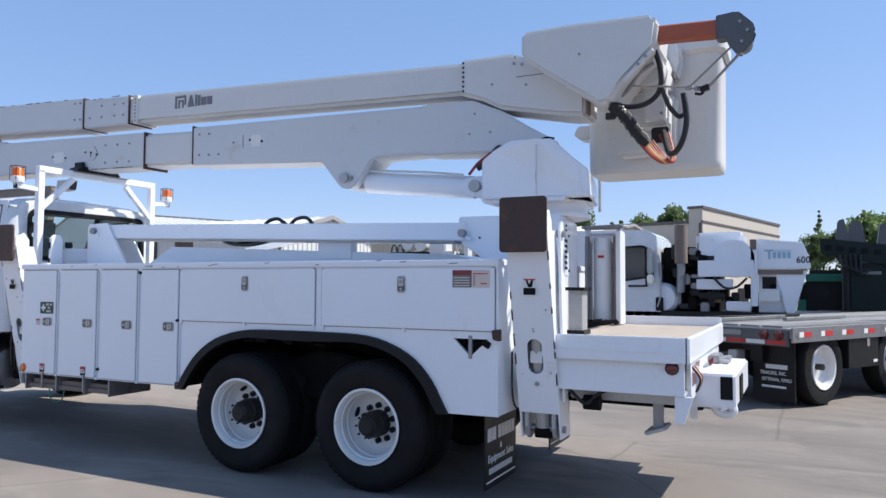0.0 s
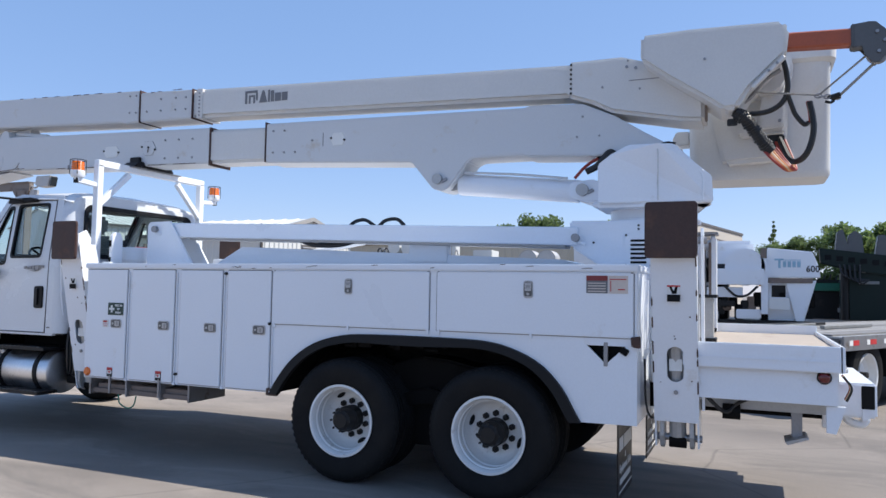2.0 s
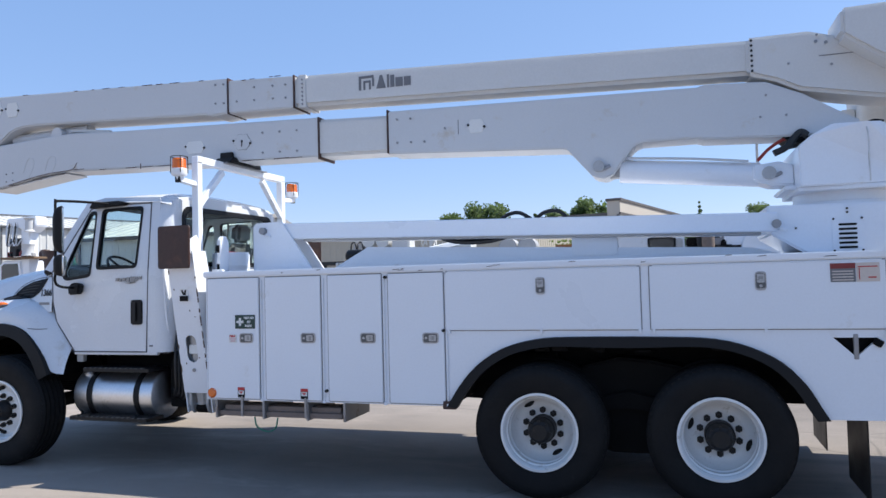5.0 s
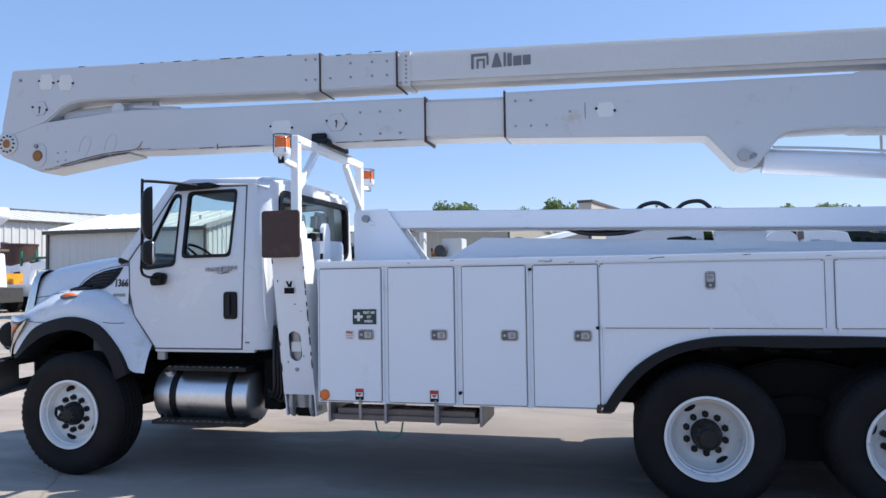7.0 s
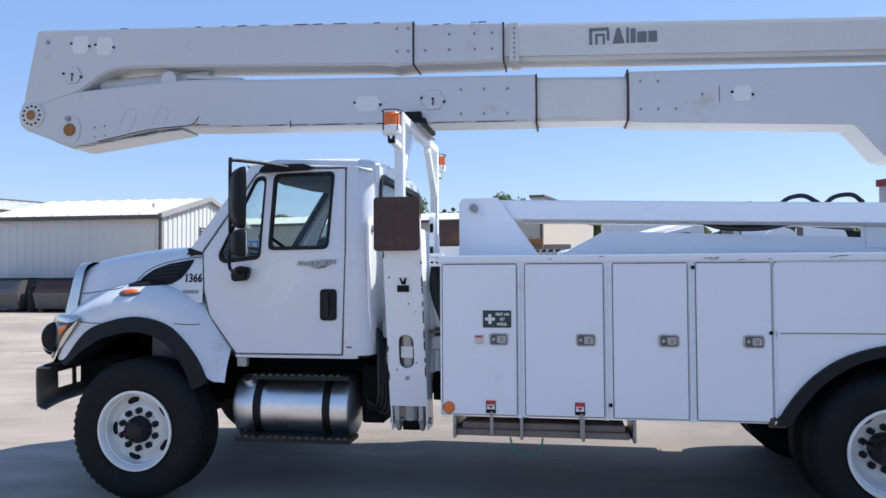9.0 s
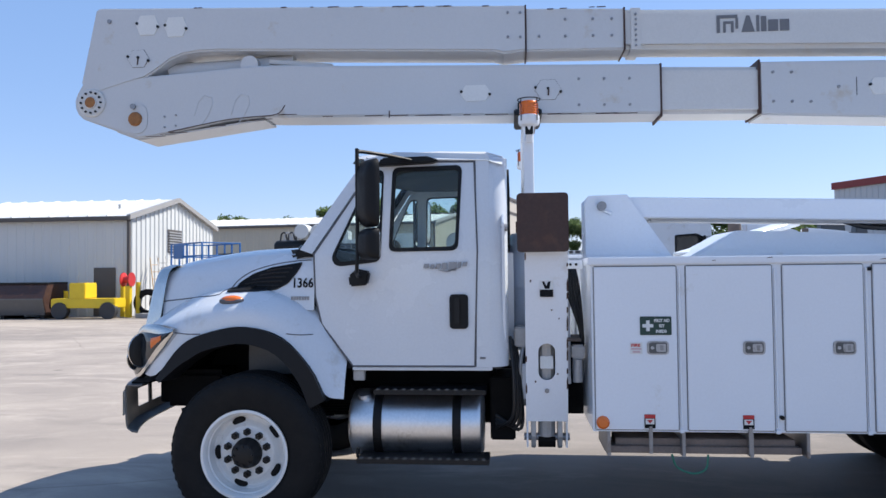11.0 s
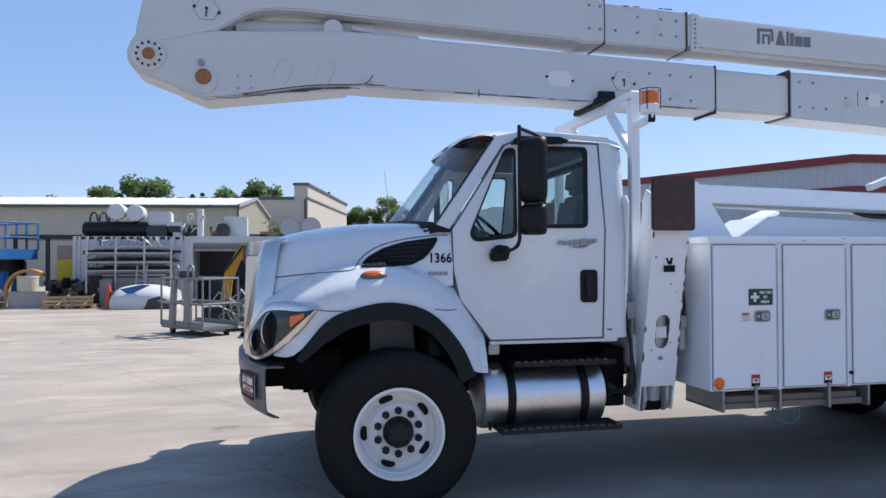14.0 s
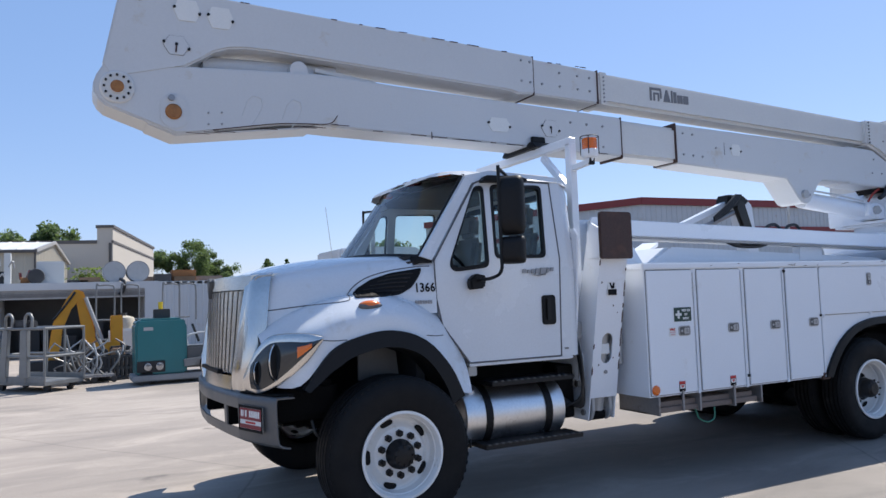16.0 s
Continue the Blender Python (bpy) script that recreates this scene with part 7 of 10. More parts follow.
# front: grille, surround, headlights, bumper
gr = part("grille", prism([(-10.77, 1.70), (-10.82, 1.10), (-10.72, 1.10), (-10.70, 1.70)], CY - 0.66, CY + 0.66, "y", 0.0), SATIN_BLACK, truck, "tall chrome grille with upright bars")
for k in range(19):
    u = -1 + 2 * k / 18
    b = 0.085 * (1 - u * u)
    yk = CY + u * 0.645
    part("grille_bar", prism([(-10.80 - b * 1.5, 1.715), (-10.86 - b, 1.115), (-10.79 - b, 1.115), (-10.74 - b * 1.5, 1.715)], yk - 0.025, yk + 0.025, "y", 0.006), CHROME, gr)
part("grille_slot", block(-10.955, -10.90, CY - 0.36, CY + 0.36, 1.105, 1.135, 0.004), INK, gr)
top = [(CY + u * 0.74, -10.75 - 0.105 * (1 - u * u)) for u in [-1 + k / 8 for k in range(17)]]
for z0, z1, xo, bow in ((1.72, 1.83, -0.005, 0.45), (1.0, 1.11, -0.07, 0.0)):
    rows = [[(x + xo + 0.10, y, z0), (x + xo - 0.03, y, z0), (x + xo - 0.02, y, z1 - 0.01), (x + xo + 0.05, y, z1), (x + xo + 0.2, y, z1)] for y, x in [(y, x + bow * (x + 10.75)) for y, x in top]]
    part("grille_surround", loft(rows, close_ends=True), CHROME, truck, "chrome grille surround", smooth=True)
# dark badge on the surround's middle
part("grille_badge", prism([(CY - 0.055, 1.80), (CY, 1.66), (CY + 0.055, 1.80), (CY, 1.83)], -10.955, -10.90, "x", 0.006), BUMPER_GREY, truck)
for s in (-1, 1):
    rows = []
    for z, xf, o0, xc, oc, xb, ob in ((1.838, -10.74, 0.60, -10.70, 0.72, -10.62, 0.765), (1.77, -10.79, 0.655, -10.765, 0.80, -10.665, 0.835), (1.5, -10.845, 0.675, -10.815, 0.845, -10.70, 0.87),
                                      (1.3, -10.875, 0.675, -10.845, 0.86, -10.73, 0.885), (1.12, -10.90, 0.665, -10.865, 0.85, -10.755, 0.90), (1.0, -10.89, 0.64, -10.855, 0.83, -10.75, 0.88)):
        rows.append([(xf + 0.05, CY + s * (o0 - 0.03), z), (xf - 0.01, CY + s * o0, z), (xf, CY + s * (o0 + 0.05), z), (xc, CY + s * oc, z), (xb, CY + s * ob, z)])
    part("grille_surround", loft(finer(rows, 3), close_ends=False), CHROME, truck, smooth=True)
    # teardrop headlight: chrome bezel, dark lens, two lamps, amber indicator
    drop = ((-10.42, 1.25, 1.352, 1.380), (-10.52, 1.24, 1.225, 1.400), (-10.64, 1.18, 1.115, 1.405), (-10.73, 1.10, 1.045, 1.390), (-10.79, 1.045, 1.015, 1.335), (-10.835, 0.99, 1.02, 1.25), (-10.87, 0.92, 1.04, 1.14))
    outer_rows, lens_rows = [], []
    for i, (x, o, z0, z1) in enumerate(drop):
        nx, ny = -0.25 - 0.11 * i, 1.0 - 0.07 * i
        n = Vector((nx, s * ny, 0)).normalized()
        c = Vector((x, CY + s * o, 0))
        zm, hz = (z0 + z1) / 2, (z1 - z0) / 2
        outer_rows.append([c - n * 0.03 + Vector((0, 0, z1 + 0.006)), c + n * 0.006 + Vector((0, 0, z1)), c + n * 0.016 + Vector((0, 0, zm + hz * 0.6)), c + n * 0.02 + Vector((0, 0, zm)),
                           c + n * 0.016 + Vector((0, 0, zm - hz * 0.6)), c + n * 0.006 + Vector((0, 0, z0)), c - n * 0.03 + Vector((0, 0, z0 - 0.006))])
        if i < 6:
            k, up = (0.0, 0.40, 0.70, 0.82, 0.84, 0.76)[i], (0.0, 0.42, 0.66, 0.74, 0.68, 0.6)[i]
            lens_rows.append([c + n * (0.018 + 0.014 * (1 - (j / 3 - 1) ** 2)) + Vector((0, 0, zm + hz * (up - (up + k) * j / 6))) for j in range(7)])
    hl = part("headlight", loft(finer(outer_rows, 3), close_ends=False), CHROME, truck, "chrome-rimmed teardrop headlight with amber indicator", smooth=True)
    fine = finer(lens_rows, 4)
    part("headlight_lens", loft(fine, close_ends=False), FAR_GLASS, hl, smooth=True)
    part("indicator", loft([[Vector(v) + Vector((-0.002, s * 0.004, 0)) for v in q[6:20]] for q in fine[3:7]], close_ends=False), AMBER, hl, "amber indicator lens", smooth=True)
    for j, rr, mm in ((11, 0.10, SATIN_BLACK), (17, 0.065, SATIN_BLACK)):
        p = Vector(fine[j][len(fine[j]) // 2]) + Vector((0.012, -s * 0.010, 0))
        bowl = bmesh.new()
        bmesh.ops.create_uvsphere(bowl, u_segments=24, v_segments=12, radius=1)
        bowl.transform(Matrix.Translation(p) @ Matrix.Rotation(s * radians(-48), 4, "Z") @ Matrix.Diagonal((rr, 0.018, rr * 1.25, 1)))
        part("lamp_bowl", bowl, mm, hl, smooth=True)
        turn = Matrix.Translation(p) @ Matrix.Rotation(s * radians(-48), 4, "Z")
        ring = [turn @ Vector((rr * 0.97 * math.cos(a * 0.2618), s * 0.010, rr * 1.2 * math.sin(a * 0.2618))) for a in range(7, 20)]
        part("lamp_ring", hose(ring, 0.005, steps=1, sides=6), CHROME, hl, smooth=True)
# bumper: a bowed plate with open ends
bump_plan = [(5.056, -10.753), (5.2, -10.815), (5.35, -10.865), (5.5, -10.905), (5.73, -10.938), (6.0, -10.966), (CY, -10.985)]
bump_plan = bump_plan + [(other(y), x) for y, x in bump_plan[-2::-1]]


def bump_x(y):
    for (ya, xa), (yb, xb) in zip(bump_plan, bump_plan[1:]):
        if ya <= y <= yb:
            return xa + (xb - xa) * (y - ya) / (yb - ya)
    return -10.7


upper = ((0.12, 1.0), (0.01, 1.0), (0.0, 0.99), (-0.004, 0.965), (-0.003, 0.905))
lower = ((0.002, 0.77), (0.004, 0.74), (0.012, 0.70), (0.05, 0.675), (0.09, 0.67))
# solid stretches alternate with three through openings
marks = [5.056, 5.50, 5.735, 5.79, other(5.79), other(5.735), other(5.50), other(5.056)]
bumper = None
for k, (ya, yb) in enumerate(zip(marks, marks[1:])):
    ys = [ya + (yb - ya) * j / 8 for j in range(9)]
    for prof in ((upper, lower) if k % 2 else (upper + lower,)):
        bumper = join(bumper, loft([[(bump_x(y) + d, y, z) for d, z in prof] for y in ys], close_ends=False, thickness=0.010))
part("front_bumper", bumper, BUMPER_GREY, truck, "dark grey steel front bumper with cut-out openings", smooth=True)
part("bumper_shelf", prism([(-10.62, 5.12), (-10.74, 5.12), (-10.87, 5.5), (-10.94, CY), (-10.87, other(5.5)), (-10.74, other(5.12)), (-10.62, other(5.12))], 1.0, 1.012, "z"), UNDER, truck)
for s in (-1, 1):
    part("bumper_bracket", block(-10.90, -10.20, CY + s * 0.45 - 0.04, CY + s * 0.45 + 0.04, 0.74, 0.96, 0.01), UNDER, truck)
PY = 5.30
MAROON = material("maroon_print", (0.22, 0.02, 0.03), 0.5)
plate = block(-0.15, 0.15, -0.006, 0.0, -0.085, 0.085, 0.004)
turn = pose(bump_x(PY) - 0.012, PY, 0.855, 0, 0, math.degrees(math.atan2(-0.2, bump_x(PY - 0.1) - bump_x(PY + 0.1))))
plate.transform(turn)
pp = part("front_plate", plate, DECAL_WHITE, truck, "red and white dealer plate")
for (u0, u1, z0, z1, mm) in ((-0.15, 0.15, 0.068, 0.085, INK), (-0.15, 0.15, -0.085, -0.068, INK), (-0.15, -0.137, -0.085, 0.085, INK), (0.137, 0.15, -0.085, 0.085, INK), (-0.135, 0.135, -0.01, 0.066, RED), (-0.135, 0.135, -0.066, -0.04, RED)):
    bm = block(u0, u1, -0.010, -0.006, z0, z1)
    bm.transform(turn)
    part("plate_band", bm, MAROON if mm is RED else mm, pp)
for k, w in enumerate((0.026, 0.010, 0.026, 0.0, 0.026, 0.026, 0.028, 0.026, 0.026)):
    if w:
        u = -0.118 + 0.0268 * k
        bm = block(u, u + w * 0.8, -0.0115, -0.009, 0.010, 0.052)
        bm.transform(turn)
        part("plate_mark", bm, DECAL_WHITE, pp)
bm = block(-0.06, 0.06, -0.0105, -0.006, -0.032, -0.020)
bm.transform(turn)
part("small_print", bm, RED, pp)
# radiator underside, steering parts
part("front_crossbox", block(-10.68, -10.2, CY - 0.9, CY + 0.9, 0.78, 1.05, 0.04), UNDER, truck)
part("brake_hose", hose([(-10.45, 5.3, 0.80), (-10.42, 5.28, 0.70), (-10.34, 5.3, 0.68), (-10.3, 5.35, 0.74)], 0.012), HOSE, truck)

# ---- fuel tank and steps ----
tank_y, tank_z = 5.55, 0.672
prof = [(0.0, -9.25), (0.22, -9.245), (0.265, -9.225), (0.272, -9.2), (0.272, -8.33), (0.262, -8.305), (0.22, -8.285), (0.0, -8.28)]
ft = part("fuel_tank", lathe([(r * 0.88, x) for r, x in prof], (0, tank_y - 0.02, tank_z), "x", 44), ALU, truck, "polished round aluminium fuel tank", smooth=True)
for x in (-9.03, -8.47):
    part("tank_strap", lathe([(0.242, x - 0.03), (0.248, x - 0.03), (0.248, x + 0.03), (0.242, x + 0.03)], (0, tank_y - 0.02, tank_z), "x", 44), BLACK, ft)
part("filler_cap", rod((-9.14, 5.42, 0.86), (-9.14, 5.39, 0.905), 0.045, sides=20), ALU, ft)
for z, y0, y1, x0, x1 in ((0.935, 5.22, 5.50, -9.04, -8.26), (0.475, 5.16, 5.40, -9.15, -8.24)):
    st = part("cab_step", block(x0, x1, y0, y1, z - 0.02, z + 0.015, 0.004), SATIN_BLACK, truck, "black perforated cab step")
    teeth = None
    for k in range(int((x1 - x0) / 0.06)):
        teeth = block(x0 + 0.02 + 0.06 * k, x0 + 0.045 + 0.06 * k, y0 - 0.004, y0 + 0.03, z + 0.012, z + 0.022, 0.002, teeth)
    part("step_grip", teeth, BUMPER_GREY, st)["kind"] = "stuff"
for x in (-9.18, -8.5):
    part("step_hanger", beam((x, 5.35, 0.45), (x, 5.40, 0.75), 0.02, 0.03), SATIN_BLACK, truck)
part("battery_box", block(-8.24, -8.06, 5.5, 6.0, 0.55, 1.0, 0.01), UNDER, truck)
part("air_dryer", block(-9.2, -8.2, 5.7, 5.95, 0.85, 1.06, 0.02), UNDER, truck)
part("sensor_box", block(-9.20, -9.12, 5.31, 5.36, 1.0, 1.07, 0.005), GALV, truck)

part("whip_antenna", rod((-9.62, 7.2, 1.93), (-9.70, 7.18, 2.54), 0.0025, sides=6), GALV, truck, "thin black whip aerial")

# ---- buildings round the yard ----
def ribbed(width, height_at, mat_depth=0.03, pitch=0.3):
    """Outline of a ribbed steel sheet in plan: (along, out) pairs."""
    out, u = [], 0.0
    while u < width:
        for du, d in ((0, 0), (pitch * 0.62, 0), (pitch * 0.70, mat_depth), (pitch * 0.92, mat_depth)):
            if u + du <= width:
                out.append((u + du, d))
        u += pitch
    out.append((width, 0))
    return out


def ribbed_wall(width, top_at, T, pitch=0.3, depth=0.03):
    """A ribbed wall along local x at y=0, facing -y; top_at(u) is its height."""
    bm = bmesh.new()
    plan = ribbed(width, top_at, depth, pitch)
    lo = [bm.verts.new((u, -d, 0)) for u, d in plan]
    hi = [bm.verts.new((u, -d, top_at(u))) for u, d in plan]
    for i in range(len(plan) - 1):
        bm.faces.new((lo[i], lo[i + 1], hi[i + 1], hi[i]))
    bm.transform(T)
    return bm


def steel_building(name, label, corner, turn, length, depth, eave, ridge, wall, roof, trim, pitch=0.3, rib=0.05):
    """A gabled steel building whose near right-hand corner stands at corner; its length runs to -x and its depth to +y."""
    b = thing(name, (corner[0], corner[1], 0), label, "building")
    T = Matrix.Translation((corner[0], corner[1], 0)) @ Matrix.Rotation(radians(turn), 4, "Z")
    long_wall = ribbed_wall(length, lambda u: eave, T @ Matrix.Translation((-length, 0, 0)), pitch, rib * 0.5)
    part("wall", long_wall, wall, b)
    part("wall", ribbed_wall(length, lambda u: eave, T @ Matrix.Translation((0, depth, 0)) @ Matrix.Rotation(math.pi, 4, "Z"), pitch), wall, b)
    top = lambda u: eave + (ridge - eave) * (1 - abs(u - depth / 2) / (depth / 2))
    part("wall", ribbed_wall(depth, top, T @ Matrix.Rotation(math.pi / 2, 4, "Z"), pitch, rib), wall, b)
    part("wall", ribbed_wall(depth, top, T @ Matrix.Translation((-length, depth, 0)) @ Matrix.Rotation(-math.pi / 2, 4, "Z"), pitch), wall, b)
    for s in (0, 1):
        ya, yb = (-0.2, depth / 2) if not s else (depth + 0.2, depth / 2)
        za = eave - (ridge - eave) * 0.2 / (depth / 2)
        r = prism([(ya, za + 0.05), (ya, za + 0.11), (yb, ridge + 0.12), (yb, ridge + 0.05)], -length - 0.2, 0.2, "x")
        for k in range(int(length / 0.9)):
            x = -length + 0.9 * k
            d = Vector((yb - ya, ridge - za)).normalized()
            prism([(ya, za + 0.11), (ya, za + 0.16), (yb, ridge + 0.17), (yb, ridge + 0.12)], x, x + 0.06, "x", 0, r)
        r.transform(T)
        part("roof", r, roof, b)["kind"] = "stuff"
    gut = block(-length - 0.2, 0.2, -0.32, -0.18, eave - 0.14, eave + 0.04, 0.02)
    for x in (0.02, -length - 0.12):
        block(x, x + 0.12, -0.12, 0.0, 0, eave, 0, gut)
    gut.transform(T)
    part("gutter", gut, trim, b)
    barge = None
    for s in (0, 1):
        ya, yb = (-0.22, depth / 2) if not s else (depth + 0.22, depth / 2)
        barge = prism([(ya, eave - 0.10), (ya, eave + 0.12), (yb, ridge + 0.18), (yb, ridge - 0.04)], 0.06, 0.24, "x", 0, barge)
    barge.transform(T)
    part("roof_trim", barge, RAKE_GREY, b)
    return b, T


RAKE_GREY = material("grey_painted_flashing", (0.30, 0.29, 0.28), 0.5, vary=0.1, scale=3)
shed, ST = steel_building("shed", "white ribbed steel shed with sunlit gable", (-25.0, 31.0), 0, 9.0, 9.2, 4.36, 5.50, METAL_WHITE, ROOF_WHITE, BROWN_TRIM, 0.42)
lv = panel([(3.65, 2.90), (3.65, 4.05), (5.15, 4.05), (5.15, 2.90)], [], -0.06, -0.02, "x")
lv.transform(ST @ Matrix.Translation((0.09, 0, 0)))
v = part("wall_vent", lv, BROWN_TRIM, shed)
for k in range(8):
    sl = block(0.06, 0.12, 3.72, 5.08, 2.97 + 0.13 * k, 3.03 + 0.13 * k)
    sl.transform(ST)
    part("vent_slat", sl, GALV, v)
dr = block(-1.55, -0.55, -0.05, -0.02, 0, 2.15)
dr.transform(ST @ Matrix.Translation((0.0, 0, 0)))
part("shed_door", dr, BROWN_TRIM, shed)
part("roof_vent", rod((-26.5, 33, 4.9), (-26.5, 33, 5.15), 0.06), GALV, shed)

wh, WT = steel_building("warehouse", "long tan ribbed steel warehouse with pale roof", (-14.0, 55.2), -7, 46, 15.5, 5.65, 6.75, METAL_TAN, ROOF_WHITE, BROWN_TRIM, 0.6)
fw, FT = steel_building("far_warehouse", "large sunlit white steel building beyond the yard", (-47.5, 62.7), 70, 20, 16, 6.87, 8.35, METAL_WHITE, ROOF_WHITE, BUMPER_GREY, 0.6, 0.12)
cap = prism([(7.6, 8.36), (8.0, 8.62), (8.4, 8.36)], -20.25, 0.25, "x")
cap.transform(FT)
part("ridge_cap", cap, BUMPER_GREY, fw)
steel_building("pale_roof_building", "low white building beyond the yard", (-34, 84), -4, 22, 14, 5.5, 6.6, METAL_WHITE, ROOF_WHITE, BROWN_TRIM, 0.6)

# stucco office block with a parapet
ob = thing("stucco_building", (-8.45, 72, 0), "beige stucco building with dark parapet bands", "building")
OT = Matrix.Translation((-8.45, 72, 0)) @ Matrix.Rotation(radians(-13), 4, "Z")


def oblock(*a):
    bm = block(*a)
    bm.transform(OT)
    return bm


part("wall", oblock(-14, -1.3, 0, 18, 0, 7.55), STUCCO, ob)
part("parapet_band", oblock(-14.1, -1.3, -0.1, 18.1, 7.55, 7.85), BROWN_TRIM, ob)
part("wall", oblock(-1.3, 0, 0, 26, 0, 8.95), STUCCO, ob)
part("parapet_band", oblock(-1.4, 0.12, -0.12, 26.1, 8.95, 9.2), BROWN_TRIM, ob)
part("parapet_band", oblock(-0.1, 0.08, -0.08, 26.05, 7.62, 7.82), BROWN_TRIM, ob)
part("downpipe", oblock(-0.32, -0.1, -0.12, 0, 0, 7.6), BROWN_TRIM, ob)

# building with dark red bands
rb = thing("red_band_building", (27, 42.7, 0), "pale ribbed building with dark red roof bands", "building")
for (p, q) in (((27, 42.7), (18, 62)), ((27, 42.7), (64, 40))):
    d = Vector((q[0] - p[0], q[1] - p[1]))
    a = math.atan2(d.y, d.x)
    T = Matrix.Translation((p[0], p[1], 0)) @ Matrix.Rotation(a, 4, "Z")
    if q[0] < p[0]:
        T = Matrix.Translation((q[0], q[1], 0)) @ Matrix.Rotation(a + math.pi, 4, "Z")
    part("wall", ribbed_wall(d.length, lambda u: 8.3, T, 0.5, 0.05), CONTAINER, rb)
    for z0, z1, o in ((8.2, 8.75, 0.2), (6.2, 6.6, 0.12)):
        bm = block(-0.1, d.length + 0.1, -o, 0.0, z0, z1)
        bm.transform(T)
        part("red_band", bm, RED_TRIM, rb)


# ---- trees ----
def tree(x, y, h, r, seed, mat=LEAF, conifer=False):
    random.seed(seed)
    t = thing("tree", (x, y, 0), "leafy green tree" if not conifer else "narrow dark conifer", "tree", "yard trees")
    t["label"] = "leafy green tree beyond the yard" if not conifer else "narrow dark conifer beyond the yard"
    trunk = rod((x, y, 0), (x + 0.1, y, h * 0.5), 0.045 * h * 0.55, sides=8, r2=0.03 * h * 0.5)
    clumps = []
    n = 26 if not conifer else 14
    for k in range(n):
        a, f = random.uniform(0, 6.28), random.random() ** 0.5
        if conifer:
            zz = h * (0.25 + 0.73 * k / n)
            rr = r * (1.03 - k / n) * 0.7
            c = Vector((x + rr * 0.5 * math.cos(a), y + rr * 0.5 * math.sin(a), zz))
            clumps.append((c, max(0.16, rr * 0.8)))
        else:
            zz = h * random.uniform(0.42, 0.88)
            spread = r * (1.0 - 0.55 * abs(zz / h - 0.6) / 0.4)
            c = Vector((x + spread * f * math.cos(a), y + spread * f * math.sin(a), zz))
            clumps.append((c, r * random.uniform(0.22, 0.42)))
        rod((x + 0.05, y, h * random.uniform(0.3, 0.5)), clumps[-1][0], 0.03, trunk, 5, 0.012)
    part("trunk", trunk, BARK, t)
    verts, faces = [], []
    per = 440 if not conifer else 260
    for c, cr in clumps:
        for _ in range(per):
            d = Vector((random.gauss(0, 1), random.gauss(0, 1), random.gauss(0, 0.8)))
            d = d.normalized() * cr * random.uniform(0.15, 1.08)
            p = c + d
            s = random.uniform(0.08, 0.22) * (h / 9) ** 0.5
            u = Vector((random.gauss(0, 1), random.gauss(0, 1), random.gauss(0, 1))).normalized()
            w = u.cross(Vector((random.gauss(0, 1), random.gauss(0, 1), random.gauss(0, 1)))).normalized()
            i = len(verts)
            verts += [p - u * s, p + w * s * 0.6, p + u * s, p - w * s * 0.6]
            faces.append((i, i + 1, i + 2, i + 3))
    me = bpy.data.meshes.new("crown")
    me.from_pydata(verts, [], faces)
    me.materials.append(mat)
    o = new("crown", me)
    o.parent = t
    o.matrix_parent_inverse = Matrix.Translation((-x, -y, 0))
    return t


for k, (x, y, h, r) in enumerate(((-26.2, 90, 12.6, 3.4), (-31.0, 91, 10.9, 2.6), (-13.2, 90, 12.5, 2.7), (-16.6, 90, 11.4, 2.8), (-38, 92, 9.8, 2.6), (-33.5, 92, 9.6, 2.2),
                                  (-43, 90, 9.8, 2.8), (17.0, 200, 20.4, 5.6), (21.5, 205, 17.5, 4.2), (9.3, 200, 17.6, 4.4), (2.0, 198, 15.6, 4.4), (25.0, 200, 13.2, 4.4),
                                  (3.3, 38, 5.3, 2.0), (6.0, 41, 5.2, 2.6))):
    tree(x, y, h, r, 20 + k)
for k, (x, y, h, r) in enumerate(((4.6, 260, 27.5, 4.6), (-20.1, 90, 10.2, 1.3), (-21.2, 90, 10.0, 1.2), (9.9, 90, 7.5, 4.2), (12.1, 90, 7.5, 2.3))):
    tree(x, y, h, r, 60 + k, LEAF, True)


# ---- containers and what lies on them ----
def thing_mesh(name, bm, mat, label, category, group="", smooth=False):
    return tagged(part(name, bm, mat, None, "", smooth), label, category, group)


CYD = 30.0
for k, (x0, x1) in enumerate(((-18.4, -14.3), (-8.9, -3.2))):
    c = thing("shipping_container", ((x0 + x1) / 2, CYD + 1.2, 0), "white steel storage container", "container", "storage containers")
    T = Matrix.Translation((x0, CYD, 0.1))
    part("wall", ribbed_wall(x1 - x0, lambda u: 2.5, T, 0.28, 0.035), CONTAINER, c)
    part("container_frame", block(x0, x1, CYD, CYD + 2.4, 2.5, 2.62, 0.01), CONTAINER, c)
    part("container_frame", block(x0, x1, CYD - 0.02, CYD + 2.4, 0.0, 0.14, 0.01), CONTAINER, c)
    for x in (x0, x1 - 0.12):
        part("corner_post", block(x, x + 0.12, CYD - 0.04, CYD + 2.4, 0.0, 2.6, 0.01), CONTAINER, c)
oc = thing("open_container", (-11.6, CYD + 1.2, 0), "white storage container with half-raised roller door", "container", "storage containers")
part("header", block(-14.3, -8.9, CYD - 0.03, CYD + 2.4, 2.38, 2.64, 0.01), CONTAINER, oc)
part("corner_post", block(-14.3, -14.1, CYD - 0.03, CYD + 2.4, 0, 2.4, 0.01), CONTAINER, oc)
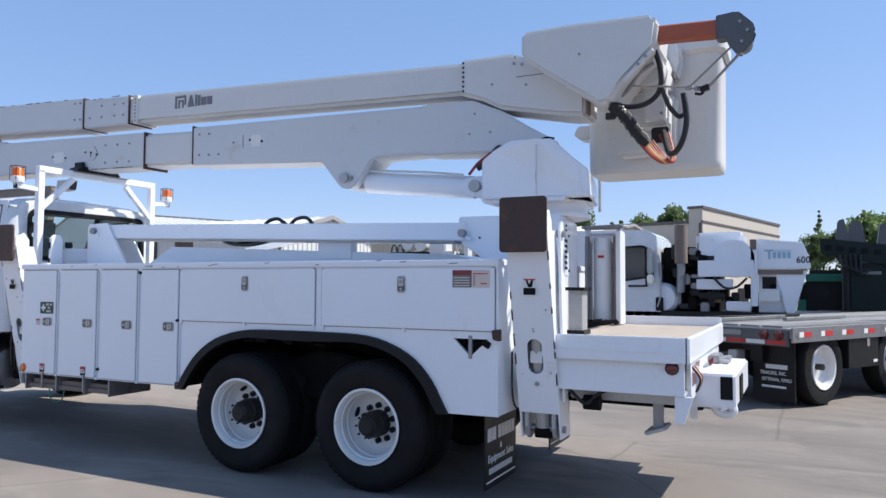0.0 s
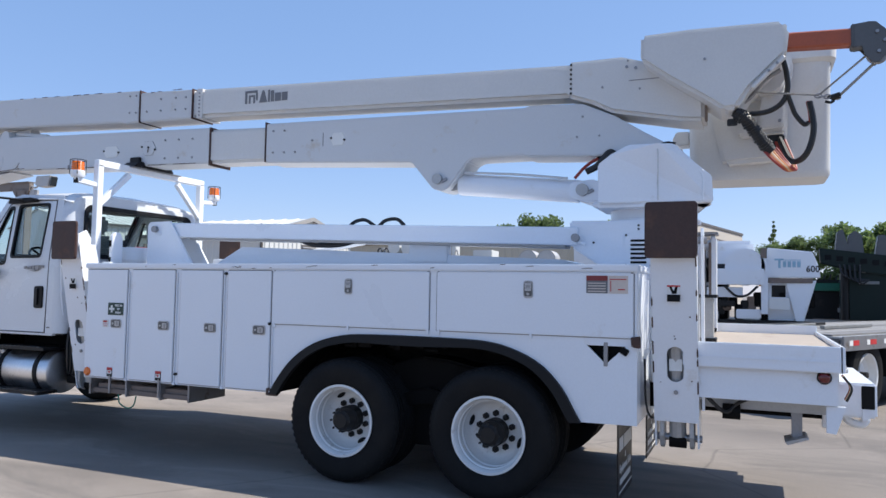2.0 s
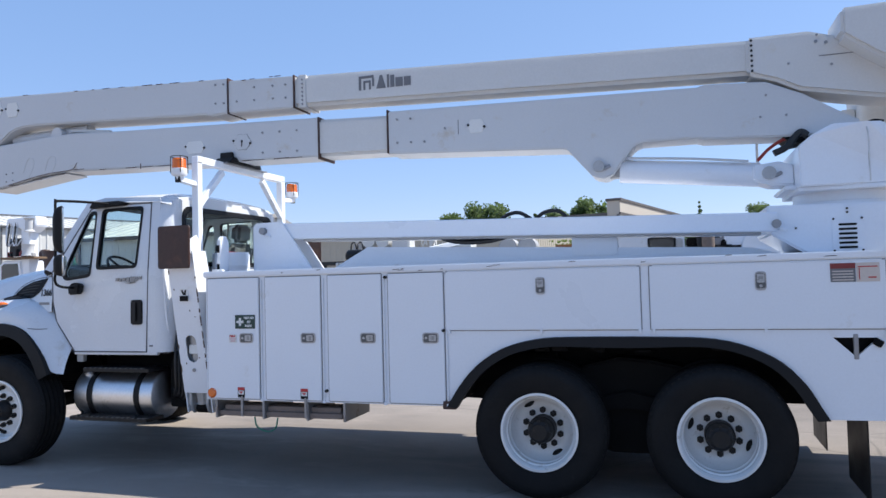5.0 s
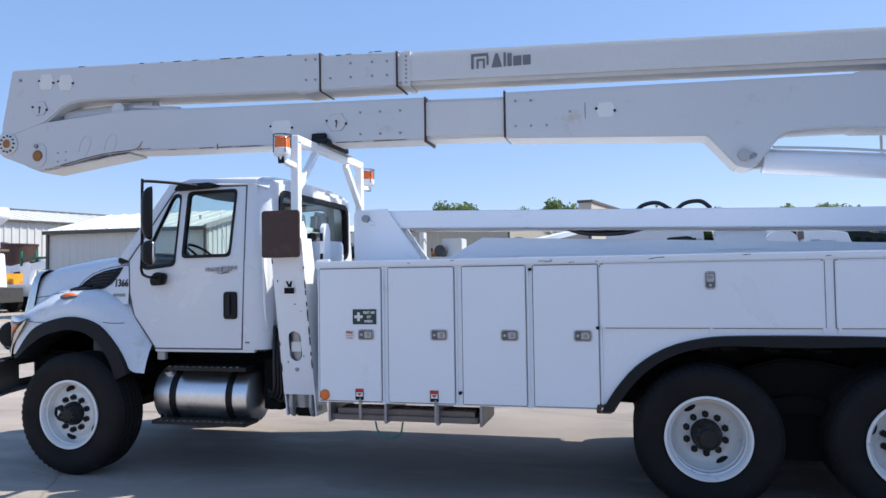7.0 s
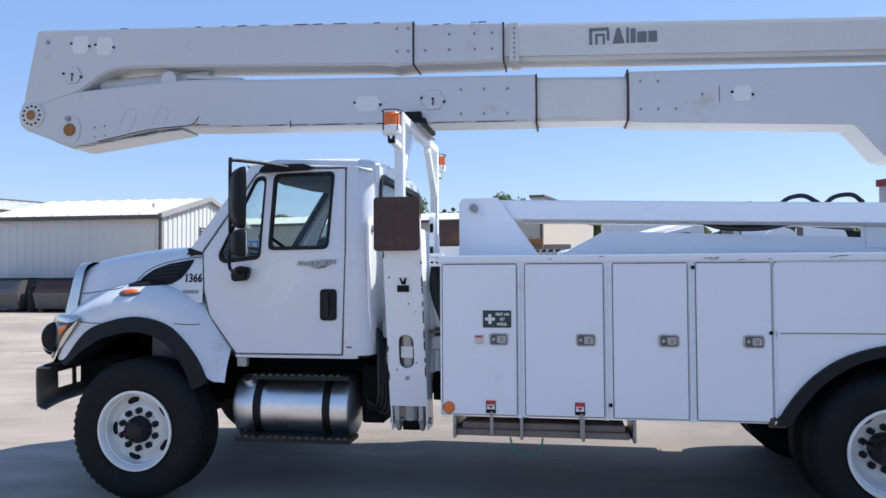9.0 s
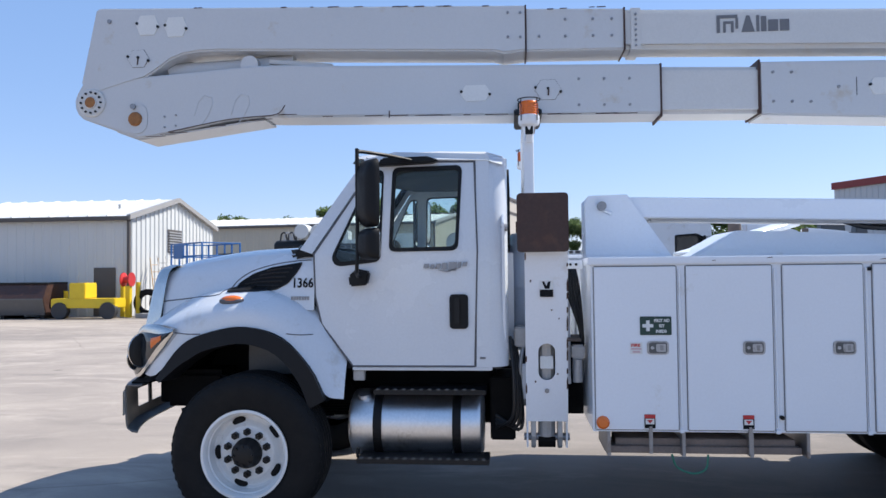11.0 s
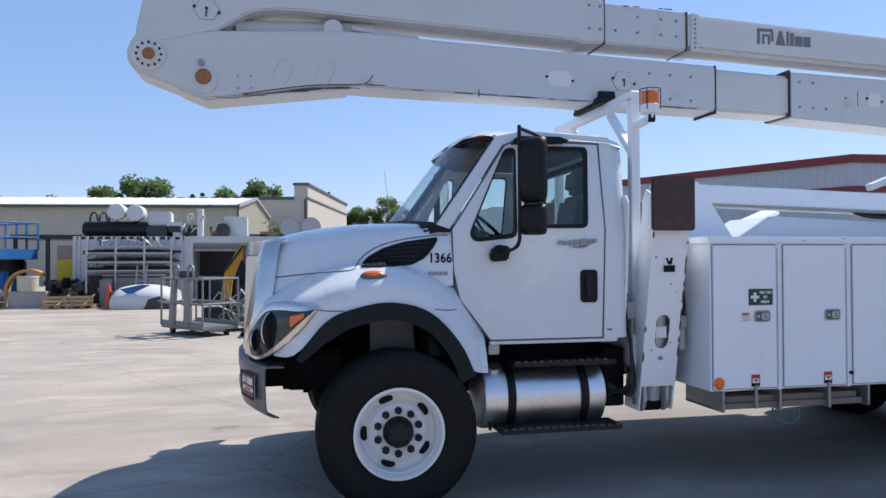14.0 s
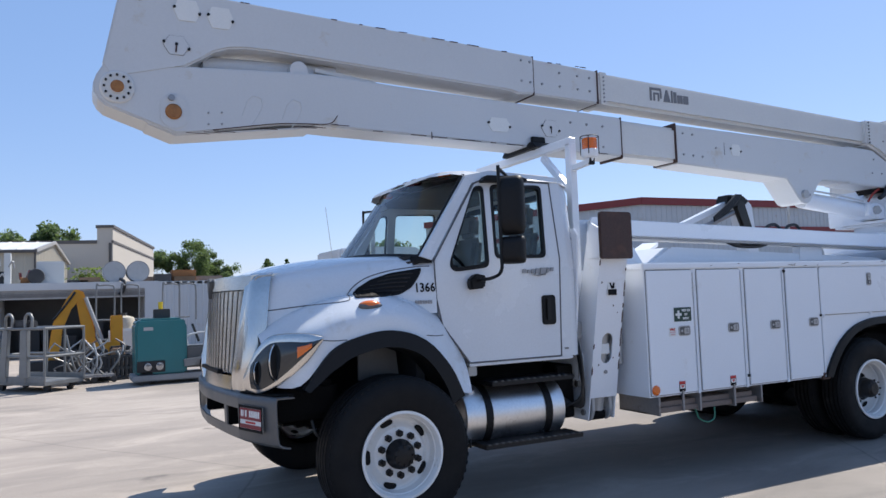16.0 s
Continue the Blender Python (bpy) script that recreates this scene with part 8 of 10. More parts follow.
part("corner_post", block(-9.4, -8.9, CYD - 0.03, CYD + 2.4, 0, 2.4, 0.01), CONTAINER, oc)
# container's inner shade is put into the dark back wall and floor colour
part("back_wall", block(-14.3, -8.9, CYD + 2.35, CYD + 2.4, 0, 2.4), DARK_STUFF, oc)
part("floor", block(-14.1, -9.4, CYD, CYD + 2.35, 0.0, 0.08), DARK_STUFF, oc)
for k in range(5):
    part("door_slat", block(-14.1, -9.4, CYD + 0.02, CYD + 0.05, 2.06 + 0.065 * k, 2.12 + 0.065 * k, 0.004), GREY_STUFF, oc)
for k, (x, w, h) in enumerate(((-13.6, 0.7, 1.1), (-12.6, 0.9, 0.7), (-11.4, 0.6, 1.3), (-10.5, 0.8, 0.9))):
    thing_mesh("crate", block(x, x + w, CYD + 0.9, CYD + 1.8, 0.08, h, 0.02), DARK_STUFF, "dark crate stored inside a container", "crate", "stored crates")

# black tank and drums on the roof
tk = thing("steel_tank", (-17.1, CYD + 1.0, 2.62), "long black steel tank lying on a container", "tank")
part("tank_shell", lathe([(0.0, -18.3), (0.22, -18.28), (0.29, -18.2), (0.30, -18.1), (0.30, -16.0), (0.28, -15.9), (0.0, -15.85)], (0, CYD + 1.0, 2.94), "x", 24), SATIN_BLACK, tk, smooth=True)
for x in (-17.9, -16.3):
    part("tank_saddle", block(x, x + 0.12, CYD + 0.75, CYD + 1.25, 2.62, 2.72), SATIN_BLACK, tk)
for x, z in ((-17.02, 3.6), (-16.33, 3.56)):
    d = thing("white_drum", (x, CYD + 1.0, 3.24), "white round drum lying on a black tank", "drum", "white drums")
    part("drum_shell", lathe([(0.0, -0.40), (0.30, -0.40), (0.32, -0.37), (0.32, 0.37), (0.30, 0.4), (0.0, 0.4)], (x, CYD + 1.0, z), "y", 28), METAL_WHITE, d, smooth=True)
    part("drum_band", lathe([(0.322, -0.02), (0.328, 0.0), (0.322, 0.02)], (x, CYD + 1.0, z), "y", 28, caps=False), GALV, d)
for k in range(5):
    x = -18.0 + 0.17 * k
    thing_mesh("pipe_bend", hose([(x, CYD + 0.8, 3.22), (x + 0.05, CYD + 0.8, 3.5), (x + 0.2, CYD + 0.8, 3.55), (x + 0.3, CYD + 0.8, 3.24)], 0.035), GALV if k % 2 else DARK_STUFF, "bent scrap pipe on a tank", "pipe", "scrap pipes")
pb = thing("plastic_tote", (-15.4, CYD + 1.0, 2.62), "translucent white plastic tote", "container")
part("tote_body", block(-15.85, -15.0, CYD + 0.6, CYD + 1.4, 3.05, 3.62, 0.05), CONTAINER, pb)
part("tote_base", block(-15.9, -14.9, CYD + 0.5, CYD + 1.5, 2.62, 3.05, 0.02), DARK_STUFF, pb)
gen = thing("generator", (-14.4, CYD + 1.0, 2.62), "grey and white engine generator on a container roof", "generator")
part("generator_cabinet", block(-15.15, -14.55, CYD + 0.5, CYD + 1.3, 2.62, 3.22, 0.02), METAL_WHITE, gen)
part("cabinet_door", block(-15.08, -14.62, CYD + 0.47, CYD + 0.5, 2.80, 3.05, 0.01), DARK_STUFF, gen)
part("engine", block(-14.5, -13.9, CYD + 0.6, CYD + 1.2, 2.62, 3.1, 0.05), DARK_STUFF, gen)
random.seed(4)
for k in range(9):
    x, z = random.uniform(-14.6, -13.8), random.uniform(2.75, 3.35)
    part("pipework", hose([(x, CYD + 0.5, z), (x + random.uniform(-0.2, 0.2), CYD + 0.45, z + 0.2), (x + random.uniform(-0.3, 0.3), CYD + 0.5, z + random.uniform(-0.1, 0.3))], 0.03), (GALV, METAL_WHITE, STEEL)[k % 3], gen)
part("white_panel", block(-14.0, -13.8, CYD + 0.5, CYD + 1.0, 2.62, 3.75, 0.01), METAL_WHITE, gen)
rp = thing("red_pump", (-13.35, CYD + 0.8, 2.62), "rusty red pump", "pump")
rp["label"] = "rusty red pump on a container roof"
part("pump_body", rod((-13.5, CYD + 0.8, 2.75), (-13.2, CYD + 0.8, 2.75), 0.13, sides=14), RUST_ORANGE, rp)
part("pump_riser", rod((-13.3, CYD + 0.8, 2.8), (-13.2, CYD + 0.8, 3.15), 0.06), RED_LENS, rp)
part("pump_riser", rod((-13.5, CYD + 0.8, 2.8), (-13.52, CYD + 0.8, 3.05), 0.05), RED_LENS, rp)
wb = thing("white_tank_box", (-12.6, CYD + 1.0, 2.62), "large white box tank with dark stain", "tank")
part("box_body", block(-13.0, -12.1, CYD + 0.6, CYD + 1.6, 2.62, 3.45, 0.03), METAL_WHITE, wb)
thing_mesh("dark_filter", lathe([(0, -0.2), (0.26, -0.18), (0.28, 0.0), (0.26, 0.18), (0, 0.2)], (-13.0, CYD + 0.45, 2.9), "y", 20), DARK_STUFF, "dark round filter housing on a roof", "filter")
for k, (x0, x1, h) in enumerate(((-12.0, -11.3, 0.12), (-11.6, -10.9, 0.22), (-9.0, -8.4, 0.3), (-8.3, -7.5, 0.2))):
    thing_mesh("scrap_block", block(x0, x1, CYD + 0.4, CYD + 1.0, 2.62, 2.62 + h, 0.01), BROWN_STUFF if k % 2 else DARK_STUFF, "flat stack of scrap on a container roof", "scrap", "roof scrap")
for x in (-10.42, -9.58):
    d = thing("grey_barrel", (x, CYD + 1.2, 2.64), "grey steel barrel lying on its side", "barrel", "grey barrels")
    part("barrel_shell", lathe([(0.0, -0.45), (0.38, -0.45), (0.40, -0.42), (0.40, 0.42), (0.38, 0.45), (0.0, 0.45)], (x, CYD + 1.0, 3.04), "y", 28), GALV, d, smooth=True)
    part("barrel_rim", lathe([(0.38, -0.46), (0.405, -0.46), (0.405, -0.42)], (x, CYD + 1.0, 3.04), "y", 28, caps=False), STEEL, d)
part("hose_tail", hose([(-10.2, CYD + 0.5, 2.75), (-10.1, CYD - 0.1, 2.6), (-10.15, CYD - 0.1, 2.3), (-10.3, CYD - 0.1, 2.15)], 0.06), HOSE)
tagged(bpy.data.objects["hose_tail"], "black hose hanging over a container edge", "hose")
thing_mesh("orange_crate", block(-8.35, -7.45, CYD + 0.6, CYD + 1.2, 2.62, 3.08, 0.02), RUST_ORANGE, "orange wooden crate on a container roof", "crate")
thing_mesh("timber_beam", block(-9.35, -6.3, CYD + 1.3, CYD + 1.6, 2.62, 2.86, 0.02), TIMBER, "dark weathered timber beam on a container roof", "beam")
bush = thing("young_shrub", (-11.8, 52.5, 0), "bright green young shrub by the warehouse", "shrub")
random.seed(9)
verts, faces = [], []
for _ in range(2600):
    p = Vector((-10.7 + random.gauss(0, 0.6), 52.5 + random.gauss(0, 0.4), min(4.3, abs(random.gauss(2.6, 0.7)))))
    u = Vector((random.gauss(0, 1), random.gauss(0, 1), random.gauss(0, 1))).normalized() * 0.14
    w = u.cross(Vector((random.gauss(0, 1), random.gauss(0, 1), 1))).normalized() * 0.08
    i = len(verts)
    verts += [p - u, p + w, p + u, p - w]
    faces.append((i, i + 1, i + 2, i + 3))
me = bpy.data.meshes.new("foliage")
me.from_pydata(verts, [], faces)
me.materials.append(LEAF_LIGHT)
fo = new("foliage", me)
fo.parent = bush
fo.matrix_parent_inverse = Matrix.Translation((11.8, -52.5, 0))
part("stem", rod((-10.8, 52.5, 0), (-10.7, 52.5, 2.5), 0.06), BARK, bush)

# pipe rack before the container
rk = thing("pipe_rack", (-16.2, CYD - 0.5, 0), "grey steel rack full of pipes and bars", "rack")
for x in (-17.75, -16.75, -15.75, -14.8):
    part("rack_post", block(x - 0.035, x + 0.035, CYD - 0.75, CYD - 0.68, 0, 2.55, 0.005), GALV, rk)
for z in (1.30, 1.62, 1.95, 2.2):
    part("rack_bar", block(-17.8, -14.75, CYD - 0.78, CYD - 0.74, z, z + 0.05, 0.004), GALV, rk)
for z in (0.9, 1.25, 1.58, 1.9):
    part("rack_shelf", block(-17.75, -14.8, CYD - 0.7, CYD - 0.1, z, z + 0.03), STEEL, rk)
part("rack_panel", block(-17.8, -15.0, CYD - 0.66, CYD - 0.62, 0.1, 1.2), GREY_STUFF, rk)
random.seed(11)
for k in range(60):
    z = random.choice((0.96, 1.31, 1.64, 1.96)) + random.uniform(0, 0.14)
    x0 = random.uniform(-18.0, -17.0)
    y = CYD - random.uniform(0.2, 0.68)
    thing_mesh("stored_pipe", rod((x0, y, z), (random.uniform(-15.2, -14.4), y, z), random.uniform(0.02, 0.05), sides=8), random.choice((DARK_STUFF, RUST, STEEL, DARK_STUFF, SATIN_BLACK)), "long steel pipe lying on a rack", "pipe", "racked pipes")
for k in range(10):
    x = random.uniform(-17.6, -15.0)
    thing_mesh("scrap_piece", hose([(x, CYD - 0.4, 2.25), (x + random.uniform(-0.2, 0.2), CYD - 0.45, 2.4), (x + random.uniform(-0.4, 0.4), CYD - 0.4, 2.3 + random.uniform(0, 0.3))], 0.04), random.choice((GALV, DARK_STUFF, METAL_WHITE)), "bent scrap metal piled on a rack", "scrap", "rack scrap")
ladder_specs = (((-15.9, CYD - 1.0, 0), (-15.8, CYD - 0.8, 1.5), 0.35, GALV), ((-23.9, 31.8, 0), (-24.6, 32.6, 2.6), 0.4, PALE_WOOD), ((-23.3, 31.6, 0), (-24.4, 32.9, 2.7), 0.4, GALV))
for a, b, w, mm in ladder_specs:
    ld = thing("ladder", a, "leaning ladder with worn rungs", "ladder", "leaning ladders")
    a, b = Vector(a), Vector(b)
    side = Vector((0.5, 0.85, 0)) * w / 2 if mm is not GALV else Vector((0.9, 0.3, 0)) * w / 2
    for s in (-1, 1):
        part("ladder_rail", beam(a + side * s, b + side * s, 0.03, 0.07), mm, ld)
    for k in range(1, 8):
        p = a + (b - a) * k / 8
        part("rung", rod(p - side, p + side, 0.015, sides=6), mm, ld)


# ---- access basket, digger arm, sweeper ----
def tube_frame(root, name, paths, r, mat):
    for pts in paths:
        part(name, hose(pts, r, steps=1 if len(pts) == 2 else 5, sides=6), mat, root)


bs = thing("work_basket", (-12.55, 17.9, 0), "grey tubular steel work platform basket", "work platform")
BT = Matrix.Translation((-12.55, 17.9, 0)) @ Matrix.Rotation(radians(-52), 4, "Z") @ Matrix.Diagonal((0.86, 1, 1, 1))


def b_at(x, y, z):
    return tuple(BT @ Vector((x, y, z)))


def bpart(name, bm, mat, root, smooth=False):
    bm.transform(BT)
    return part(name, bm, mat, root, smooth=smooth)


bpart("basket_floor", block(-1.0, 1.0, -0.45, 0.45, 0.14, 0.22, 0.01), PLATFORM, bs)
for s in (-0.45, 0.43):
    bpart("toe_board", block(-1.0, 1.0, s, s + 0.02, 0.16, 0.32, 0.004), PLATFORM, bs)
for z in (0.72, 1.28):
    for s in (-0.45, 0.45):
        bpart("basket_rail", rod((-1.0, s, z), (1.0, s, z), 0.028, sides=8), PLATFORM, bs)
    for s in (-1.0, 1.0):
        bpart("basket_rail", rod((s, -0.45, z), (s, 0.45, z), 0.028, sides=8), PLATFORM, bs)
for x in (-1.0, -0.33, 0.33, 1.0):
    for s in (-0.45, 0.45):
        bpart("basket_post", rod((x, s, 0.2), (x, s, 1.3), 0.026, sides=8), PLATFORM, bs)
bpart("mast_plate", prism([(-0.55, 0.3), (-0.42, 1.25), (-0.22, 1.25), (-0.30, 0.3)], -0.50, -0.42, "y", 0.01), PLATFORM, bs)
bpart("mast_plate", prism([(0.18, 0.3), (0.22, 1.25), (0.45, 1.25), (0.48, 0.3)], -0.50, -0.42, "y", 0.01), PLATFORM, bs)
for x in (-0.25, 0.45):
    bpart("hoop", hose([(x - 0.12, -0.45, 1.28), (x - 0.12, -0.45, 1.50), (x, -0.45, 1.58), (x + 0.12, -0.45, 1.50), (x + 0.12, -0.45, 1.28)], 0.03), PLATFORM, bs)
bpart("control_box", block(-0.3, 0.4, -0.42, -0.2, 1.3, 1.45, 0.03), DARK_STUFF, bs)
for x in (-0.8, 0.8):
    bpart("castor", rod((x, -0.3, 0.08), (x, -0.22, 0.08), 0.08, sides=14), DARK_STUFF, bs)
    bpart("castor", rod((x, 0.22, 0.08), (x, 0.3, 0.08), 0.08, sides=14), DARK_STUFF, bs)
    bpart("castor_fork", block(x - 0.03, x + 0.03, -0.26, 0.26, 0.08, 0.15), STEEL, bs)
ct = thing("tube_cart", (-11.6, 18.6, 0), "tangled grey tube cart on castors", "cart")
random.seed(14)
for k in range(11):
    x, y = random.uniform(-11.9, -11.1), random.uniform(18.3, 19.2)
    part("cart_tube", hose([(x, y, 0.1 + random.uniform(0, 0.2)), (x + random.uniform(-0.25, 0.25), y, 0.5), (x + random.uniform(-0.4, 0.4), y + 0.1, 0.9 + random.uniform(-0.3, 0.3))], 0.022), PLATFORM if k % 3 else GALV, ct)
for k in range(3):
    part("castor", rod((-11.85 + 0.4 * k, 18.3, 0.07), (-11.85 + 0.4 * k, 18.36, 0.07), 0.07, sides=12), DARK_STUFF, ct)
part("cart_base", block(-11.95, -11.05, 18.3, 19.1, 0.13, 0.18), STEEL, ct)

sc = thing("slatted_crate", (-11.0, 18.9, 0), "dark slatted steel crate on the paving", "crate")
part("crate_floor", block(-11.43, -10.64, 18.8, 19.3, 0.0, 0.06, 0.008), DARK_STUFF, sc)
for y in (18.8, 19.27):
    for k in range(9):
        part("crate_slat", block(-11.43 + 0.092 * k, -11.385 + 0.092 * k, y, y + 0.025, 0.06, 0.50), DARK_STUFF, sc)
    part("crate_rail", block(-11.44, -10.63, y - 0.005, y + 0.03, 0.50, 0.55, 0.006), DARK_STUFF, sc)
    part("crate_rail", block(-11.44, -10.63, y - 0.005, y + 0.03, 0.24, 0.29, 0.006), DARK_STUFF, sc)
for x in (-11.44, -10.66):
    part("crate_end", block(x, x + 0.03, 18.83, 19.27, 0.06, 0.55, 0.006), DARK_STUFF, sc)
tk = thing("pale_tank", (-10.5, 24.0, 0), "pale plastic tank standing behind the sweeper", "tank")
part("tank_shell", lathe([(0.0, 0.0), (0.30, 0.0), (0.33, 0.08), (0.33, 1.22), (0.28, 1.36), (0.10, 1.42), (0.0, 1.42)], (-10.5, 24.0, 0), "z", 26), CREAM, tk, smooth=True)
part("tank_cap", rod((-10.5, 24.0, 1.41), (-10.5, 24.0, 1.50), 0.09, sides=16), DARK_STUFF, tk)

ex = thing("backhoe_arm", (-11.9, 22.2, 0), "yellow folded backhoe arm on its frame", "backhoe")
part("boom_arm", prism([(-12.46, 0.35), (-12.32, 1.30), (-11.99, 1.95), (-11.81, 2.18), (-11.67, 2.15), (-11.65, 1.95), (-11.89, 1.65), (-12.10, 1.1), (-12.17, 0.35)], 22.0, 22.3, "y", 0.02), YELLOW, ex)
part("dipper_arm", prism([(-11.82, 2.15), (-11.60, 2.12), (-11.35, 1.2), (-11.25, 0.6), (-11.5, 0.6), (-11.68, 1.3)], 22.05, 22.25, "y", 0.02), YELLOW, ex)
part("cylinder", rod((-11.55, 22.0, 1.95), (-11.15, 22.0, 0.8), 0.05), GALV, ex)
part("upright", block(-10.95, -10.65, 21.9, 22.2, 0.15, 1.45, 0.02), YELLOW, ex)
part("base_frame", block(-12.9, -10.5, 21.7, 22.5, 0.0, 0.35, 0.03), DARK_STUFF, ex)
part("cross_panel", block(-11.5, -10.65, 21.85, 22.1, 0.35, 0.75, 0.02), YELLOW, ex)
part("bucket_arm_hose", hose([(-12.3, 21.95, 1.4), (-12.0, 21.9, 1.8), (-11.8, 21.95, 2.1)], 0.03), HOSE, ex)

sw = thing("floor_sweeper", (-10.05, 18.6, 0), "teal ride-on floor sweeper with round lamps", "sweeper")
part("sweeper_body", soften(prism([(-10.62, 0.18), (-10.64, 1.28), (-10.54, 1.40), (-9.62, 1.40), (-9.52, 1.28), (-9.52, 0.18)], 18.2, 19.1, "y"), 0.05), TEAL, sw, smooth=True)
part("sweeper_deck", block(-9.55, -8.55, 18.3, 19.0, 0.3, 0.78, 0.05), BUMPER_GREY, sw, smooth=True)
part("deck_bumper", beam((-9.6, 18.15, 0.42), (-8.5, 18.15, 0.50), 0.08, 0.16), PLATFORM, sw)
part("deck_rail", hose([(-9.5, 18.3, 0.78), (-9.45, 18.3, 1.02), (-8.7, 18.3, 1.05), (-8.6, 18.3, 0.78)], 0.022), METAL_WHITE, sw)
part("lamp_panel", block(-10.60, -10.0, 18.17, 18.2, 0.26, 0.50, 0.01), DARK_STUFF, sw)
for x in (-10.37, -10.12):
    part("lamp", lathe([(0, -0.05), (0.08, -0.04), (0.095, 0.0)], (x, 18.17, 0.38), "y", 20), LENS, sw, smooth=True)
part("sweeper_skirt", block(-10.7, -9.0, 18.1, 19.1, 0.08, 0.2, 0.02), GREY_STUFF, sw)
for x in (-10.4, -9.0):
    part("sweeper_wheel", rod((x, 18.2, 0.16), (x, 18.45, 0.16), 0.16, sides=18), DARK_STUFF, sw)
part("beacon_block", block(-10.2, -9.85, 18.5, 18.75, 1.40, 1.6, 0.01), DARK_STUFF, sw)
part("beacon", rod((-10.05, 18.6, 1.6), (-10.05, 18.6, 1.76), 0.05), BOLLARD, sw)
part("name_patch", block(-10.45, -10.25, 18.195, 18.2, 1.15, 1.22), GALV, sw)
part("steering_post", rod((-9.2, 18.6, 0.85), (-9.35, 18.6, 1.25), 0.03), DARK_STUFF, sw)
sw.location = (-10.16, 17.42, 0)
sw.scale = (0.94, 0.94, 0.99)
hp = thing("stair_frame", (-9.6, 25, 0), "grey tubular ladder stair frame", "stairs")
for x in (-11.2, -10.5, -9.3, -8.8):
    part("frame_tube", hose([(x, 25, 0), (x, 25, 2.2), (x + 0.1, 25, 2.35), (x + 0.4, 25, 2.35), (x + 0.5, 25, 2.2), (x + 0.5, 25, 1.2)], 0.025), PLATFORM, hp)
part("frame_tube", rod((-11.2, 25, 1.3), (-8.5, 25, 1.3), 0.025), PLATFORM, hp)
part("frame_tube", rod((-11.2, 25, 0.7), (-8.5, 25, 0.7), 0.025), PLATFORM, hp)
thing_mesh("white_tote", block(-10.9, -10.0, 23.6, 24.4, 0.0, 1.05, 0.06), METAL_WHITE, "white plastic liquid tote on the yard", "container")
thing_mesh("engine_crate", block(-11.0, -10.1, 20.2, 20.8, 0.0, 0.45, 0.03), DARK_STUFF, "dark engine crate on the paving", "crate")
cf = thing("cage_frame", (-10.6, 19.6, 0), "small grey wire cage frame", "cage")
for k in range(6):
    part("cage_bar", rod((-11.0 + 0.14 * k, 19.3, 0.0), (-10.95 + 0.14 * k, 19.3, 0.62), 0.012, sides=5), PLATFORM, cf)
for z in (0.016, 0.36, 0.62):
    part("cage_bar", rod((-11.0, 19.3, z), (-10.25, 19.3, z), 0.015, sides=5), PLATFORM, cf)

random.seed(77)
for k in range(14):
    x, yy = random.uniform(-12.3, -10.7), random.uniform(19.6, 21.4)
    w, h = random.uniform(0.25, 0.6), random.uniform(0.2, 0.75)
    bm = block(x, x + w, yy, yy + random.uniform(0.2, 0.5), 0.0, h, 0.03)
    for j in range(3):
        rod((x + w * random.random(), yy - 0.02, h * random.random()), (x + w * random.random(), yy - 0.06, h * (0.6 + 0.6 * random.random())), 0.03, bm, 8)
    thing_mesh("machine_part", bm, random.choice((DARK_STUFF, DARK_STUFF, GREY_STUFF, BROWN_STUFF, YELLOW)), "greasy machine part standing in a junk row", "machine part", "junk row")
for k in range(10):
    x, yy = random.uniform(-12.2, -10.6), random.uniform(18.9, 19.6)
    pts = [(x, yy, 0.02)]
    for j in range(3):
        pts.append((x + random.uniform(-0.4, 0.4), yy + random.uniform(-0.1, 0.1), 0.3 + 0.3 * j + random.uniform(-0.12, 0.12)))
    thing_mesh("bent_tube", hose(pts, 0.018, sides=6, steps=4), random.choice((PLATFORM, GALV, PLATFORM, SATIN_BLACK)), "bent steel tube propped among scrap", "tube", "bent tubes")

# ---- loose truck hood, cone, crates ----
hd = thing("loose_truck_hood", (-15.6, 28.2, 0), "white and blue truck hood lying on the paving", "truck hood")
rows = []
for x, h, w in ((-16.55, 0.50, 0.8), (-16.3, 0.74, 0.9), (-15.7, 0.84, 0.95), (-15.0, 0.80, 1.0), (-14.4, 0.62, 1.0)):
    rows.append([(x, 28.2 - w, 0.0), (x, 28.2 - w, h * 0.55), (x, 28.2 - w * 0.6, h * 0.92), (x, 28.2, h), (x, 28.2 + w * 0.6, h * 0.92), (x, 28.2 + w, h * 0.5), (x, 28.2 + w, 0.0)])
part("hood_shell", loft(finer(rows, 3)), METAL_WHITE, hd, smooth=True)
part("hood_grille", prism([(27.7, 0.1), (27.75, 0.6), (28.65, 0.6), (28.7, 0.1)], -16.62, -16.56, "x"), DARK_STUFF, hd)
part("blue_stripe", prism([(-16.2, 0.70), (-15.5, 0.86), (-15.2, 0.84), (-15.9, 0.5)], 27.33, 27.345, "y"), BLUE, hd)
part("wheel_cut", prism([(-15.4, 0.0), (-15.25, 0.35), (-14.9, 0.45), (-14.6, 0.3), (-14.5, 0.0)], 27.17, 27.25, "y"), DARK_STUFF, hd)
cn = thing("traffic_cone", (-16.8, 28.5, 0), "faded orange traffic cone on the paving", "cone")
part("cone_body", lathe([(0.18, 0.03), (0.04, 0.82), (0.0, 0.83)], (-16.8, 28.5, 0), "z", 20), CONE, cn, smooth=True)
part("cone_base", block(-17.0, -16.6, 28.3, 28.7, 0, 0.04, 0.01), CONE, cn)
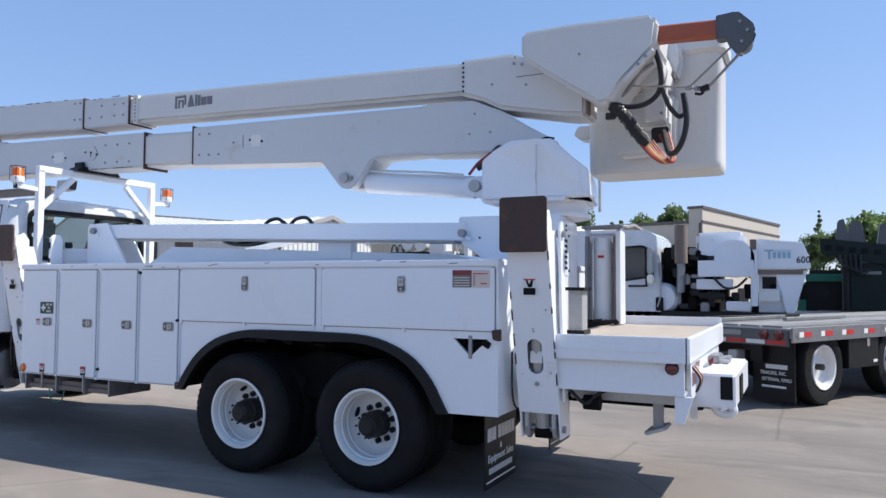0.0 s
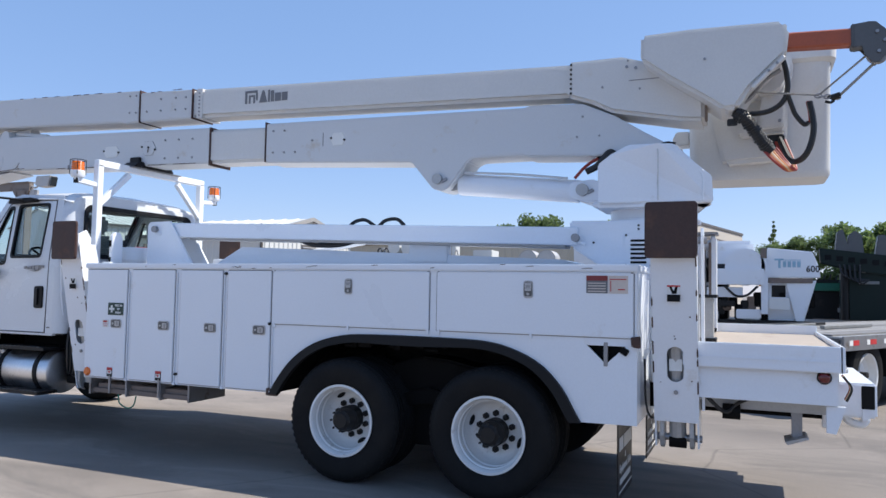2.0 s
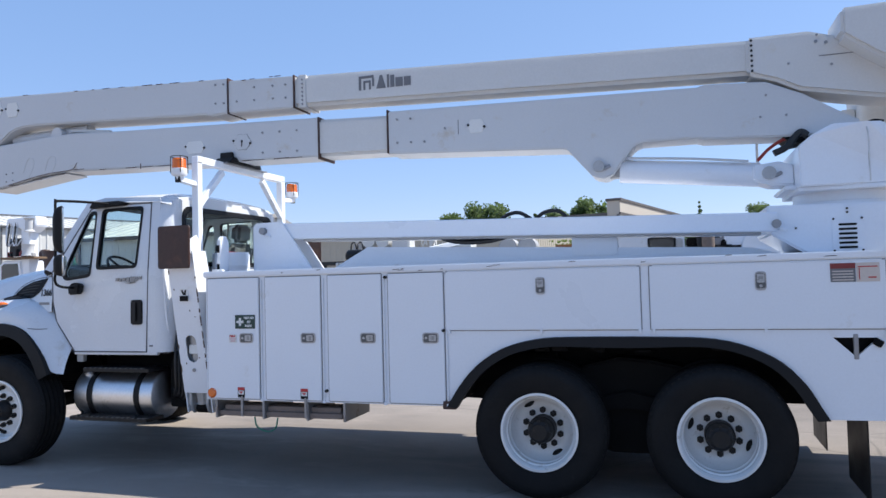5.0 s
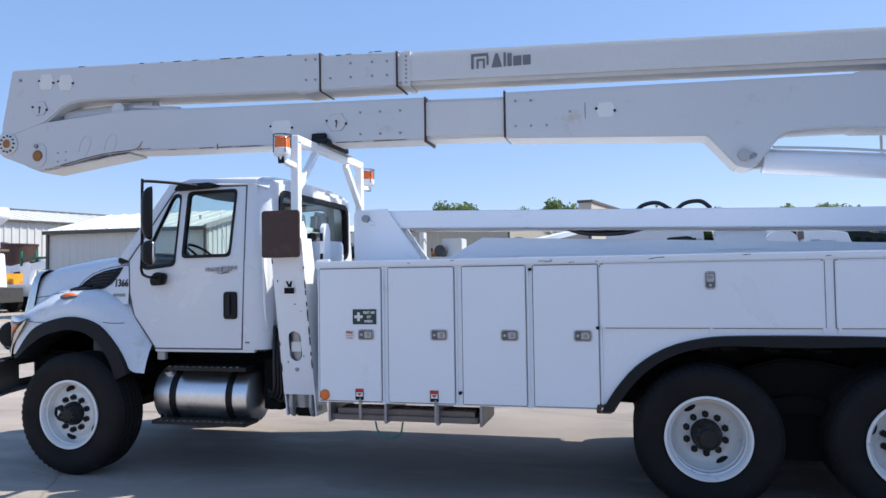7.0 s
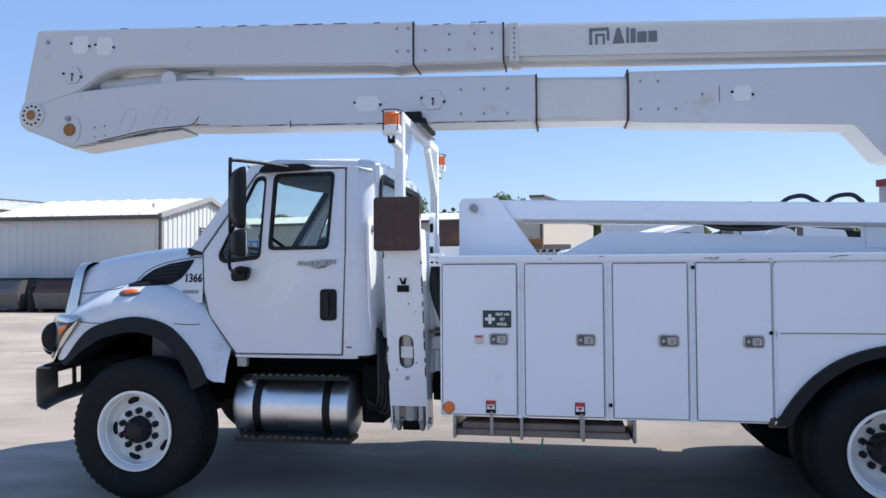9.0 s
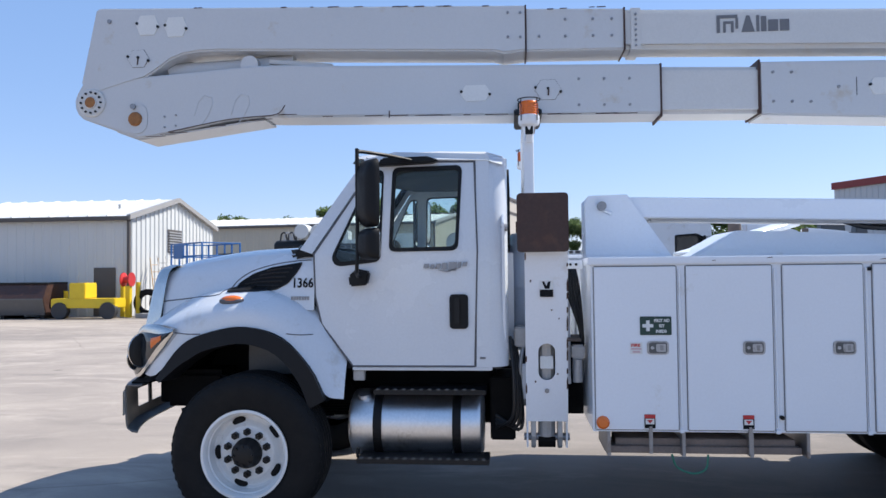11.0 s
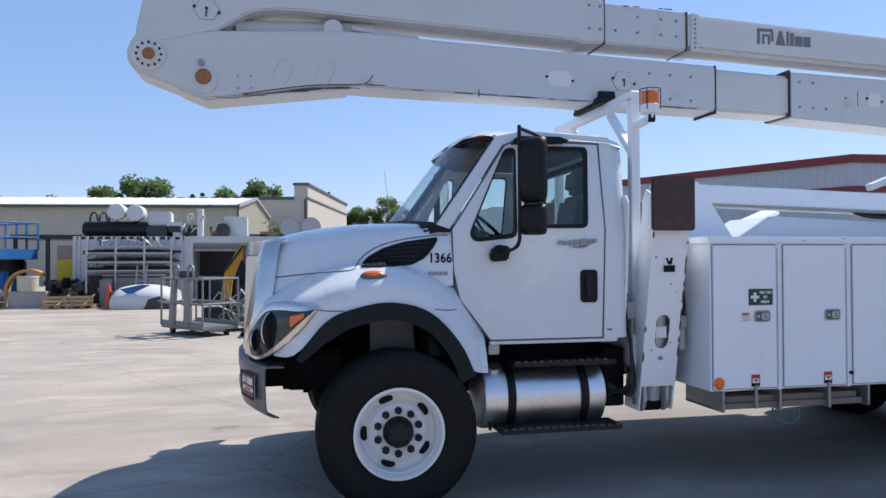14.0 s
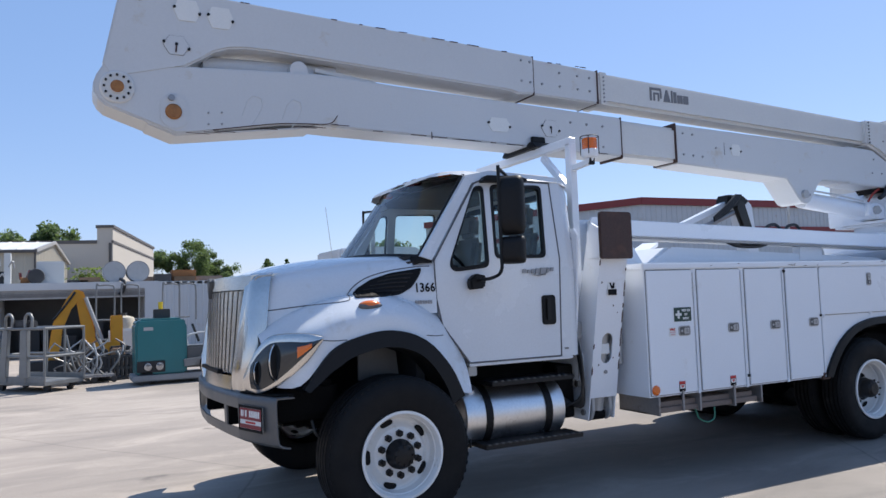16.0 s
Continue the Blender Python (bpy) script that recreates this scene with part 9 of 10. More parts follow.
thing_mesh("grey_drum", lathe([(0.0, 0.0), (0.21, 0.0), (0.215, 0.34), (0.225, 0.36), (0.215, 0.38), (0.215, 0.66), (0.225, 0.68), (0.215, 0.70), (0.21, 1.0), (0.19, 0.98), (0.0, 0.98)], (-17.03, 29.05, 0), "z", 24), GREY_STUFF, "upright ribbed grey drum on the paving", "drum")
bc = thing("black_locker", (-17.45, 29.4, 0), "black steel locker standing on the paving", "locker")
part("locker_body", block(-17.66, -17.24, 29.2, 29.6, 0.0, 1.15, 0.015), SATIN_BLACK, bc)
part("locker_door", block(-17.62, -17.28, 29.18, 29.2, 0.06, 1.10, 0.008), SATIN_BLACK, bc)
part("door_handle", block(-17.33, -17.30, 29.16, 29.18, 0.55, 0.70, 0.004), GALV, bc)
for x, y, w in ((-18.47, 28.55, 0.42), (-17.64, 28.6, 0.40)):
    p = thing("wooden_crate", (x, y, 0), "pale broken wooden crate on the paving", "crate", "wooden crates")
    for k in range(5):
        part("board", block(x - w, x + w, y - 0.45 + 0.2 * k, y - 0.30 + 0.2 * k, 0.1, 0.13), PALE_WOOD, p)
    for k in range(3):
        part("board", block(x - w, x + w, y - 0.47, y - 0.45, 0.1 + 0.13 * k, 0.2 + 0.13 * k), PALE_WOOD, p)
        part("skid", block(x - w + (w - 0.05) * k, x - w + 0.1 + (w - 0.05) * k, y - 0.45, y + 0.5, 0.0, 0.1), PALE_WOOD, p)
    part("loose_board", beam((x + 0.1, y - 0.6, 0.15), (x + w, y - 0.3, 0.5), 0.08, 0.03), PALE_WOOD, p)
thing_mesh("grey_bin", block(-20.25, -19.0, 28.9, 29.5, 0.0, 0.60, 0.02), GREY_STUFF, "low grey steel bin on the paving", "bin")
thing_mesh("cream_tub", lathe([(0.0, 0.60), (0.33, 0.60), (0.35, 0.66), (0.35, 1.08), (0.37, 1.10), (0.36, 1.15), (0.32, 1.15), (0.31, 0.75), (0.0, 0.75)], (-19.68, 29.2, 0), "z", 28), CREAM, "cream plastic tub standing on a grey bin", "tub", "", True)
SHEET_ORANGE = material("orange_fibre_sheet", (0.52, 0.25, 0.08), 0.6, vary=0.2, scale=5, stain=(0.3, 0.14, 0.06), stain_amount=0.3)
arc = [(math.cos(radians(a)), math.sin(radians(a))) for a in range(50, 181, 10)]
curl = [(-19.80 + 0.80 * c, 0.62 + 0.78 * v) for c, v in arc] + [(-20.62, 0.0), (-20.52, 0.0)] + [(-19.80 + 0.70 * c, 0.62 + 0.68 * v) for c, v in arc[::-1]]
thing_mesh("curved_sheet", prism(curl, 29.58, 30.0, "y", 0.01), SHEET_ORANGE, "curved orange-brown fibre sheet behind a grey bin", "sheet")
random.seed(17)
for k in range(34):
    x, y = random.uniform(-19.3, -17.75), random.uniform(29.25, 30.0)
    low = k < 17
    w, h = random.uniform(0.15, 0.42), random.uniform(0.22, 0.40) if not low else random.uniform(0.55, 0.75)
    z = 0.0 if low else random.uniform(0.5, 0.72)
    bm = block(x, x + w, y, y + random.uniform(0.2, 0.4), z, z + h, 0.03)
    if k % 3 == 0:
        rod((x - 0.05, y - 0.05, z + h * 0.6), (x + w, y - 0.1, z + h * 0.8), 0.06, bm, 10)
    if k % 4 == 1:
        rod((x + w / 2, y - 0.08, z + h * 0.5), (x + w / 2, y, z + h * 0.5), 0.11, bm, 14)
    thing_mesh("engine_part", bm, random.choice((DARK_STUFF, DARK_STUFF, UNDER, GREY_STUFF, DARK_STUFF, BROWN_STUFF)), "greasy engine part in a junk heap", "engine part", "junk heap")

# ---- blue scissor lift, tyres, shelter ----
LIFT_BLUE = material("lift_blue_paint", (0.018, 0.12, 0.34), 0.5, vary=0.12, stain=(0.06, 0.12, 0.22), stain_amount=0.2)
sl = thing("scissor_lift", (-21.6, 31.2, 0), "blue scissor lift with railed platform", "lift")
part("lift_base", block(-22.6, -20.2, 30.7, 31.9, 0.15, 0.95, 0.03), LIFT_BLUE, sl)
for x in (-22.3, -20.5):
    for y in (30.68, 31.75):
        part("lift_wheel", rod((x, y, 0.24), (x, y + 0.2, 0.24), 0.24, sides=18), DARK_STUFF, sl)
# folded arms coloured black to carry the shade under the platform
for y in (30.72, 31.0, 31.6, 31.84):
    for k in range(7):
        z = 0.97 + 0.11 * k
        part("scissor_arm", beam((-22.5, y, z), (-20.3, y, z + 0.09), 0.05, 0.09), SATIN_BLACK, sl)
        part("scissor_arm", beam((-20.3, y + 0.06, z), (-22.5, y + 0.06, z + 0.09), 0.05, 0.09), SATIN_BLACK, sl)
part("platform", block(-23.2, -19.6, 30.5, 32.0, 1.75, 2.15, 0.02), LIFT_BLUE, sl)
for z in (2.6, 3.15):
    for y in (30.5, 32.0):
        part("platform_rail", beam((-23.2, y, z), (-19.6, y, z), 0.05, 0.06), LIFT_BLUE, sl)
    for x in (-23.2, -19.6):
        part("platform_rail", beam((x, 30.5, z), (x, 32.0, z), 0.05, 0.06), LIFT_BLUE, sl)
for x in (-23.2, -22.2, -21.3, -20.5, -19.6):
    for y in (30.5, 32.0):
        part("platform_post", beam((x, y, 2.1), (x, y, 3.17), 0.06, 0.06), LIFT_BLUE, sl)
part("lift_panel", block(-22.75, -21.6, 30.44, 30.5, 2.5, 3.1, 0.01), LIFT_BLUE, sl)
part("lift_stripe", block(-21.2, -19.8, 30.485, 30.5, 1.85, 2.05), DECAL_WHITE, sl)


sl.rotation_euler = (0, 0, radians(-38))
sl.scale = (0.76, 1.2, 1.0)
sl.location = (-21.75, 31.4, 0)


def loose_tyre(x, y, tilt, r=0.55):
    bm = lathe([(r * 0.56, 0.03), (r * 0.7, 0.0), (r * 0.95, 0.03), (r, 0.08), (r, 0.22), (r * 0.95, 0.27), (r * 0.7, 0.3), (r * 0.56, 0.27), (r * 0.56, 0.03)], (0, 0, 0), "y", 32, caps=False)
    bm.transform(Matrix.Translation((x, y, r)) @ Matrix.Rotation(radians(tilt), 4, "Z"))
    return thing_mesh("old_truck_tyre", bm, RUBBER, "worn black truck tyre standing on the paving", "tyre", "loose tyres", True)


loose_tyre(-23.9, 30.6, 10, 0.6)
loose_tyre(-22.85, 30.6, -25, 0.6)
loose_tyre(-23.4, 31.1, 40)
thing_mesh("steel_drum", lathe([(0.0, 0.06), (0.16, 0.06), (0.17, 0.0), (0.34, 0.0), (0.36, 0.03), (0.36, 0.5), (0.0, 0.5)], (-22.0, 29.8, 0.54), "y", 28), BUMPER_GREY, "shiny steel drum lying on a skid", "drum", "", True)
thing_mesh("steel_drum", lathe([(0.0, 0.05), (0.12, 0.05), (0.13, 0.0), (0.25, 0.0), (0.26, 0.03), (0.26, 0.5), (0.0, 0.5)], (-21.1, 29.8, 0.44), "y", 26), BUMPER_GREY, "small steel drum lying on a skid", "drum", "", True)
thing_mesh("blue_barrel", rod((-21.1, 30.75, 0.0), (-21.1, 30.75, 1.3), 0.25, sides=24), LIFT_BLUE, "blue plastic barrel beside junk", "barrel", "", True)
thing_mesh("timber_skid", block(-23.9, -20.72, 29.6, 30.4, 0.0, 0.18, 0.01), GREY_STUFF, "long grey timber skid on paving", "skid")
sh = thing("lean_to_shelter", (-19.4, 32.5, 0), "dark steel lean-to shelter beside the containers", "shelter")
part("shelter_roof", block(-21.0, -18.4, 31.3, 33.8, 2.55, 2.72, 0.02), DARK_STUFF, sh)
for x in (-20.9, -19.75, -18.5):
    part("shelter_post", block(x, x + 0.14, 31.4, 31.5, 0, 2.55), DARK_STUFF, sh)
thing_mesh("yellow_cabinet", block(-19.4, -18.6, 31.6, 32.2, 0.0, 1.75, 0.02), BOLLARD, "faded yellow steel cabinet with box on top", "cabinet")
thing_mesh("cardboard_box", block(-19.4, -18.7, 31.6, 32.2, 1.75, 2.3, 0.02), PLY, "tan cardboard box on a cabinet", "box")
# hose reel, posts, dumpsters before the shed
hr = thing("hose_reel", (-24.45, 30.0, 0), "red hose reel on a stand", "hose reel")
hr["label"] = "red hose reel on a yellow stand"
part("reel_drum", lathe([(0.0, -0.2), (0.30, -0.2), (0.30, -0.16), (0.15, -0.12), (0.15, 0.12), (0.30, 0.16), (0.30, 0.2), (0.0, 0.2)], (-24.45, 30.0, 1.62), "x", 24), RED, hr)
part("reel_stand", block(-24.5, -24.3, 29.9, 30.1, 0, 1.34), BOLLARD, hr)
post_specs = ((-25.0, 30.6), (-24.3, 30.6), (-30.25, 30.4), (-27.35, 30.2))
for x, y in post_specs:
    thing_mesh("bollard", rod((x, y, 0), (x, y, 1.15 if x < -26 else 1.5), 0.1, sides=16), BOLLARD, "yellow steel bollard before the shed", "bollard", "yellow bollards")
for x0, x1 in ((-33.2, -30.7), (-29.9, -27.6)):
    d = thing("dumpster", ((x0 + x1) / 2, 29.9, 0), "dark grey steel dumpster with lid", "dumpster", "dumpsters")
    d["label"] = "dark grey steel dumpster before the shed wall"
    part("dumpster_body", prism([(29.2, 0.15), (29.0, 0.85), (29.3, 1.45), (30.7, 1.5), (30.7, 0.15)], x0, x1, "x", 0.02), BUMPER_GREY if x0 < -31 else RUST, d)
    part("dumpster_lid", block(x0 - 0.02, x1 + 0.02, 29.25, 30.72, 1.46, 1.53, 0.02), SATIN_BLACK, d)
    part("dumpster_front", prism([(29.17, 0.16), (28.97, 0.84), (28.99, 0.86), (29.19, 0.16)], x0 + 0.02, x1 - 0.02, "x"), BUMPER_GREY, d)
    for x in (x0 + 0.2, x1 - 0.3):
        part("dumpster_foot", block(x, x + 0.15, 29.3, 30.6, 0, 0.16), SATIN_BLACK, d)
vp = thing("valve_standpipe", (-30.3, 29.5, 0), "dark valve standpipe between two dumpsters", "standpipe")
part("pipe_body", lathe([(0.22, 0.0), (0.24, 0.9), (0.14, 1.0), (0.13, 1.2), (0.0, 1.25)], (-30.3, 29.5, 0), "z", 16), SATIN_BLACK, vp, smooth=True)
fk = thing("yellow_cart", (-25.8, 29.3, 0), "yellow flat yard cart with black wheels", "cart")
part("cart_bed", block(-27.2, -24.4, 28.9, 29.8, 0.45, 0.85, 0.03), BOLLARD, fk)
part("cart_cab", block(-26.4, -25.7, 28.9, 29.8, 0.85, 1.5, 0.03), BOLLARD, fk)
for x in (-26.8, -24.7):
    part("cart_wheel", rod((x, 28.85, 0.35), (x, 29.1, 0.35), 0.35, sides=20), DARK_STUFF, fk)

# ---- flatbed trailer beyond the truck's tail ----
TY = 11.55
tr = thing("flatbed_trailer", (-1.05, TY, 0), "grey steel flatbed trailer with red and white tape", "trailer")
part("trailer_deck", block(-1.05, 9.5, TY, TY + 2.45, 1.10, 1.24, 0.01), GALV, tr)
for k in range(7):
    part("deck_plank", block(-1.0 + 0.0, 9.4, TY + 0.15 + 0.33 * k, TY + 0.44 + 0.33 * k, 1.241, 1.265, 0.004), GREY_STUFF, tr)
part("side_rail", block(-1.06, 7.5, TY - 0.03, TY, 1.05, 1.25, 0.005), STEEL, tr)
for k, (x0, x1) in enumerate(((-0.90, -0.79), (-0.78, -0.60), (-0.35, -0.25), (-0.24, -0.04), (0.22, 0.33), (0.34, 0.54), (0.85, 0.96), (0.97, 1.17), (1.5, 1.6), (1.61, 1.8))):
    part("reflective_tape", block(x0, x1, TY - 0.034, TY - 0.03, 1.12, 1.19), DECAL_WHITE if k % 2 == 0 else RED, tr)
# rear face, towards -x
part("tail_board", block(-1.09, -1.05, TY + 0.02, TY + 2.4, 1.0, 1.22, 0.005), BUMPER_GREY, tr)
for k in range(6):
    part("reflective_tape", block(-1.096, -1.09, TY + 0.05 + 0.3 * k, TY + 0.33 + 0.3 * k, 1.02, 1.075), (RED, DECAL_WHITE)[k % 2], tr)
for y in (TY + 0.15, TY + 0.36):
    part("tail_lamp", lathe([(0.0, -0.03), (0.06, -0.025), (0.07, 0.0)], (-1.09, y, 1.145), "x", 20), RED_LENS, tr, smooth=True)
bars([(TY + 0.7, TY + 1.3, 1.12, 1.19)], tr, "maker_plate", STEEL, -1.098, "x")
fl = part("trailer_flap", block(-0.80, -0.77, TY + 0.10, TY + 0.72, 0.22, 1.05, 0.004), SATIN_BLACK, tr, "black trailer mud flap with white lettering")
lettering("flap_words", "TRAILERS, INC.", (-0.805, TY + 0.60, 0.58), 0.048, DECAL_WHITE, fl, (90, 0, -90), wide=0.85, bold=0.001)
lettering("flap_words", "OTTAWA, OHIO", (-0.805, TY + 0.58, 0.49), 0.048, DECAL_WHITE, fl, (90, 0, -90), wide=0.85, bold=0.001)
bars([(TY + 0.20, TY + 0.52, 0.66, 0.72)], fl, "maker_name", DECAL_WHITE, -0.806, "x")
bars([(TY + 0.22, TY + 0.58, 0.40, 0.43)], fl, "small_print", DECAL_WHITE, -0.806, "x")
for x in (-0.17, 1.9):
    for y in (TY + 0.02, TY + 2.1):
        w = part("trailer_wheel", rod((x, y + 0.14, 0.53), (x, y + 0.28, 0.53), 0.1, sides=16), HUB_DARK, tr)
        r = 0.53
        part("tyre", lathe([(0.31, 0.03), (0.37, 0.0), (r - 0.03, 0.01), (r, 0.05), (r, 0.23), (r - 0.03, 0.27), (0.37, 0.28), (0.31, 0.25)], (x, y, 0.53), "y", 44, caps=False), RUBBER, w, smooth=True)
        part("rim", lathe([(0.315, 0.02), (0.31, 0.0), (0.29, 0.01), (0.28, 0.12), (0.22, 0.15), (0.12, 0.12), (0.0, 0.12)], (x, y, 0.53), "y", 40, caps=False), RIM_WHITE, w, smooth=True)
        part("hub", rod((x, y + 0.02, 0.53), (x, y + 0.14, 0.53), 0.045, sides=16), HUB_DARK, w)
part("trailer_beam", block(-0.9, 7.4, TY + 0.5, TY + 0.7, 0.75, 1.10, 0.01), SATIN_BLACK, tr)
part("trailer_beam", block(-0.9, 7.4, TY + 1.75, TY + 1.95, 0.75, 1.10, 0.01), SATIN_BLACK, tr)
part("tool_box", block(0.45, 1.35, TY + 0.0, TY + 0.5, 0.62, 1.10, 0.01), SATIN_BLACK, tr)
part("box_latch", prism(rounded(0.98, 1.06, 0.92, 1.04, 0.02), TY - 0.012, TY, "y"), CHROME, tr)
bars([(1.18, 1.30, 0.68, 0.72)], tr, "small_print", DECAL_WHITE, TY - 0.001)
part("rear_underguard", beam((-0.95, TY + 0.75, 0.60), (-0.95, TY + 2.3, 0.60), 0.10, 0.10), SATIN_BLACK, tr)
part("light_bracket", block(-1.05, -0.85, TY + 0.8, TY + 0.95, 0.45, 0.9, 0.01), GALV, tr)

# the trailer stands askew, its deck a little over a metre high
tr.location = (-0.22, 10.87, 0)
tr.rotation_euler = (0, 0, radians(61))
for ob in tr.children:
    if not ob.name.startswith("trailer_wheel"):
        ob.location.z = -0.145
TRAILER = Matrix.Translation((-0.22, 10.87, 0.04)) @ Matrix.Rotation(radians(61), 4, "Z")
for k, (u0, v0, u1, v1) in enumerate(((0.2, 1.3, 2.4, 1.5), (0.6, 1.75, 3.2, 1.7), (1.4, 0.9, 3.4, 1.0))):
    bm = beam((u0, v0, 1.115), (u1, v1, 1.115), 0.07, 0.05)
    bm.transform(TRAILER)
    thing_mesh("steel_bar", bm, SATIN_BLACK if k % 2 else PLATFORM, "long steel bar lying on a trailer deck", "bar", "bars on the trailer")

# ---- white digger truck ----
DYT = 18.4
dt = thing("digger_truck", (-2.4, DYT + 1.2, 0), "white utility digger truck with derrick", "truck")
side = [(-5.55, 0.85), (-5.6, 2.95), (-5.4, 3.05), (-3.5, 3.03), (-3.27, 2.88), (-3.22, 1.9), (-3.2, 1.85), (-3.18, 0.95)]
win = smooth_loop([(-4.10, 2.60), (-3.62, 2.62), (-3.38, 2.50), (-3.36, 1.90), (-4.10, 1.78)], 0.05)
part("cab", panel(side, [win], DYT, DYT + 0.06), CAB_WHITE, dt)
part("cab", prism([(-5.6, 3.0), (-3.5, 3.02), (-3.27, 2.85), (-3.22, 1.85), (-3.2, 0.9), (-5.55, 0.9), (-5.6, 2.8)], DYT + 0.08, DYT + 2.2, "y", 0.04), CAB_WHITE, dt)
part("cab_window", panel(win, [], DYT + 0.03, DYT + 0.05), FAR_GLASS, dt)
part("window_seal", panel(shrink(win, -0.04), [shrink(win, 0.02)], DYT - 0.01, DYT + 0.03), BLACK, dt)
part("mirror", block(-3.46, -3.30, DYT - 0.28, DYT - 0.12, 1.95, 2.58, 0.03), GALV, dt, smooth=True)
part("mirror_back", block(-3.50, -3.46, DYT - 0.29, DYT - 0.11, 1.93, 2.60, 0.02), BLACK, dt, smooth=True)
part("mirror", block(-3.46, -3.30, DYT - 0.28, DYT - 0.10, 1.72, 1.93, 0.03), CHROME, dt, smooth=True)
part("mirror_arm", hose([(-3.95, DYT, 1.65), (-3.5, DYT - 0.2, 1.66), (-3.48, DYT - 0.22, 1.75), (-3.48, DYT - 0.22, 2.6)], 0.025), BLACK, dt)
part("door_handle", block(-3.3, -3.12, DYT - 0.02, DYT + 0.01, 1.05, 1.38, 0.03), BLACK, dt)
part("grab_rail", hose([(-3.22, DYT - 0.05, 2.4), (-3.16, DYT - 0.08, 2.0), (-3.18, DYT - 0.08, 1.4), (-3.25, DYT - 0.05, 1.15)], 0.02), GALV, dt)
part("exhaust_stack", rod((-2.70, DYT + 0.05, 2.2), (-2.70, DYT + 0.05, 3.12), 0.15, sides=18), TIMBER, dt, smooth=True)
part("exhaust_stack", rod((-2.72, DYT + 0.05, 1.5), (-2.70, DYT + 0.05, 2.2), 0.10, sides=14), STEEL, dt)
part("round_tank", lathe([(0, -0.3), (0.30, -0.28), (0.37, -0.18), (0.37, 0.5)], (-3.16, DYT + 0.36, 1.36), "y", 30), WHITE, dt, smooth=True)
# one near-black block behind the engine parts
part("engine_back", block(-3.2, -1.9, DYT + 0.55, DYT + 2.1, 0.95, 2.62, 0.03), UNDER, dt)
random.seed(30)
for k in range(30):
    x, z = random.uniform(-3.1, -2.0), random.uniform(0.95, 2.5)
    part("engine_part", block(x, x + random.uniform(0.1, 0.35), DYT + 0.1 + random.uniform(0, 0.3), DYT + 0.9, z, z + random.uniform(0.1, 0.4), 0.03), random.choice((DARK_STUFF, UNDER, UNDER, STEEL, SATIN_BLACK)), dt)
part("derrick_box", block(-2.30, -1.08, DYT - 0.1, DYT + 0.3, 1.88, 2.26, 0.01), WHITE, dt)
part("derrick_box", block(-2.4, -1.3, DYT + 0.3, DYT + 1.2, 2.25, 2.95, 0.08), WHITE, dt, smooth=True)
part("winch_drum", rod((-1.50, DYT - 0.05, 2.30), (-1.50, DYT + 0.35, 2.30), 0.44, sides=40), WHITE, dt, smooth=True)
part("boom_guard", prism([(-1.02, 2.06), (-1.02, 2.76), (-0.06, 2.66), (0.07, 2.32), (0.10, 2.06)], DYT + 0.05, DYT + 0.25, "y", 0.02), WHITE, dt)
part("rust_strip", block(-1.02, -0.06, DYT + 0.02, DYT + 0.05, 1.93, 2.05, 0.01), TIMBER, dt)
part("leg_gusset", prism([(-0.62, 1.95), (0.02, 2.0), (-0.25, 1.05), (-0.42, 1.05)], DYT + 0.05, DYT + 0.2, "y", 0.01), WHITE, dt)
part("lower_box", block(-2.35, -1.55, DYT + 0.0, DYT + 0.4, 1.58, 1.82, 0.01), WHITE, dt)
part("lower_box", block(-1.70, -1.15, DYT + 0.05, DYT + 0.4, 1.08, 1.30, 0.02), WHITE, dt)
part("lower_box", block(-2.30, -1.72, DYT + 0.02, DYT + 0.4, 1.36, 1.50, 0.02), SATIN_BLACK, dt)
hp = panel([(-1.0, 1.06), (-1.0, 1.95), (-0.05, 1.98), (-0.45, 1.06)], [[(-0.92, 1.60), (-0.92, 1.88), (-0.62, 1.88), (-0.62, 1.60)]], DYT + 0.22, DYT + 0.26)
part("hopper_panel", hp, WHITE, dt)
# recess shade as colour: a near-black block behind the panel's hole
part("recess_shade_block", block(-1.0, -0.5, DYT + 0.5, DYT + 0.9, 1.06, 1.95), UNDER, dt)
part("hose_loop", hose([(-1.95, DYT - 0.12, 1.85), (-1.7, DYT - 0.14, 1.62), (-1.45, DYT - 0.14, 1.64), (-1.22, DYT - 0.12, 1.85)], 0.03), HOSE, dt)
part("valve_cluster", block(-0.95, -0.5, DYT + 0.3, DYT + 0.5, 1.4, 1.9, 0.02), SATIN_BLACK, dt)
part("paper_sheet", block(-0.98, -0.55, DYT - 0.02, DYT, 1.32, 1.58), DECAL_WHITE, dt)
part("yellow_tag", block(-1.2, -1.12, DYT - 0.02, DYT + 0.05, 1.85, 2.02), YELLOW, dt)
for k in range(16):
    x, z = -2.3 + 0.14 * k, 1.06 + 0.1 * (k % 4)
    part("under_part", block(x, x + 0.2, DYT + 0.25, DYT + 0.9, z, z + 0.35, 0.02), (UNDER, SATIN_BLACK, TIMBER, UNDER)[k % 4], dt)
part("upright_post", block(-1.15, -1.0, DYT - 0.05, DYT + 0.1, 1.2, 2.72, 0.01), WHITE, dt)
part("brown_edge", block(-1.16, -1.02, DYT - 0.06, DYT + 0.02, 2.50, 2.74, 0.01), TIMBER, dt)
LOGO_BLUE = material("faded_blue_print", (0.30, 0.48, 0.60), 0.5, vary=0.1)
nm = block(-0.86, -0.66, DYT + 0.04, DYT + 0.05, 2.46, 2.50)
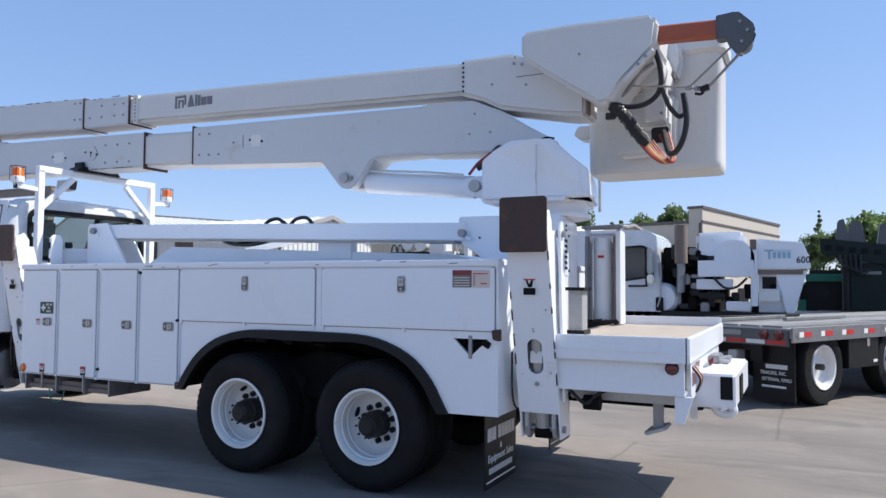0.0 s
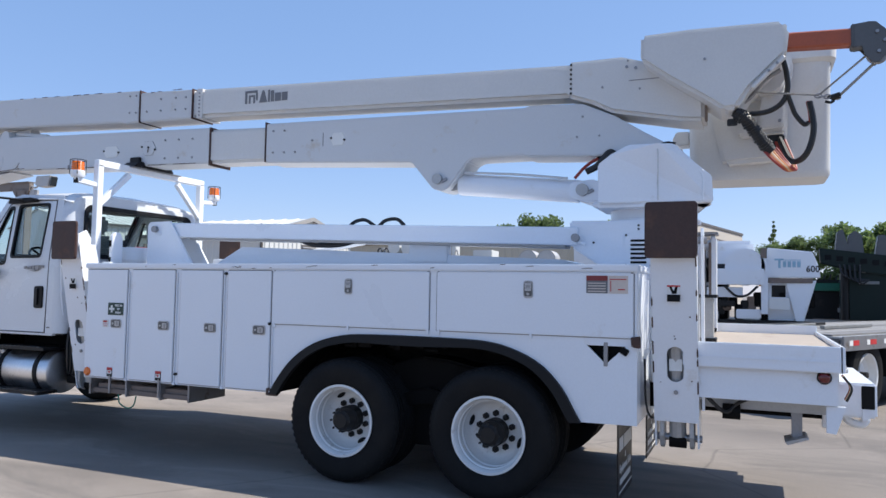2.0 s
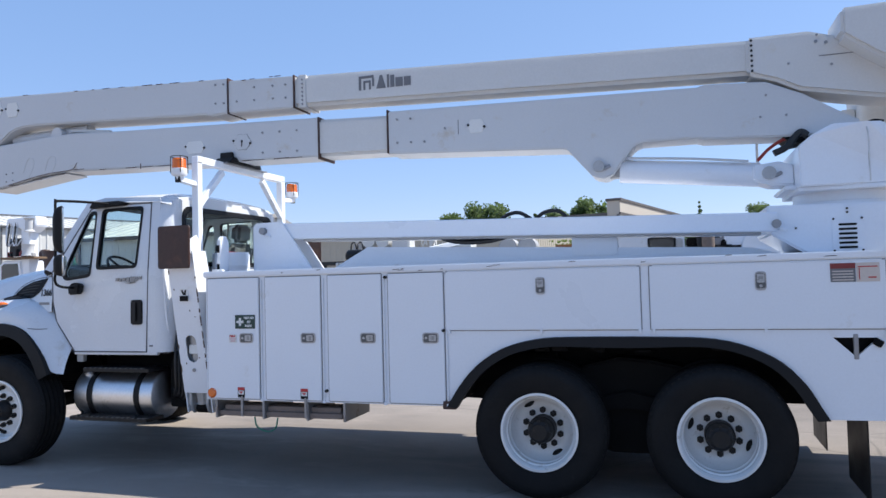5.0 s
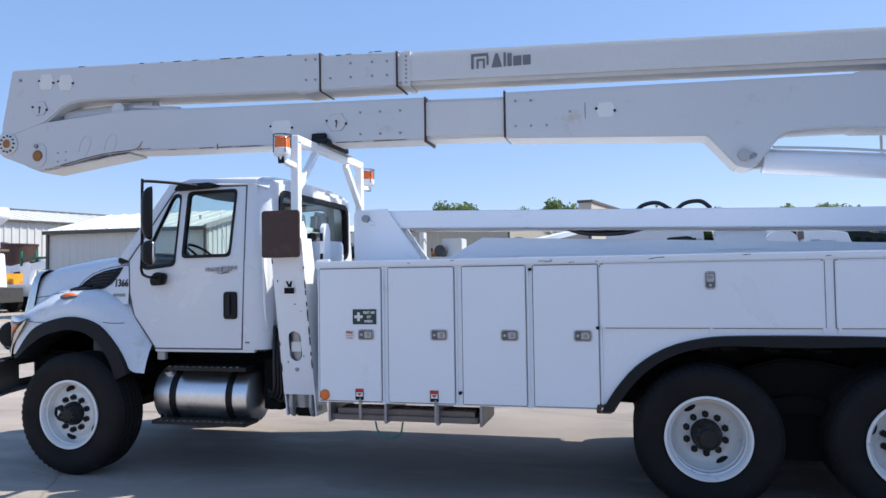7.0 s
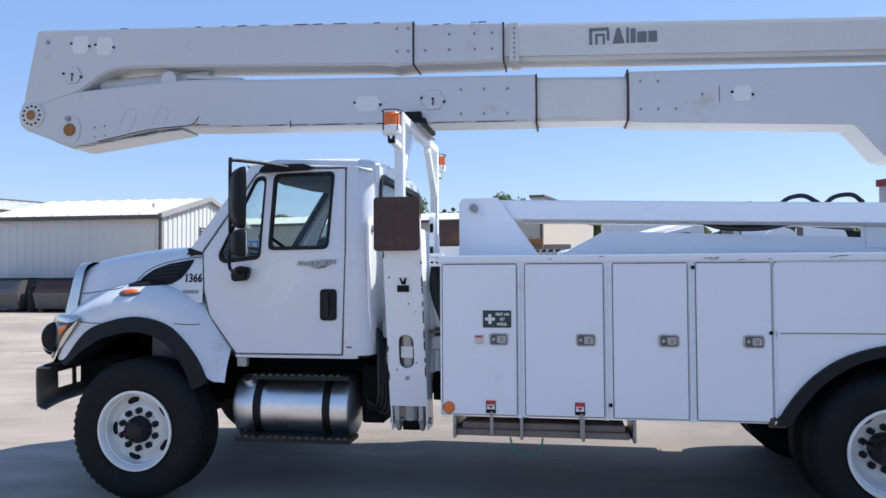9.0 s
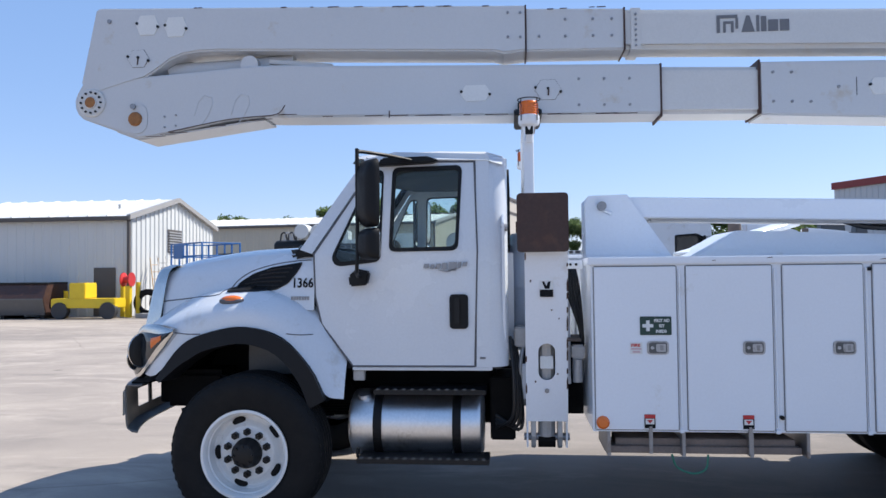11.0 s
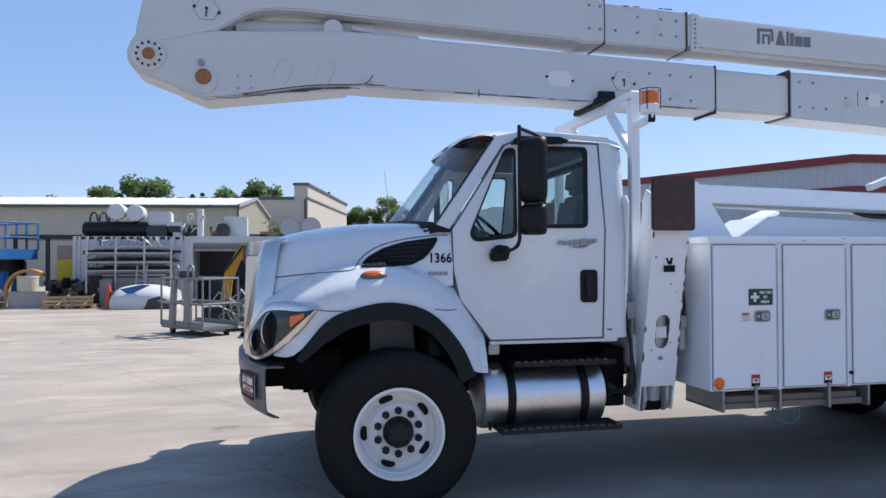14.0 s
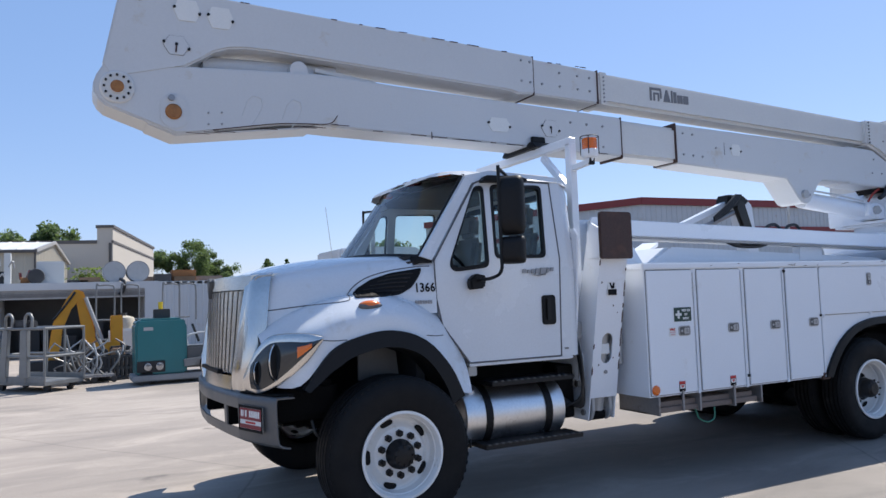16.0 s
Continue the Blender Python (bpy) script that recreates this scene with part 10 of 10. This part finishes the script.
nm = block(-0.78, -0.73, DYT + 0.04, DYT + 0.05, 2.28, 2.46, 0, nm)
for k in range(4):
    nm = block(-0.68 + 0.10 * k, -0.61 + 0.10 * k, DYT + 0.04, DYT + 0.05, 2.30, 2.44, 0, nm)
nm = block(-0.66, -0.30, DYT + 0.04, DYT + 0.05, 2.46, 2.475, 0, nm)
part("maker_mark", nm, LOGO_BLUE, dt)
lettering("unit_number", "600", (-0.20, DYT + 0.045, 2.19), 0.15, INK, dt, (90, 0, 0), wide=0.9, bold=0.003)
part("truck_bed", block(-5.3, 1.2, DYT, DYT + 2.3, 0.85, 1.05, 0.02), SATIN_BLACK, dt)
for x in (-4.6, -0.6, 0.6):
    part("truck_wheel", rod((x, DYT + 0.05, 0.5), (x, DYT + 0.4, 0.5), 0.5, sides=28), RUBBER, dt, smooth=True)
part("bonnet", block(-5.55, -5.2, DYT + 0.1, DYT + 2.1, 0.9, 1.6, 0.05), CAB_WHITE, dt)

# ---- dark and green machines ----
gm = thing("green_chipper", (1.0, 24.5, 0), "dark green machine with open black hopper", "machine")
part("hopper_back", block(-0.05, 2.9, 24.2, 26.0, 0.4, 1.80, 0.04), SATIN_BLACK, gm)
part("green_band", block(0.0, 1.1, 24.08, 24.22, 1.80, 2.03, 0.02), DEEP_GREEN, gm)
part("green_side", prism([(-0.28, 0.75), (-0.12, 1.72), (0.0, 1.80), (0.0, 0.75)], 24.05, 24.2, "y", 0.01), DEEP_GREEN, gm)
part("top_tray", block(0.1, 1.4, 24.2, 25.6, 2.03, 2.14, 0.02), SATIN_BLACK, gm)
for k in range(5):
    part("tray_lever", rod((0.3 + 0.16 * k, 24.3, 2.14), (0.34 + 0.16 * k, 24.3, 2.26 + 0.04 * (k % 2)), 0.02, sides=8), SATIN_BLACK, gm)
part("wood_load", block(0.3, 1.2, 24.05, 24.2, 0.75, 0.98, 0.02), TIMBER, gm)
part("hydraulic_jack", rod((1.12, 23.9, 0.75), (1.12, 23.9, 1.36), 0.13, sides=16), PLATFORM, gm)
part("jack_collar", rod((1.12, 23.9, 1.18), (1.12, 23.9, 1.30), 0.18, sides=16), PLATFORM, gm)
for k in range(7):
    part("warning_stripe", prism([(1.0, 1.55 + 0.1 * k), (1.16, 1.48 + 0.1 * k), (1.16, 1.52 + 0.1 * k), (1.0, 1.59 + 0.1 * k)], 23.95, 23.97, "y"), DECAL_WHITE if k % 2 else DEEP_GREEN, gm)
for x in (0.4, 2.4):
    part("wheel", rod((x, 24.1, 0.45), (x, 24.45, 0.45), 0.45, sides=24), RUBBER, gm, smooth=True)
DARK_GREEN = material("dark_green_machine_paint", (0.008, 0.018, 0.015), 0.5, vary=0.2, spec=0.25, stain=(0.03, 0.03, 0.028), stain_amount=0.15)
dm = thing("dark_derrick_truck", (2.8, 22.5, 0), "dark green derrick machine with grey jaws", "machine")
part("machine_body", block(1.0, 5.5, 22.0, 24.0, 0.5, 2.35, 0.05), DARK_GREEN, dm)
part("upper_beam", prism([(0.36, 2.55), (0.34, 2.95), (2.1, 2.72), (4.5, 2.5), (4.5, 2.1), (2.0, 2.2), (1.0, 2.36)], 21.9, 22.3, "y", 0.02), DARK_GREEN, dm)
for k in range(7):
    part("beam_slot", block(0.46 + 0.28 * k, 0.62 + 0.28 * k, 21.885, 21.9, 2.62 - 0.035 * k, 2.76 - 0.035 * k, 0.004), INK, dm)
part("jaw", prism([(0.72, 2.85), (0.78, 3.40), (0.92, 3.46), (1.0, 3.10), (1.10, 2.85)], 21.95, 22.3, "y", 0.02), BUMPER_GREY, dm)
part("jaw", prism([(0.98, 2.82), (1.05, 3.30), (1.2, 3.42), (1.36, 3.30), (1.42, 2.78)], 22.0, 22.25, "y", 0.02), BUMPER_GREY, dm)
part("jaw", prism([(1.66, 2.7), (1.74, 3.28), (1.9, 3.3), (2.02, 2.66)], 21.95, 22.3, "y", 0.02), BUMPER_GREY, dm)
part("decal_plate", block(1.28, 1.44, 21.985, 22.0, 2.28, 2.42), GREY_STUFF, dm)
part("pale_hatch", block(1.28, 1.75, 21.985, 22.0, 1.98, 2.06), PLATFORM, dm)
part("swing_post", rod((0.95, 22.05, 0.55), (0.95, 22.05, 2.5), 0.10, sides=16), SATIN_BLACK, dm, smooth=True)
for k in range(5):
    part("hydraulic_hose", hose([(0.8 + 0.12 * k, 21.85, 2.5), (0.9 + 0.1 * k, 21.8, 2.2 - 0.05 * k), (1.3 + 0.05 * k, 21.85, 2.1)], 0.025), HOSE, dm)
for x in (1.7, 2.9, 4.6):
    part("wheel", rod((x, 21.9, 0.5), (x, 22.3, 0.5), 0.5, sides=24), RUBBER, dm, smooth=True)
hedge = thing("dark_hedge", (5, 33, 0), "dense dark green hedge behind the machines", "hedge")
random.seed(33)
verts, faces = [], []
for _ in range(9000):
    p = Vector((random.uniform(0.2, 9), 33 + random.gauss(0, 0.5), random.uniform(0.05, 1.9 + 0.3 * math.sin(random.uniform(0, 6)))))
    u = Vector((random.gauss(0, 1), random.gauss(0, 1), random.gauss(0, 1))).normalized() * 0.16
    w = u.cross(Vector((random.gauss(0, 1), random.gauss(0, 1), 1))).normalized() * 0.1
    i = len(verts)
    verts += [p - u, p + w, p + u, p - w]
    faces.append((i, i + 1, i + 2, i + 3))
me = bpy.data.meshes.new("hedge_leaves")
me.from_pydata(verts, [], faces)
me.materials.append(LEAF)
ho = new("hedge_leaves", me)
ho.parent = hedge
ho.matrix_parent_inverse = Matrix.Translation((-5, -33, 0))

# ---- machines far behind the truck, seen below the rail ----
lb = thing("knuckle_loader", (4.9, 14.5, 0), "folded white loader arm with black hose wrap on a stand", "loader")
part("loader_foot", prism([(4.1, 0.0), (4.1, 0.12), (4.5, 0.3), (4.5, 1.35), (5.5, 1.35), (5.5, 0.3), (5.9, 0.12), (5.9, 0.0)], 14.0, 15.0, "y", 0.02), SATIN_BLACK, lb)
part("loader_mast", prism([(4.85, 1.30), (4.41, 3.89), (4.68, 4.065), (4.90, 3.89), (5.28, 1.30)], 14.30, 14.70, "y", 0.03), WHITE, lb)
part("hose_wrap", prism([(4.55, 3.017), (4.20, 3.78), (4.31, 4.065), (4.57, 3.978), (4.92, 3.017)], 14.24, 14.39, "y", 0.05), HOSE, lb)
part("loader_joint", rod((4.19, 14.23, 3.978), (4.19, 14.77, 3.978), 0.15, sides=20), SATIN_BLACK, lb, smooth=True)
part("loader_joint", prism([(3.98, 3.847), (3.98, 4.14), (4.57, 4.15), (4.81, 3.978), (4.57, 3.80)], 14.28, 14.72, "y", 0.04), SATIN_BLACK, lb)
part("loader_arm", beam((4.135, 14.5, 3.934), (2.44, 14.5, 3.30), 0.18, 0.15), WHITE, lb)
part("arm_ram", rod((4.245, 14.39, 3.67), (3.15, 14.39, 3.257), 0.075), STEEL, lb)
for k in range(4):
    part("arm_hose", hose([(4.19 + 0.066 * k, 14.21, 4.13), (3.81, 14.19, 3.847 - 0.066 * k), (3.316, 14.21, 3.497 - 0.033 * k)], 0.03), HOSE, lb)

# ---- far left: parked lift trucks and stacked stores ----
def far_truck(x, y, mat, cab_mat):
    t = thing("parked_truck", (x, y, 0), "parked utility truck with raised gear", "truck", "far parked trucks")
    part("cab", prism([(x - 1.0, 0.7), (x - 1.0, 1.5), (x - 0.6, 2.4), (x + 0.9, 2.4), (x + 0.9, 0.7)], y, y + 2.1, "y", 0.06), cab_mat, t)
    part("windscreen", prism([(x - 0.98, 1.55), (x - 0.66, 2.28), (x - 0.62, 2.28), (x - 0.94, 1.55)], y + 0.15, y + 1.95, "y"), FAR_GLASS, t)
    part("side_window", block(x - 0.4, x + 0.5, y - 0.01, y + 0.02, 1.6, 2.2, 0.02), FAR_GLASS, t)
    part("body", block(x + 1.0, x + 4.0, y, y + 2.1, 0.7, 1.7, 0.03), mat, t)
    part("boom", beam((x + 1.5, y + 1, 2.6), (x + 4.6, y + 1, 3.2), 0.4, 0.45), mat, t)
    part("boom", beam((x + 2.0, y + 1, 1.7), (x + 2.2, y + 1, 3.0), 0.5, 0.5), mat, t)
    for xx in (x - 0.3, x + 2.8):
        part("wheel", rod((xx, y - 0.05, 0.48), (xx, y + 0.3, 0.48), 0.48, sides=22), RUBBER, t, smooth=True)
    return t


far_truck(-44.0, 37.0, WHITE, YELLOW)
far_truck(-49.5, 41.0, WHITE, CAB_WHITE)
gr2 = thing("storage_rack", (-42.5, 41, 0), "green steel storage rack full of stores", "rack")
for x in (-45.6, -44.4, -43.0, -41.6):
    part("rack_post", block(x, x + 0.12, 41, 41.1, 0, 4.0), DEEP_GREEN, gr2)
for z in (0.9, 1.8, 2.7, 3.45):
    part("rack_beam", block(-45.6, -41.5, 40.98, 42.2, z, z + 0.12), DEEP_GREEN, gr2)
random.seed(41)
for k in range(26):
    x, z = random.uniform(-45.5, -42.2), random.choice((0.0, 1.02, 1.92, 2.82))
    thing_mesh("stored_part", block(x, x + random.uniform(0.3, 0.8), 41.2, 42.0, z, z + random.uniform(0.3, 0.7), 0.03), random.choice((DARK_STUFF, BROWN_STUFF, GREY_STUFF, METAL_WHITE, RUST)), "boxed part on a storage rack", "box", "stored parts")
thing_mesh("dark_tank", lathe([(0.0, 0.0), (1.15, 0.0), (1.18, 0.05), (1.18, 4.45), (1.22, 4.47), (1.22, 4.6), (1.1, 4.6), (1.08, 4.5), (0.0, 4.48)], (-47.6, 43, 0), "z", 32), RUST, "upright dark brown storage tank", "tank", "", True)
thing_mesh("dark_tank", lathe([(0.0, 0.0), (0.55, 0.0), (0.56, 4.3), (0.3, 4.75), (0.0, 4.8)], (-49.0, 43, 0), "z", 24), RUST, "narrow dark brown tank beside a wider one", "tank", "", True)

# raised line-work gear on a parked truck
lg = thing("lift_gear", (-42.4, 35.0, 0), "raised white lift gear with coiled hoses on a truck", "lift")
part("gear_chassis", block(-44.2, -40.9, 34.5, 36.5, 0.6, 1.5, 0.04), DARK_STUFF, lg)
for x in (-43.6, -41.5):
    for y in (34.45, 36.2):
        part("wheel", rod((x, y, 0.5), (x, y + 0.3, 0.5), 0.5, sides=22), RUBBER, lg, smooth=True)
part("gear_cab", prism([(-43.9, 1.5), (-43.9, 3.3), (-43.6, 3.6), (-42.2, 3.6), (-42.0, 1.5)], 34.6, 36.4, "y", 0.06), WHITE, lg)
part("cab_window", prism([(-43.7, 2.3), (-43.7, 3.25), (-43.5, 3.4), (-42.4, 3.4), (-42.25, 2.3)], 34.58, 34.62, "y"), FAR_GLASS, lg)
part("gear_mast", block(-42.25, -41.55, 34.7, 35.4, 1.5, 6.1, 0.04), WHITE, lg)
part("gear_head", prism([(-43.3, 5.95), (-43.3, 6.2), (-41.0, 6.3), (-40.9, 5.7), (-41.5, 5.3)], 34.6, 35.5, "y", 0.05), WHITE, lg)
part("gear_drum", lathe([(0.0, -0.42), (0.33, -0.42), (0.30, -0.36), (0.24, -0.3), (0.24, 0.3), (0.30, 0.36), (0.33, 0.42), (0.0, 0.42)], (-41.35, 34.5, 5.75), "z", 20), CONTAINER, lg, smooth=True)
part("gear_drum", lathe([(0.0, -0.35), (0.40, -0.35), (0.34, -0.2), (0.34, 0.2), (0.40, 0.35), (0.0, 0.35)], (-41.45, 34.5, 4.2), "z", 20), CONTAINER, lg, smooth=True)
part("gear_shelf", block(-43.6, -40.9, 34.4, 35.4, 3.66, 3.8, 0.02), BROWN_STUFF, lg)
part("gear_panel", block(-43.4, -42.35, 34.9, 35.0, 3.9, 5.0, 0.02), DARK_STUFF, lg)
random.seed(77)
for k in range(6):
    x = -43.25 + 0.17 * k
    part("gear_hose", hose([(x, 34.65, 6.0), (x + 0.05, 34.5, 5.2), (x + random.uniform(-0.1, 0.25), 34.45, 4.5), (x + 0.3, 34.6, 4.9)], 0.045), (WHITE, HOSE, CONTAINER)[k % 3], lg)
for k in range(8):
    x, z = random.uniform(-43.2, -41.0), random.uniform(3.8, 3.85)
    part("gear_fitting", block(x, x + random.uniform(0.1, 0.3), 34.4, 34.7, z, z + random.uniform(0.15, 0.5), 0.02), random.choice((RED_TRIM, GALV, DARK_STUFF, METAL_WHITE)), lg)

# steel canopy at the yard's edge with a flood lamp on its beam
CANOPY = material("weathered_brown_steel", (0.17, 0.145, 0.13), 0.6, vary=0.15, scale=4, stain=(0.1, 0.06, 0.04), stain_amount=0.3)
cn = thing("yard_canopy", (-28.35, 20.0, 0), "weathered brown steel canopy frame with flood lamp", "canopy")
for x in (-28.62, -28.12):
    part("post_flange", block(x, x + 0.05, 19.85, 20.15, 0.02, 5.3, 0.004), CANOPY, cn)
part("post_web", block(-28.57, -28.12, 19.97, 20.01, 0.02, 5.3), GALV, cn)
part("base_plate", block(-28.75, -27.95, 19.7, 20.3, 0.0, 0.03, 0.004), CANOPY, cn)
part("post_head", prism([(-28.85, 5.34), (-28.85, 5.28), (-28.6, 5.0), (-28.1, 5.0), (-27.9, 5.28), (-27.9, 5.34)], 19.85, 20.15, "y", 0.01), CANOPY, cn)
part("canopy_beam", block(-44.0, -27.95, 19.9, 20.1, 5.34, 5.66, 0.01), CANOPY, cn)
part("canopy_beam", block(-44.0, -27.95, 19.84, 20.16, 5.63, 5.67, 0.004), CANOPY, cn)
part("canopy_post", block(-44.0, -43.6, 19.85, 20.15, 0.0, 5.34, 0.01), CANOPY, cn)
fl2 = part("flood_lamp", prism([(-27.45, 5.50), (-27.40, 5.84), (-26.62, 5.84), (-26.72, 5.42), (-27.2, 5.40)], 19.75, 20.1, "y", 0.02), GALV, cn)
part("lamp_lens", prism([(-26.68, 5.45), (-26.60, 5.80), (-26.56, 5.79), (-26.64, 5.44)], 19.79, 20.06, "y"), FAR_GLASS, fl2)
part("lamp_arm", hose([(-27.96, 20.0, 5.5), (-27.7, 19.98, 5.42), (-27.45, 19.95, 5.52), (-27.2, 19.95, 5.6)], 0.035), GALV, cn)
part("junction_box", block(-27.95, -27.62, 19.9, 20.1, 5.1, 5.34, 0.02), GALV, cn)
